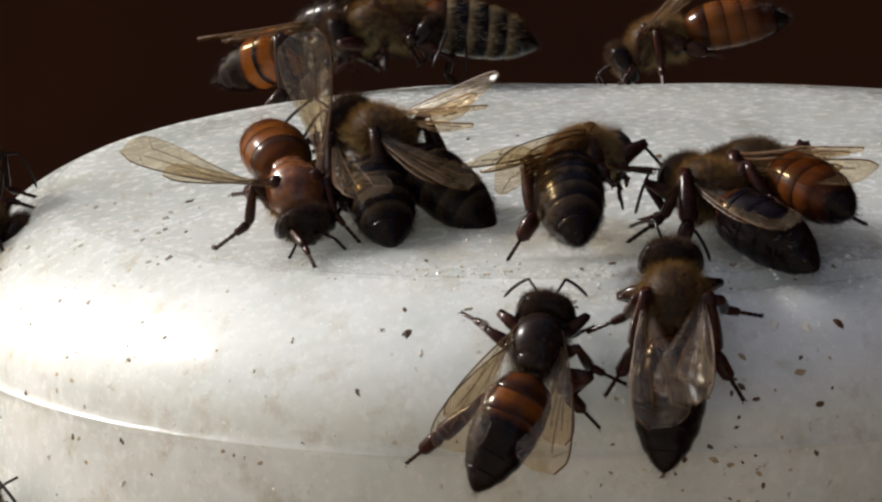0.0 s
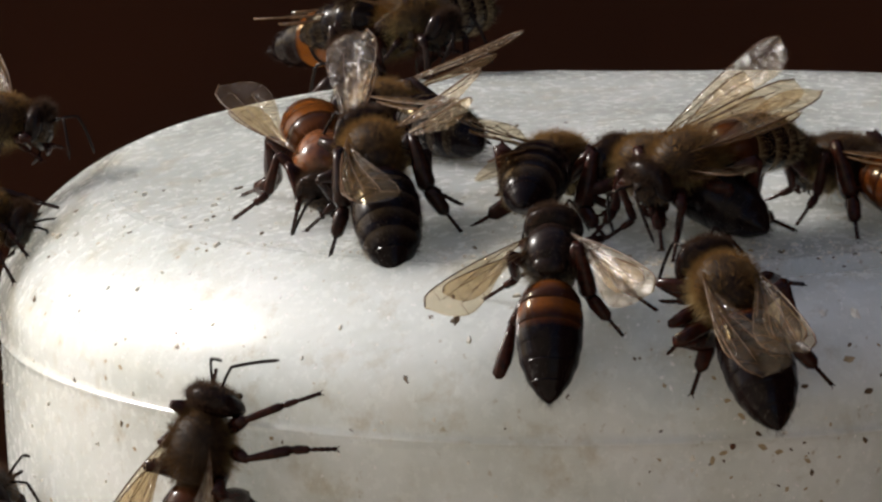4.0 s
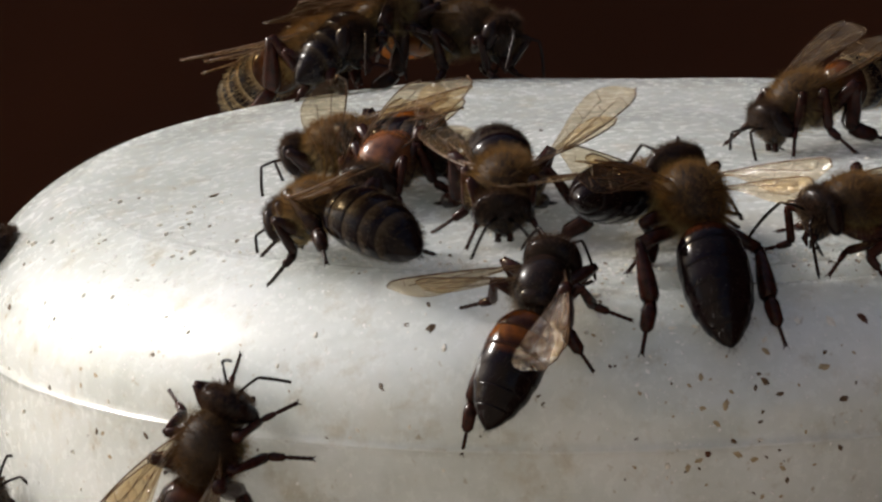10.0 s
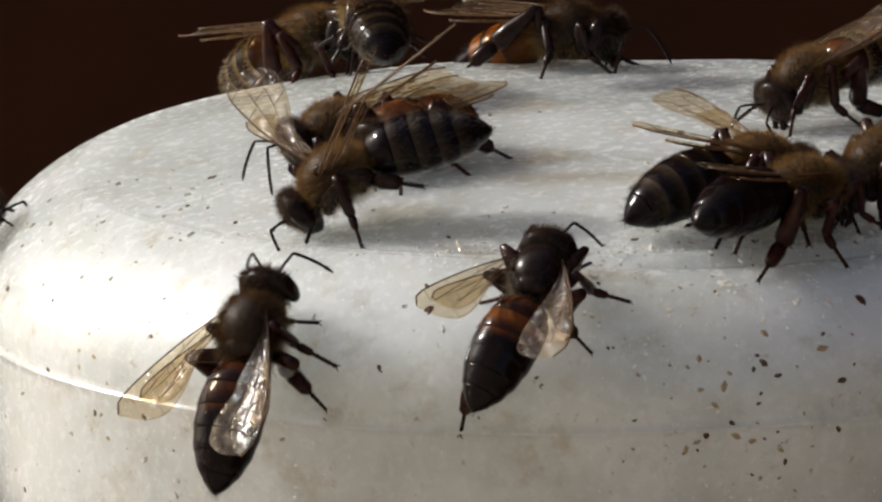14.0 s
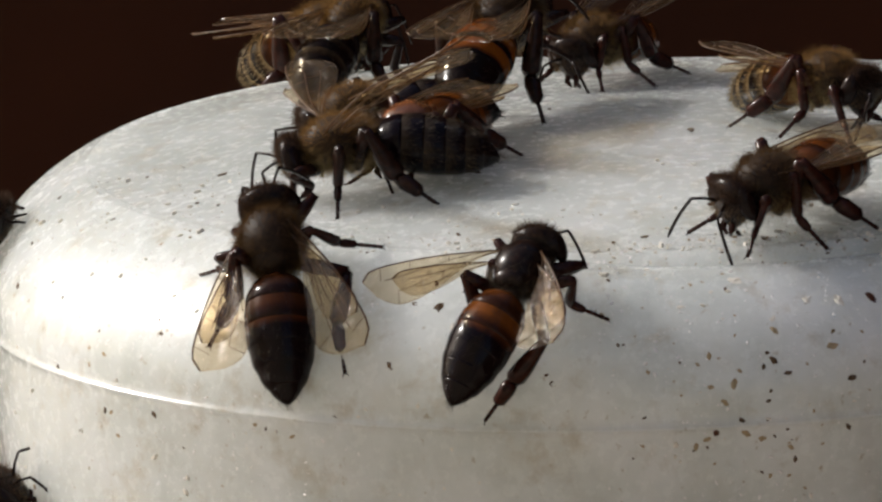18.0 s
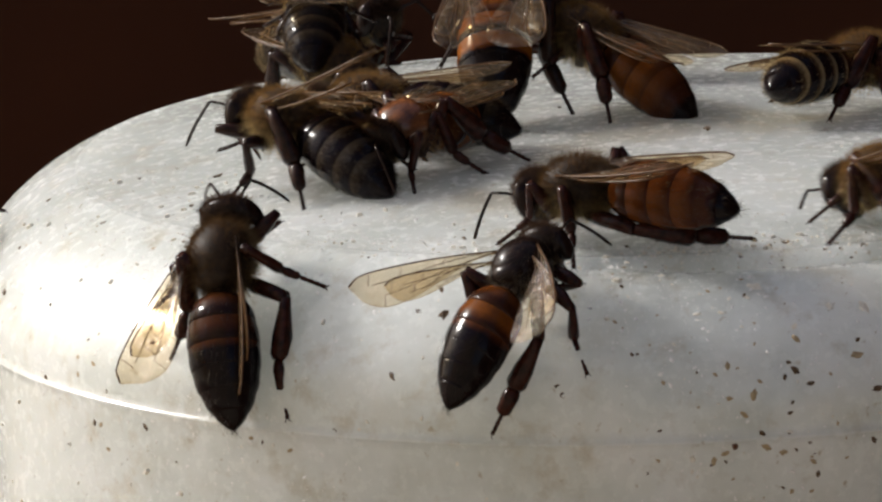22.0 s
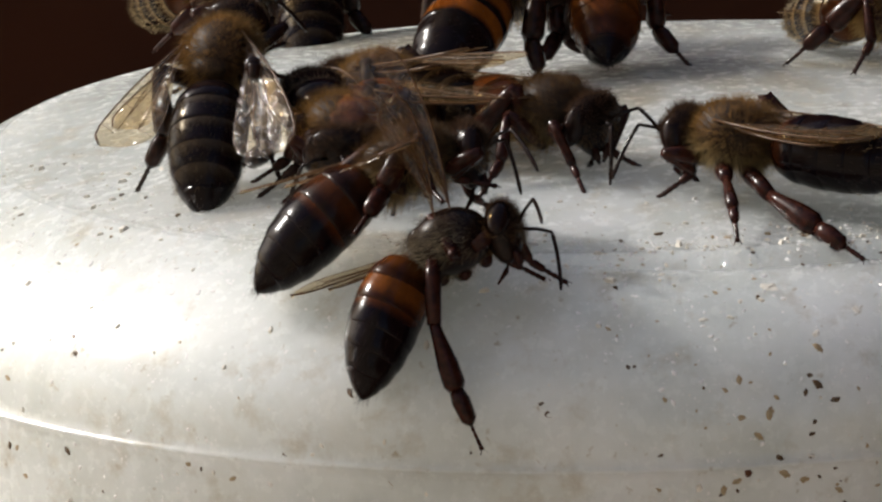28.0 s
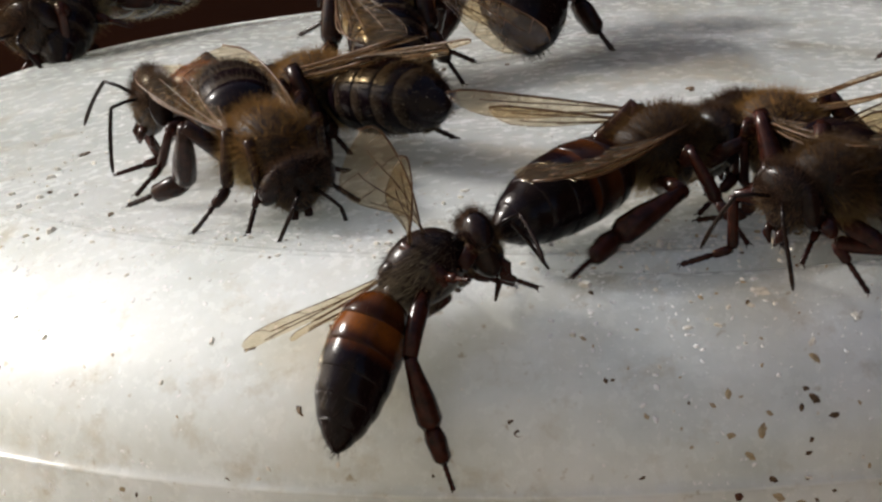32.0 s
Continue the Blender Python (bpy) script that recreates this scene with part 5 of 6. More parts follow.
    VISITOR = [(0, -60.7, 18.6, 12.7, 0.1, 4.4, 10.9, -1, 0.3), (18.4, -55.7, 18.3, 10.9, 1.2, 4.8, 9.9, -0.6, 0.9), (18.7, -40.4, 19.8, 10.7, 0.4, 0.2, 4.5, -2.6, -2.4), (19, -28.2, 20, 10.7, 1.3, -4.1, -16.4, -0, -10.3), (19.4, -18.1, 20, 11.1, 1.2, -5.5, -17.8, 1, -9.8), (22, -18.6, 8, 11.9, 0.9, 8.7, -58.7, 5.4, -9.2), (23, -18.5, -18.6, 11.5, 8.1, 17.5, -55.7, 8.1, -16.2), (24, -18.5, -17.2, 11.6, 8, 13.5, -58.7, 2.3, -14.4), (25, -17.2, -15.1, 11.8, 6.4, 11.3, -70.6, 1.8, -11.3), (28, -15.5, -20, 11.6, 6.9, 6.9, -69.7, -2.1, -10.1), (29, -16.2, -18.1, 11.7, 6.6, 8.7, -70.9, 0.2, -10.4), (30, -16.3, -23.7, 11.2, 9.6, 20.7, -54.7, 8.6, -24), (31, -16.5, -23.8, 11.2, 9.3, 22.1, -56.7, 9.3, -21.2), (32, -16.2, -23.8, 11.2, 8.7, 17.6, -60.8, 7.8, -17.5)]
    HELPER = [(0, -2.8, -26.8, 13.3, -29, -0.5, 60.8, 27.7, 15.5), (1, -2.1, -26.8, 13.3, -28.2, 1.5, 60.4, 29, 9.6), (2, -4.4, -26, 12.9, -19, 3.1, 64.7, 21.1, 5), (3, -5.4, -27.1, 12.7, -0.9, 8.1, 67.4, 13, 14.8), (3.5, -5.8, -22.1, 11.8, -1.7, 8.6, 64.5, 10.6, 15.7), (5.5, -8.5, -24.6, 11.6, -1.8, 20.7, 62.9, 11.6, 14.3), (6, -7.8, -25.3, 11.7, 6.2, 10, -56.9, 16.7, -9.3), (7, -6.6, -24.4, 11.6, 1.7, 8.7, 48, 18.4, 8.7), (8, -4.9, -24.6, 11.6, 6.3, 20.5, -57, 12.1, -11.6), (9, -6, -26.6, 11.4, 0.9, 17.9, 40.2, 13.3, 22.9), (9.5, -7.4, -26.8, 11.7, 3.7, 10, -73.5, 15.9, 0.7), (10, -8.3, -25, 11.5, 0.1, 17.4, -93.2, 10.6, 9.4), (10.5, -8.5, -23, 11.7, -2, 19.1, 90.9, 18.9, -1.7), (11, -7.9, -21.9, 11.8, -4.1, -1.6, 61.1, 10.3, 33.7), (11.5, -6.5, -22.6, 11.8, -1.5, 0, 51.5, 12.7, 26.5), (12, -4.6, -26.6, 11.4, 0.9, 12, 37.2, 6.4, 19.6), (12.5, -1.2, -27, 11.4, 3.5, 6.7, 29.9, 9.8, 14.2), (13, 2.7, -27.4, 11.3, 5.1, 5.5, 21.2, 14.9, 14.4), (14, 5.6, -26.8, 11.3, 5.4, 3.7, 25.7, 11.3, 9), (15, 5.5, -28.1, 11.4, 6.5, 3.4, 16.4, 13.5, 6.4), (15.5, 4, -29, 11.1, 5.2, 3.5, 40.1, 10.1, 8.6), (17, 13.1, -26.8, 11, 7, 6.5, 25, 11.4, 7.5), (18, 22.1, -26.1, 10.3, 11.1, 4.5, 17, 7.5, 12.6), (32, 22.1, -26.1, 10.3, 11.1, 4.5, 17, 7.5, 12.6)]
    PASSER = [(0, 3.9, -27, 11.3, -4.5, -16.2, 113.7, -0.1, 16.9), (1, 5.1, -26.6, 11.9, -3.4, -24.3, 122, -4.6, 4.2), (2, 2.4, -27.9, 12.4, -5.7, -27.5, 133.7, -3.8, 3.8), (3, 0.8, -27.6, 12.3, -4.8, -26.1, 134.9, -4, -1.5), (3.5, -0.5, -26.5, 12, -4.3, -18.7, 133.5, -1.8, -3.2), (5.5, -3.5, -25.7, 12.1, -4.9, -2, 142.4, 14.5, -8.9), (6, -2.9, -26, 12, -4.6, -2.7, 134.3, 14.3, -6.5), (7, -2.4, -24.7, 11.8, -2.9, -3.9, 122.7, 10.4, -9), (8, -0.6, -27.5, 11.3, 5.2, 1.8, -70.8, -4, -15.7), (9, -0.8, -26.6, 11.4, 6.4, -1.2, -66.9, -3.3, -21), (10, -0.1, -27.9, 11.3, 1.2, 5.6, 47.5, -6.9, 16.5), (11, -0.1, -29.1, 11.1, 1, 5.1, 45.5, -5.5, 23.5), (12, 0.9, -28.9, 11.1, 4.9, -0.7, 26.1, -0.4, 14.2), (13, 4.9, -30.5, 10.9, 4.5, -3.6, 37.2, -3.4, 18.1), (14, 7.7, -30.9, 10.7, 5.3, 2.2, 30.7, -3.7, 19.7), (15, 8.6, -30.1, 10.8, 5.6, 3.4, 33.7, -1.8, 16.7), (15.5, 11, -30.5, 10.6, 6.7, 3.3, 32.1, -1.7, 15.4), (17, 18.8, -28.4, 10.3, 12.5, 3.3, 27.6, -1.4, 12.6), (32, 18.8, -28.4, 10.3, 12.5, 3.3, 27.6, -1.4, 12.6)]
    AMBER = [(0, 6.7, -23.3, 11.7, -1.3, 1.4, 120.9, 3.2, -1), (1, 7.7, -25, 11.5, -1.4, -10.9, 124, 0.9, -3.1), (2, 5.5, -23.8, 11.9, -2, -13.2, 131.8, 1.3, -4.3), (3, 5.8, -22.8, 11.8, -0.8, -10.9, 138, 1.9, -14.5), (3.5, 6.1, -23.8, 11.6, -0.8, -8, 137.2, 1.3, -15.1), (5.5, 21, -24.6, 10.6, 1.9, -6.3, 134.1, -0.8, -14), (15.5, 23.7, -27.7, 9.3, -29.3, -2.7, -151, 4.9, 14.3), (17.5, 8.9, -30.2, 10.8, -10.4, 0.2, -142.7, 3, 14.4), (18, 5.2, -30.5, 10.8, -10.2, 2.2, -143, 3.2, 16.9), (19, 3, -30.1, 11, -1, 9.9, 114.2, 8.1, -13), (19.5, 0.4, -30.8, 10.9, -4, 6.9, 131.3, 7.1, -12.1), (20, -1.2, -31, 10.8, -5.7, 5.9, 136.9, 6.2, -6.6), (21, -3.4, -30.8, 10.8, -6.9, 3.1, 149.1, 0.5, -5.5), (22, -5.5, -29.8, 10.9, -7.7, 1.4, 149.5, 0.6, -0.8), (22.5, -5.9, -30.3, 11, -6.6, -1.5, -132.2, 0.6, 12.7), (23, -4.3, -29.4, 11, 0.9, 10.4, -87.7, 9.5, 4.8), (23.5, -6.2, -29.3, 11.3, 9.8, -10.7, -48.5, -3.8, -14.6), (24, -5.7, -28, 11.2, 5.9, -1.9, 44.5, -9.3, -7.1), (25, -4.3, -29.6, 11, 10, -2.8, -32.8, -3.7, -12.7), (25.5, -5.5, -26.9, 11.3, 10.7, -9.5, -32.9, -6.4, -18.2), (27.5, -6.2, -20.1, 12, 6.7, -5.4, -47.5, -1.9, -15), (28, -5.7, -20, 12, 6.8, -5, -45.7, -1.2, -16.2), (29, -3.2, -27.8, 11.3, 7.8, 11.1, -42.4, 8.5, -16.3), (29.5, -2.8, -29, 11.1, 7.9, 6, -45.4, 7.3, -16.2), (30, -0.9, -30.8, 10.9, 2.1, 8.9, 44.7, -2.2, 19.2), (30.6, 2.5, -32.4, 10.6, -0, 13.7, 96, 0.1, -1.2), (31, 4.5, -34, 10.5, -14.1, -3.5, -136.9, 1.7, 12.7), (32, 6, -34.1, 10.5, -18.2, -6.1, -134.6, 1.4, 11.8)]
    ARRIVAL = [(0, 32.1, 10, 11.4, -1.3, 5.6, -166, 2.1, 9.2), (2.5, 16.4, 10, 11.6, -1.3, 5.2, -163.2, 2.1, 9.1), (3, 3.3, -4.4, 14, -2.3, -0.2, -156.8, 3.7, 12.6), (3.5, -1.5, -32.6, 13, -8.5, 5.6, -144.5, 4.9, 8.7), (5.5, 11.3, -2.2, 12.5, -2, 11.4, -150.6, 8.7, 8), (6, 12.8, 4.1, 12.4, -1.5, 12.6, -150.1, 9.2, 9), (7, 11.4, 4.6, 12.5, -0.9, 12, -150.1, 10.4, 6), (8, 11.2, 3.7, 12.5, -1.2, 13.6, -147.6, 7.5, 5.7), (9, 10.3, -2.4, 12.5, -1.4, 12.6, -148.9, 8.6, 3.7), (10, 9.5, -7, 12.5, -2.1, 13.8, -145.6, 10.9, 4.4), (11, 9.9, -6.5, 12.5, -2.1, 12.7, -145.8, 10.1, 4.5), (12, 10.3, -5.5, 12.5, -1.8, 16.9, -142.2, 9, 2.1), (13, 9.7, -6.4, 12.5, -1.8, 8.4, -147.5, 10.2, 3.1), (14, 10, -5.6, 12.5, -1.9, 13.8, -139.7, 11.2, 2.7), (15, 9.6, -1.7, 12.6, 1.1, 25.8, -87.8, 4.5, -12.8), (17, 10.1, -3.3, 12.5, 0.7, 8.5, -48.7, 10.4, -14.1), (18, 10.5, -8.4, 12.7, 1.4, -2.7, -45.7, 5.9, -13.2), (19, 12, -5.6, 12.4, 1.9, 6.2, -33.7, 3.3, -15.1), (20, 11.4, -2.7, 12.9, 2, -4.4, -23, 6.2, -19.8), (21, 12, -1.1, 12.4, -1.8, -1.3, 26.1, 3.4, 19.3), (22, 12, -1.3, 12.4, -3.4, -2.5, 30.4, -3.6, 23), (23, 12.8, 1, 12.4, 0.9, 11, -32.2, 0.3, -13.3), (24, 13.1, -0.7, 12.5, 2.8, -7.3, -41.5, 0.4, -24.8), (25, 11.7, -8, 12.6, 3.7, -7.9, -41.7, 0.5, -24.2), (28, 13, 3.6, 12.5, 1.8, -7.6, -40.7, 0.4, -21.3), (30, 14.2, 3.4, 12.4, 2.4, -9.3, -42.4, -2.7, -23), (32, 18, -3.4, 12.2, 2.4, -9.7, -45.7, -3.3, -22.3)]
    DRINKER = [(0, 26.7, -22.4, 10, -19.9, -0.1, -156.5, 1, 8.6), (3.5, 21.8, -26.2, 10.3, -15.1, 0.3, -155.3, 1.5, 9.8), (5.5, 10.7, -26.7, 11.2, -8.8, 3.7, -142.4, 3.6, 12.9), (6, 8.3, -29.2, 10.9, -2.6, 17.2, -97.5, 10.7, -5.5), (6.5, 8.9, -30.1, 10.8, -8.4, 1, -132.8, -0.5, 7), (7, 9.3, -31, 10.6, -9.8, -6.8, -137.4, -3.7, 12.7), (8, 9.5, -29.1, 10.9, -9.3, 1.5, -140.7, -6.2, 13.4), (9, 9.6, -30.1, 10.7, -9.8, -6.7, -140.2, -3.6, 14.2), (10, 10.2, -31.8, 10.8, -13.5, -9.1, -143.5, -0.3, 15.1), (11, 8.8, -29.1, 10.9, -9.3, -4.3, -145, -3.3, 12.8), (12, 9.6, -30.1, 10.8, -10.1, -9, -145.7, -3.7, 13.4), (13, 11.5, -28.6, 10.9, -9.4, 2.7, -140.6, 1.1, 11.6), (14, 12.1, -26.4, 11.1, -8.4, 8.6, -137.6, 7.6, 9.2), (15, 11.7, -26.8, 11.1, -8.6, 7.9, -136.3, 9.1, 10.1), (17, 24.2, -24.9, 10.1, -22.1, -3.8, -149.5, 2.2, 16.2), (21.5, 17.6, -29.5, 10.4, -15.7, -2.7, -150.2, 7.3, 10.6), (22, 9.9, -29.4, 10.8, -1.6, 10.7, 128.3, 3.4, -10.6), (22.5, 6.3, -31.6, 10.6, -3.6, 7, 129.7, 1.8, -7.8), (23, 3, -31.9, 10.7, -6.8, -3.5, 150.5, 0.6, -5.1), (24, 2.1, -29.8, 11, -5.9, -7.6, 145.7, 1.4, -3.8), (25, 3.7, -26.1, 11.4, -3.2, -4.4, 124.7, -7.4, 2.5), (25.5, 2.8, -27, 11.3, -3.7, -5.7, 133, -7.3, -5), (27.5, 1.8, -25.9, 11.5, -4.9, -9.2, 143.8, -5.8, 0.9), (28, 2.4, -25.8, 11.5, -5.4, -8.6, 146.6, -8, 4.1), (29, 2.6, -24.9, 11.6, -3.4, -8.7, 132.3, -4, -1.3), (30, 3.4, -28.1, 11.2, -1.7, 6.1, 128.1, 8.3, -16.7), (31, 4.7, -24.5, 11.6, -1.9, -6, 125.8, -11, -6.5), (32, 4.6, -27, 11.3, -1.8, -10.8, 126.7, -9.5, -13.3)]
    BLUNTBACK = [(0, -16.7, 29.6, 12.6, -4.7, -18.4, -28.8, -4.8, -3.6), (1, -17.8, 28.9, 12.7, -4.2, -21.1, -31.6, -4.8, -4.4), (2, -16.2, 28.1, 12.8, -3, -16, -28.3, -7.3, -7.8), (3, -15.7, 30.1, 12.4, -4.8, -14.2, -26, -7.9, -4.4), (3.5, -16.3, 28.4, 12.5, -3.9, -14.3, -27.2, -7.5, -5.7), (6, -12.6, 28.5, 12.6, -1.9, -10.9, -35.2, -5.6, -11.4), (8, -10.1, 29.1, 12.5, -1.9, -5.5, -40.5, -1.4, -12.5), (9, -9.9, 29.2, 12.5, -1.8, -5.5, -40.4, -1.6, -12.7), (10, -9.6, 29.2, 12.4, -2.7, -4.3, -37.3, -1.7, -10.3), (11, -10.6, 25, 13, 1.6, -4.5, -41.6, 5.3, -13.8), (12, -6.8, 23, 12.4, 0.5, -6.5, -33.3, 9.7, -5), (13, -3.8, 21, 11.9, 0.3, -12, -26.3, 11, -3.8), (14, -3, 21, 12, 0.2, -8.2, -31.8, 13.3, -2.3), (15, -3.6, 21, 12.4, -0.7, -2.6, 31.7, 9.4, 7.7), (17.5, -7.3, 6.3, 15.3, 2.9, -13.5, 68.3, 8, 0), (18, -7.9, 2.6, 15.6, 2.2, -15.8, 68.2, 8, 0), (19, -7.8, 0.8, 16.9, 1.4, -27.1, 71.6, 8, 0), (20, -8.5, 0.8, 17.6, -0.2, -33.1, 77.6, 8, 0), (21, -8.4, 1.2, 17.1, -0, -28.2, 77.7, 8, 0), (22, -8.8, 2.2, 17.5, -0.6, -31.7, 85.3, 8, 0), (23, -8.6, 0.8, 17.2, -0.4, -29.2, 83.7, 8, 0), (24, -8.6, -0.1, 17, -0.6, -26.6, 84, 8, 0), (25, -8.8, 2.3, 16.6, -0, -22.6, 82.4, 8, 0), (28, -7, 5.2, 14.6, 3.9, -8.3, 64.4, 8, 0), (29, -6.4, 2.9, 15.2, 3.9, -12.1, 68.3, 8, 0), (30, -6.5, 7.8, 16.4, 0.9, -22.2, 79.8, 8, 0), (31, -5.4, 2.7, 15.8, -3.1, -18.2, 107.8, 8, 0), (32, -4.9, 7.3, 15.6, -1.5, -15.1, 93, 8, 0)]
    REAR = [(0, -13.6, 26.2, 13.7, 6.2, 2.7, -177.8, 8, 0), (1, -4.5, 18.2, 13.4, 4, 2.9, -178.1, 8, 0), (2, -8.3, 20.2, 14.1, 4.3, 5.4, -169.6, 8, 0), (3, -14.6, 28.7, 11.5, 16.9, 13.7, -131.9, 8, 0), (3.5, -15.5, 28.5, 12.1, 15.1, 11.9, -134.4, 8, 0), (5.5, -22, 26.6, 11.1, 25.5, 14.7, -134.5, 8, 0), (6, -21.8, 25.4, 11, 18.6, 13.9, -134.5, 8, 0), (7.5, -19.1, 27.4, 11.5, -2.1, -14, -30.7, 2.5, -11.1), (8, -19.1, 27.4, 11.6, -2.5, -14.5, -29.9, 2.6, -9.9), (9, -19.5, 27.1, 11.7, -1, -19.9, -32.6, 0.2, -14.2), (10, -19.5, 26.7, 11.9, -0.6, -21.4, -31.3, 2.4, -15.1), (11, -20.2, 27.2, 11.8, 0.3, -20.8, -35.8, 3.1, -16.1), (12, -20.2, 27.1, 11.7, 0.7, -19.2, -37.1, 3.6, -16.3), (13, -19.5, 27.1, 11.8, -0.4, -17.9, -34.2, 3.7, -15.9), (14, -19.8, 27.3, 11.4, -0.3, -17.1, -36.1, 5.1, -15), (15, -20.2, 27, 11.3, -1.1, -18.2, -34.9, 4.9, -12.3), (18, -19.7, 27, 11.6, 1, -18.4, -38.5, 5.2, -19.3), (20, -19.8, 26.5, 12.1, 1.6, -19.5, -36.2, 3.6, -22.3), (21, -18.8, 28.1, 11.7, 1.4, -18.2, -39.2, 2.4, -21), (22, -18.4, 27.5, 11.9, 1.5, -16.3, -39.1, -0.3, -21.3), (24, -19.7, 26.1, 12.1, 3.5, -10.4, -40, -2.8, -22), (25, -21.2, 24.7, 11.1, 3, -8.6, -37.2, -3.5, -20.2), (28, -21.9, 24.9, 12.7, 3.6, -11.9, -39.2, -3.2, -17.2), (30, -29.7, 18, 12.1, 24.2, 5.1, -128.9, 8, 0), (32, -27.8, 20.4, 11.3, 23.3, 7.9, -127.4, 8, 0)]
    BROWNY = [(0, 32.6, 60.1, 26.2, 50, 3.1, 179.9, 8, 0), (14, 30.1, 60.1, 20.4, 56.2, 2.1, 183.9, 8, 0), (15.5, 19.1, 9.8, 11.9, -1.1, -5.1, -159.3, -2.2, 12.4), (17.5, -1.8, 16.1, 12.3, -0.2, -1.3, -133, 7, 16.6), (18, -2.4, 11.5, 12.5, -0.4, 3, -123.1, 8.9, 10.1), (19, -3.3, 10.2, 12.5, -1.6, 17.2, -132.4, 17.4, 15.7), (20, -4.7, 9.1, 12.5, 2.1, 8.2, 138.3, 9.9, -10.6), (21, -4.7, 5.1, 13.7, 0.9, -14.4, 147.9, 2.9, -4.1), (22, -4.1, -0, 14.4, 0.6, -27.1, 146.4, -2.9, -4), (23, -2.9, 2.4, 14.3, 1.1, -32.3, 108.1, -9.5, -7.2), (24, -2.5, -5.5, 16.2, -0.5, -18, 89, 8, 0), (25, -1.8, 5.8, 16, -5.3, -12, 105, 8, 0), (25.5, -1.8, 6, 15.4, -5, -12, 100, 8, 0), (28, -1.9, 7.4, 14.5, 0, -10, 88, 8, 0), (28.6, -0.9, 28.2, 10.8, -40, 52.5, 117.2, 8, 0), (30, 4, 40.3, 16.3, 5.9, 43.8, 131.2, 8, 0), (32, 4, 40.3, 16.3, 5.9, 43.8, 131.2, 8, 0)]
    LEAVER = [(0, 4.7, 30.1, 11.2, 7.5, 18.1, 179.5), (1, 6.6, 30.1, 11.5, 9.4, 7.5, 200.6), (1.5, 5.4, 32.2, 10.6, -11.1, 34.9, 138.9), (2, 6.0, 34.2, 8.7, 3.7, 40.2, 135.0), (2.5, 2.9, 34.1, 12.8, 13.7, 15.0, 194.2), (3.2, -1.8, 40.1, 21.4, 24.2, 16.8, 181.1), (32, -1.8, 40.1, 21.4, 24.2, 16.8, 181.1)]
    LEFTPAIR = [(0, -40.0, -1.3, 10.6, 8.9, -4.9, -23.5), (2, -39.1, 2.6, 10.8, 6.4, -3.0, -32.8), (3, -39.4, 2.6, 11.2, 4.6, 1.4, -29.0), (3.5, -40.3, 2.6, 11.2, 5.7, -2.1, -28.1), (5.5, -37.3, -0.2, 11.5, -21.3, -11.6, 52.0), (6, -36.8, -0.3, 11.6, -22.1, -14.3, 50.4), (6.5, -38.9, 5.7, 13.3, -23.0, -14.8, 42.8), (7.2, -54.8, 5.6, 11.6, -28.9, -6.8, 36.9), (8, -57.7, -1.9, 5.5, 7.1, -12.8, -13.8), (32, -57.7, -1.9, 5.5, 7.1, -12.8, -13.8)]
    EDGER = [(0, -37.9, -5.3, 6.8, 13.6, 4.6, -9.4), (2, -38.5, -5.3, 5.9, 17.6, 6.1, -9.2), (3, -40.3, -5.3, 7.4, 16.0, 3.1, -8.8), (6, -40.8, -5.3, 5.3, 24.4, 4.3, -8.5), (9, -40.1, -5.3, 5.5, 21.9, 5.9, -8.9), (14, -40.9, -5.3, 6.9, 18.6, 4.5, -8.9), (15, -40.9, -5.3, 6.4, 20.0, 4.5, -8.8), (20, -41.0, -5.3, 6.5, 20.3, 4.5, -8.7), (21, -41.9, -5.3, 6.7, 21.5, 3.6, -12.9), (24, -44.5, -5.3, 6.6, 26.9, 2.9, -15.1), (32, -44.5, -5.3, 6.6, 26.9, 2.9, -15.1)]
    CORNER = [(0, -38.8, -20.2, -7.4, 1.5, -42.2, -10.1), (3, -41.3, -15.4, -8.5, 22.3, -43.1, -6.9), (6, -41.2, -15.4, -8.7, 21.1, -42.5, -5.0), (9, -40.2, -17.3, -8.0, 20.0, -43.0, -3.9), (13, -40.5, -17.0, -8.8, 18.1, -42.7, 1.4), (15, -41.8, -2.1, -13.2, -5.0, -52.3, -9.8), (18, -39.3, -17.6, -9.4, 37.6, -54.4, -22.9), (19, -41.1, -4.3, -12.5, -4.6, -53.7, -20.9), (20, -42.1, -2.9, -13.3, -4.9, -52.8, -16.4), (22, -43.9, -1.4, -13.2, 0.9, -30.8, 53.5), (24, -48.0, -7.7, -14.2, 12.9, -46.7, -9.0), (32, -48.0, -7.7, -14.2, 12.9, -46.7, -9.0)]
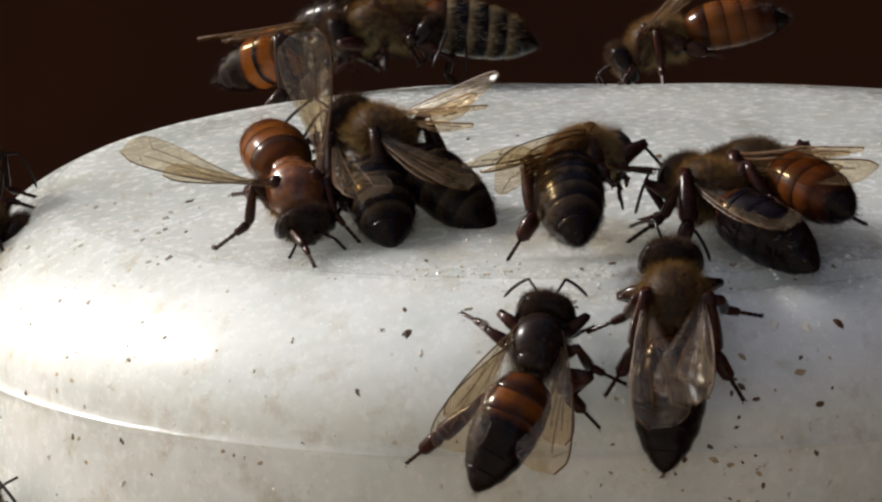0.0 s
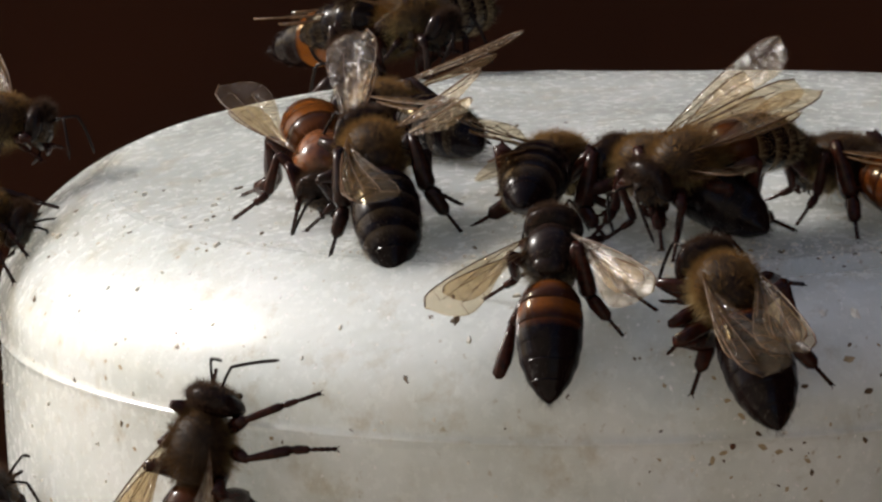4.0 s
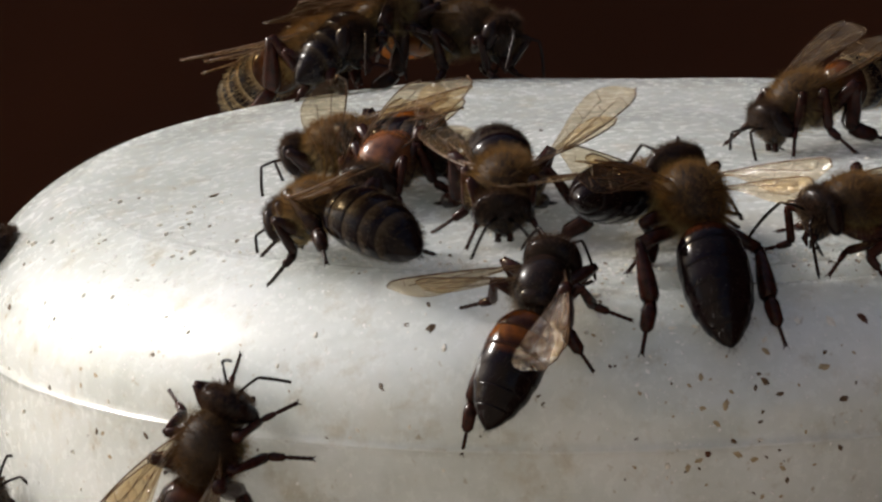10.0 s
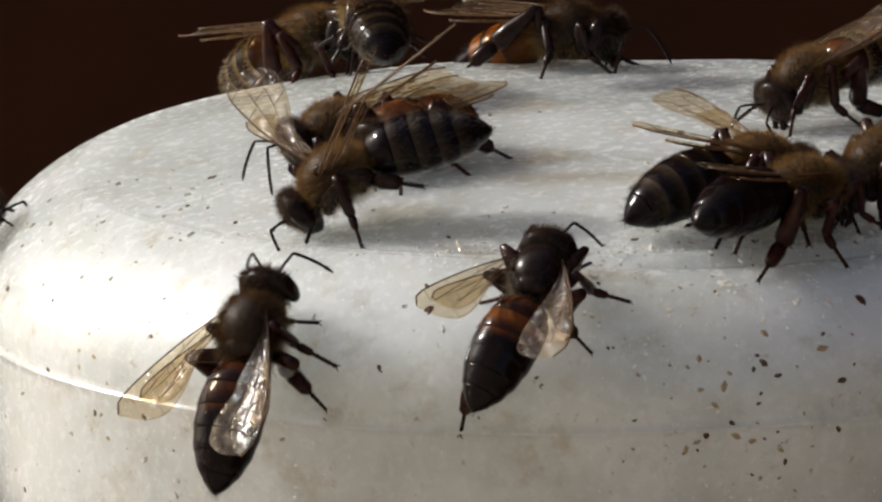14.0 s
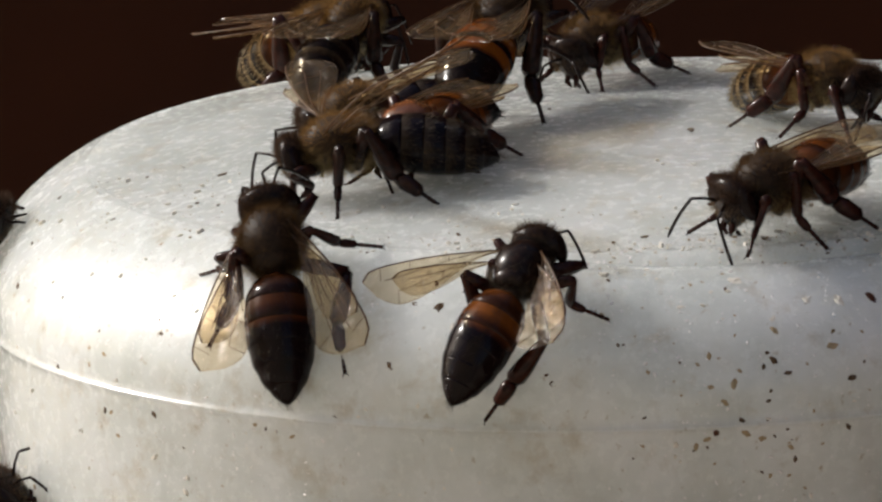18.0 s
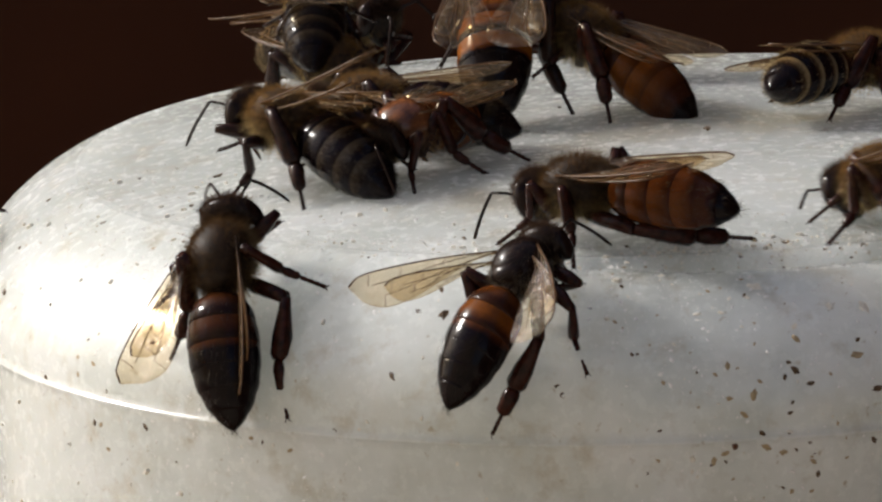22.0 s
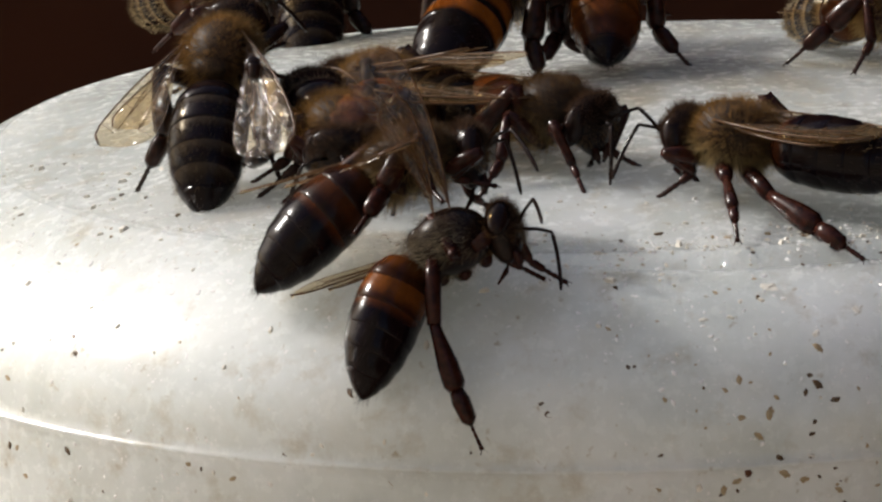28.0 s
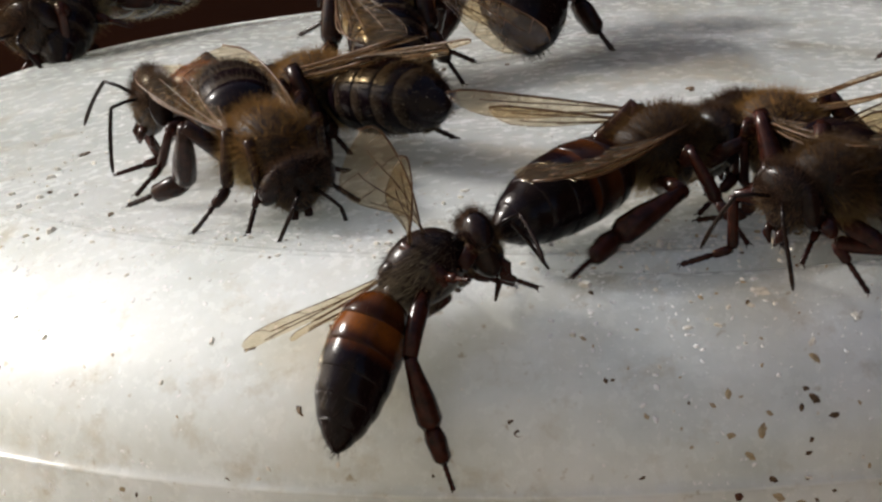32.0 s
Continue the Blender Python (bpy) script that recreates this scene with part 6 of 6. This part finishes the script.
    CROWD = [(0, -12.2, 26.2, 13.8, -7.2, 4.8, -35.1, 8, 0), (3, -14.4, 26.2, 13.2, -5.4, 3.1, -31.2, 8, 0), (6, -15.2, 26.1, 13.3, -2.2, -3, -35, 8, 0), (9, -15.1, 28.8, 13.1, -16.2, -3.1, 43.2, 8, 0), (10, -14.9, 28.9, 13.6, -21.9, -9.6, 39.6, 8, 0), (11, -18.6, 14, 15.3, 0.2, -6.1, 101.2, 1.1, -0.9), (12, -18.9, 14, 14.9, 0.8, -8.2, 102.2, 1.8, -4.6), (13, -17.1, 14, 15.8, 0.2, -6.2, 96.6, 0.5, -1.4), (14, -15.6, 14, 15, 0.2, -5.8, 96.7, 1, -1), (15, -15.9, 14, 14.7, 0.2, -8.3, 96.5, -0.9, -0.8), (18, -17.5, 14, 13.9, -0.4, -15.5, 68.2, 2.9, 2.1), (19, -18, 14, 14.3, -0.2, -12.3, 65.5, 0.5, 1.3), (20, -17.1, 12, 14, -0, -18.5, 89.6, 2.3, 0.2), (21, -16.8, 12, 14.5, -0.2, -15.4, 86.7, 0, 1.2), (22, -19.6, 14, 15.8, -0.2, -16, 87.2, 0.9, 1.1), (23, -17.6, 21.5, 12.4, 11.1, 6.5, 78.7, 8, 0), (24, -16.7, 14.8, 13.4, 9.3, 2.9, 78.8, 8, 0), (25, -15.6, 18.9, 12.7, 12.1, 6.2, 76, 8, 0), (28, -17.7, 24.4, 13.1, -9.6, -18, 88.5, 8, 0), (29, -21.9, 24.3, 14, -19.6, -19.4, 80.7, 8, 0), (32, -26.7, 24.1, 12.9, -42.5, -21.2, 74, 8, 0)]
    pace(FRONT_BEE, FRONT, 3, wings=[(0, (27, -4, 0), (8, -8, 0)), (1, (21, -10, 0), (13, -10, 0)), (2, (11, -7, 0), (12, 1, 0)), (3, (45, 8, 0), (39, -6, 0)), (3.5, (42, 9, 0), (45, 15, 0)), (5.5, (53, 23, -25), (11, 11, 15)), (6, (57, 20, -25), (8, 14, 15)), (7, (51, 20, -25), (15, 13, 15)), (8, (53, 20, -25), (9, 10, 15)), (9, (55, 17, -25), (9, 12, 15)), (10, (52, 19, -25), (10, 11, 15)), (10.5, (41, 21, -20), (10, 11, 15)), (11, (-6, 9, 0), (7, 11, 0)), (12, (-8, 7, 0), (13, 9, 3)), (13, (10, 14, 0), (13, 9, 6)), (14, (32, 16, 0), (13, 7, 10)), (15, (42, 17, 5), (17, 10, 10)), (15.5, (36, 20, 6), (17, 6, 10)), (17.5, (41, 20, 10), (29, 1, 10)), (18, (44, 18, 12), (29, 2, 11)), (19, (42, 23, 13), (31, 1, 11)), (20, (47, 19, 15), (33, 3, 11)), (21, (44, 18, 16), (33, -4, 11)), (22, (44, 19, 18), (30, -5, 12)), (23, (25, 12, 20), (53, -10, 12)), (24, (10, 13, 32), (58, -10, 12)), (25, (10, 18, 30), (56, -10, 13)), (25.5, (1, 15, 30), (61, -10, 13)), (27.5, (-3, -8, 26), (99, 75, 13)), (28, (-4, -4, 18), (92, 75, 13)), (29, (-8, -1, 18), (105, 75, 14)), (30, (43, 13, -2), (36, -10, 14)), (31, (35, 14, -2), (94, 0, 14)), (32, (26, 11, -5), (83, 17, 15))], holds=[(0, .6, "hind", 1, (-12.7, -38.0, -0.5)), (0.6, 1.5, "hind", 1, (-10.5, -38.6, 0.3)), (0, 1.5, "middle", 1, (-9.6, -34.8, 6.5)), (2.6, 3.6, "hind", -1, (-11.1, -38.5, -1.0)), (3.6, 16, "hind", 1, (-11.1, -38.5, -0.2)), (3.6, 16, "middle", -1, (-2.1, -36.7, 5.9)), (16.6, 22.4, "hind", -1, (-10.3, -38.6, 0.4)), (22.6, 26.5, "hind", -1, (-9.8, -38.8, 0.5)), (26.6, 32, "hind", -1, (-9.4, -38.9, 0.2)), (20.6, 22.4, "middle", -1, (-5.6, -39.0, 3.2)), (16.6, 20, "front", -1, (-5.5, -34.7, 7.0)), (20.6, 26.5, "front", -1, (-5.6, -35.0, 6.8)), (26.6, 30.4, "front", -1, (-5.7, -35.0, 6.9)), (30.6, 32, "front", -1, (-5.7, -35.0, 6.9))])
    pace(CLIMBER_BEE, CLIMBER, 4, wings=[(0, (6, 3, 0), (-1, 17, 0)), (1, (9, 6, 0), (-8, 7, 0)), (2, (9, 6, 0), (-2, 22, 0)), (3, (9, 6, 0), (-6, 23, 0)), (3.5, (9, 6, 0), (-1, 15, 0)), (5.5, (0, 14, 0), (-3, 11, 0)), (6, (6, 24, 0), (-5, 23, 0)), (7, (9, 0, 0), (-7, 24, 0)), (8, (39, 43, 0), (33, 39, 0)), (9, (26, 26, 0), (35, 30, 0)), (10, (87, 31, 0), (39, 44, 0)), (10.8, (92, 31, 0), (93, -7, 0))], holds=[(5, 6.4, "middle", 1, (-1.2, -38.5, 4.5)), (6.6, 7.4, "middle", 1, (-1.3, -38.5, 4.5)), (5, 7.2, "hind", 1, (1.5, -40.0, -0.5)), (7.6, 9.4, "hind", 1, (-1.9, -39.1, 3.7)), (7.6, 10.2, "hind", -1, (5.7, -37.9, 4.6)), (9.6, 10.2, "hind", 1, (-1.7, -38.5, 4.6)), (0.6, 1.4, "middle", 1, (-0.4, -39.9, 2.2))])
    pace(LOWER_BEE, LOWER, 5, wings=[(2, (24, 5, 0), (14, 4, 0)), (3, (24, 5, 0), (14, 4, 0)), (6, (24, 5, 0), (14, 4, 0)), (7, (21, -5, 0), (14, 4, 0)), (8, (18, 3, 0), (14, 4, 0)), (9, (38, -9, 0), (14, 4, 0)), (10, (24, 5, 0), (14, 4, 0)), (11, (24, 5, 0), (14, 4, 0)), (12, (24, 5, 0), (14, 4, 0)), (13, (28, 10, 0), (14, 4, 0)), (14, (21, 21, 0), (12, 3, 0)), (15, (7, 20, 0), (10, 13, 0)), (15.5, (10, 8, 0), (19, 1, 0)), (17.5, (24, -4, 0), (19, -10, 0)), (18, (24, 4, 0), (23, -9, 0)), (19, (13, 17, 0), (58, 16, 0)), (20, (30, 6, 0), (10, -10, 0)), (21, (26, 3, 0), (8, -4, 50)), (22, (20, 8, 0), (8, -4, 50)), (23, (7, 12, 0), (8, -4, 50)), (24, (2, 10, 0), (8, -4, 50)), (24.5, (-6, 15, 0), (8, -4, 50)), (25, (42, 2, 0), (61, -2, 0)), (25.5, (28, 3, 0), (9, 6, 0)), (27.5, (46, 6, 0), (9, 6, 0)), (28, (33, 2, 0), (71, -10, 0)), (29, (9, 6, 0), (23, -5, 0)), (30, (60, -9, 0), (22, 18, 0)), (31, (9, 2, 0), (6, 8, 0)), (31.5, (14, 9, 0), (15, 8, 0)), (32, (23, 16, 0), (15, 3, 0))], holds=[(2.6, 11.6, "middle", -1, (-18.9, -35.3, -1.0)), (2, 11.6, "front", -1, (-19.6, -34.9, 1.9)), (12.6, 13.4, "middle", -1, (-17.3, -35.6, 2.8)), (12.6, 13.4, "front", -1, (-17.7, -33.5, 5.0)), (13.6, 14.4, "middle", -1, (-17.4, -35.6, 2.9)), (13.6, 14.4, "front", -1, (-18.3, -33.6, 4.8)), (14.6, 20.4, "middle", -1, (-15.4, -29.8, 7.8)), (14.6, 15.4, "hind", -1, (-21.7, -33.7, 0.3)), (17, 18.4, "hind", -1, (-17.5, -35.7, 2.5)), (18.6, 19.4, "hind", -1, (-17.7, -35.8, 2.2)), (19.6, 20.4, "hind", -1, (-18.4, -34.7, 3.4)), (20.6, 21.4, "hind", -1, (-18.4, -35.5, 1.5)), (20.6, 21.4, "middle", -1, (-17.2, -30.6, 7.1)), (21.6, 22.4, "hind", -1, (-20.5, -34.3, 0.6)), (21.6, 23.4, "middle", -1, (-18.4, -31.3, 6.4)), (22.6, 23.4, "hind", -1, (-20.9, -34.1, -2.0)), (23.6, 24.2, "hind", -1, (-20.8, -34.2, -1.6)), (23.6, 24.2, "middle", -1, (-16.8, -34.2, 5.0)), (23.6, 24.2, "front", -1, (-17.3, -30.0, 7.2)), (24.6, 25.4, "middle", -1, (-16.8, -34.2, 4.9)), (29.6, 30.4, "middle", -1, (-1.8, -34.6, 7.3)), (30.6, 31.4, "hind", -1, (-4.2, -34.6, 7.1)), (31.6, 32, "hind", -1, (-4.3, -34.7, 7.2)), (30.6, 31.4, "middle", -1, (1.7, -32.5, 7.9)), (31.6, 32, "middle", -1, (2.7, -33.1, 7.8))])
    pace(ORANGE_BEE, ORANGE, 6, wings=[(0, (17, 36, 0), (74, 11, 0)), (1, (9, 44, 0), (70, 13, 0)), (2, (11, 32, 0), (62, 17, 0)), (3, (2, 37, 0), (64, 18, 0)), (3.5, (22, 24, 0), (32, 9, 0)), (5.5, (-8, 18, 0), (44, 1, 0)), (9, (-4, 18, 0), (9, 6, 0)), (10.5, (6, 2, 0), (6, 2, 0)), (26, (6, 2, 0), (6, 2, 0)), (29, (4, -4, 0), (4, -4, 0))], holds=[(0, 1.4, "front", -1, (-16.0, -32.8, 6.2)), (1.6, 2.4, "front", -1, (-16.0, -32.8, 6.3))])
    pace(STRIPED_BEE, STRIPED, 7, wings=[(0, (9, 6, 0), (58, 34, 0)), (1, (9, 6, 0), (52, 37, 0)), (2, (9, 6, 0), (47, 59, 0)), (3, (9, 6, 0), (44, 45, 0)), (3.5, (9, 6, 0), (53, 47, 0)), (5.5, (23, 59, 0), (40, 57, 0)), (6, (38, 62, 0), (34, 68, 0)), (6.5, (39, 67, 0), (9, 6, 0)), (7, (-8, 55, 0), (9, 6, 0)), (10, (9, 6, 0), (-8, 42, 0)), (11, (9, 6, 0), (-8, 18, 0)), (12, (-8, 12, 0), (-8, 35, 0)), (13, (-1, 16, 0), (46, 20, 0)), (14, (33, 33, 0), (105, 32, 0)), (15, (43, 38, 0), (105, 13, 0)), (15.5, (69, 45, 0), (105, 7, 0)), (17.5, (59, 23, 0), (105, 10, 0)), (18, (60, 26, 0), (105, 11, 0)), (19, (52, 46, 0), (105, 5, 0)), (20, (-8, 25, 0), (105, 21, 0)), (21, (-8, 15, 0), (105, -10, 0)), (22, (-8, 34, 0), (-8, 18, 0)), (22.5, (46, 5, 0), (9, 6, 0)), (23, (39, 30, 0), (59, 14, 0)), (24, (30, 12, 0), (40, 23, 0)), (24.5, (54, 22, 0), (41, 9, 0)), (25, (24, 23, 0), (55, -3, 0)), (25.5, (31, 29, 0), (46, 5, 0)), (27.5, (7, 17, 0), (31, 5, 0)), (28, (19, 8, 0), (29, -3, 0)), (29, (7, 8, 0), (49, -10, 0))], holds=[(7.6, 9.4, "middle", 1, (-17.7, -31.6, 6.4)), (10.6, 11.4, "hind", 1, (-13.3, -32.8, 6.9)), (11.6, 12.4, "hind", 1, (-13.5, -32.2, 7.1)), (12.6, 13.4, "hind", 1, (-13.2, -32.6, 7.1)), (5.6, 7.4, "hind", -1, (-15.9, -32.8, 6.3))])
    pace(BACKLEFT_BEE, BACKLEFT, 8, wings=[(1, (9, 6, 0), (-8, 34, 0)), (6, (9, 6, 0), (66, 14, 0)), (10, (-8, 0, 0), (9, 6, 0)), (15, (34, 36, 0), (9, 6, 0)), (22, (43, 3, 0), (9, 6, 0)), (23, (38, 14, 0), (9, 6, 0)), (24, (5, 10, 0), (9, 6, 0)), (28, (6, 12, 0), (9, 6, 0))])
    pace(VISITOR_BEE, VISITOR, 9, wings=[(22, (20, -6, 0), (6, -6, 0)), (23, (28, -8, 0), (8, -8, 0)), (28, (8, -6, 0), (8, -6, 0))])
    pace(HELPER_BEE, HELPER, 10, wings=[(0, (9, 6, 0), (-8, 2, 35)), (1, (9, 6, 0), (-8, 10, 35)), (2, (9, 6, 0), (-8, -3, 35)), (3, (9, 6, 0), (-8, -10, 35)), (3.5, (9, 6, 0), (-8, -10, 35)), (5.5, (9, 6, 0), (-8, 1, 0)), (6, (59, 11, 0), (20, 0, 0)), (7, (55, 12, 0), (-8, 9, 0)), (8, (46, 9, 0), (29, -4, 0)), (9, (50, 10, 0), (-8, -1, 0)), (9.5, (52, 10, 0), (16, -8, 0)), (10, (49, 10, 0), (26, -10, 0)), (11, (9, 6, 0), (-8, 6, 0)), (12, (105, -3, 0), (9, 6, 0)), (12.5, (91, -5, 0), (9, 6, 0)), (13, (86, 1, 0), (1, 3, 0)), (14, (89, 4, 0), (-8, 7, 0)), (15, (61, 4, 0), (26, 15, 0)), (15.5, (5, 23, 0), (9, 6, 0))], holds=[(12.6, 13.4, "hind", -1, (-4.2, -34.1, 7.4)), (13.6, 15.4, "middle", -1, (3.4, -34.3, 7.4)), (13.6, 15.4, "front", -1, (7.7, -34.1, 7.1))])
    pace(PASSER_BEE, PASSER, 11, wings=[(0, (-8, -1, 0), (50, 7, 0)), (1, (-8, -3, 0), (20, 19, 0)), (2, (8, 20, 0), (32, 20, 0)), (3, (2, 10, 0), (47, 15, 0)), (5.5, (11, -2, 0), (105, 75, 0)), (6, (-8, -10, 0), (9, 6, 0)), (7, (-8, -10, 0), (9, 6, 0)), (12, (87, -10, 0), (9, 6, 0))])
    pace(AMBER_BEE, AMBER, 12, wings=[(18, (9, 6, 0), (5, 2, 0)), (19, (9, 6, 0), (0, 1, 0)), (19.5, (9, 6, 0), (8, 4, 0)), (20, (9, 6, 0), (18, 6, 0)), (21, (9, 6, 0), (8, -4, 0)), (22, (9, 6, 0), (8, 0, 0)), (22.6, (9, -10, 0), (9, -10, 0)), (23.4, (9, -10, 0), (9, -10, 0)), (24, (9, 6, 0), (25, 11, 0)), (25, (9, 6, 0), (105, 14, 0)), (29, (-8, 3, 0), (9, 6, 0))], holds=[(19.6, 20.4, "hind", 1, (6.4, -32.8, 7.8)), (20.6, 21.4, "hind", 1, (4.0, -33.2, 7.8)), (21.6, 22.4, "hind", 1, (3.1, -31.8, 8.1))])
    pace(ARRIVAL_BEE, ARRIVAL, 13, wings=[(3, (9, 6, 0), (-8, 10, 0)), (7, (9, 6, 0), (21, -10, 0)), (8, (9, 6, 0), (25, -7, 0)), (9, (9, 6, 0), (15, -9, 0)), (10, (-6, -1, 0), (23, 2, 0)), (11, (91, 24, 0), (40, 3, 0)), (12, (94, 29, 0), (37, 3, 0)), (13, (9, 6, 0), (35, 3, 0)), (14, (9, 6, 0), (3, -4, 0)), (18, (-8, -5, 0), (9, 6, 0)), (19, (-8, -9, 0), (9, 6, 0)), (20, (-8, 5, 0), (9, 6, 0)), (21, (5, 4, 0), (9, 6, 0)), (22, (11, -5, 0), (9, 6, 0)), (23, (-8, -8, 0), (9, 6, 0)), (24, (-8, 3, 0), (9, 6, 0)), (25, (6, -6, 0), (9, 6, 0))])
    pace(DRINKER_BEE, DRINKER, 14, wings=[(23, (9, 6, 0), (-6, 11, 0)), (24, (9, 6, 0), (5, 11, 0)), (25, (9, 6, 0), (-8, 15, 0)), (30, (9, 6, 0), (-8, -2, 0)), (31, (-8, 14, 0), (9, 6, 0)), (32, (9, 6, 0), (-2, 26, 0))], holds=[(22.6, 24.4, "hind", 1, (7.5, -36.0, 6.1)), (22.6, 24.4, "middle", 1, (1.5, -35.8, 6.6)), (24.6, 25.4, "middle", 1, (1.6, -35.8, 6.6)), (27, 29.4, "middle", 1, (1.8, -35.2, 7.0)), (27, 28.4, "hind", 1, (7.2, -34.2, 7.1))])
    pace(BLUNTBACK_BEE, BLUNTBACK, 15)
    pace(REAR_BEE, REAR, 16, wings=[(7.5, (-8, -10, 0), (9, 6, 0)), (8, (-8, -10, 0), (9, 6, 0)), (9, (-8, -4, 0), (9, 6, 0)), (10, (-8, -1, 0), (9, 6, 0)), (11, (-8, 4, 0), (9, 6, 0)), (12, (-8, 3, 0), (9, 6, 0)), (13, (-2, 9, 0), (9, 6, 0)), (14, (-8, 7, 0), (9, 6, 0)), (15, (1, 0, 0), (9, 6, 0)), (18, (-1, 9, 0), (9, 6, 0)), (20, (2, 11, 0), (9, 6, 0)), (21, (5, 10, 0), (9, 6, 0)), (22, (-2, 4, 0), (9, 6, 0)), (25, (2, -7, 0), (9, 6, 0))])
    pace(BROWNY_BEE, BROWNY, 17)
    pace(LEAVER_BEE, LEAVER, 18)
    pace(LEFTPAIR_BEE, LEFTPAIR, 19)
    pace(EDGER_BEE, EDGER, 20)
    pace(CORNER_BEE, CORNER, 21)
    pace(CROWD_BEE, CROWD, 22)


motions()
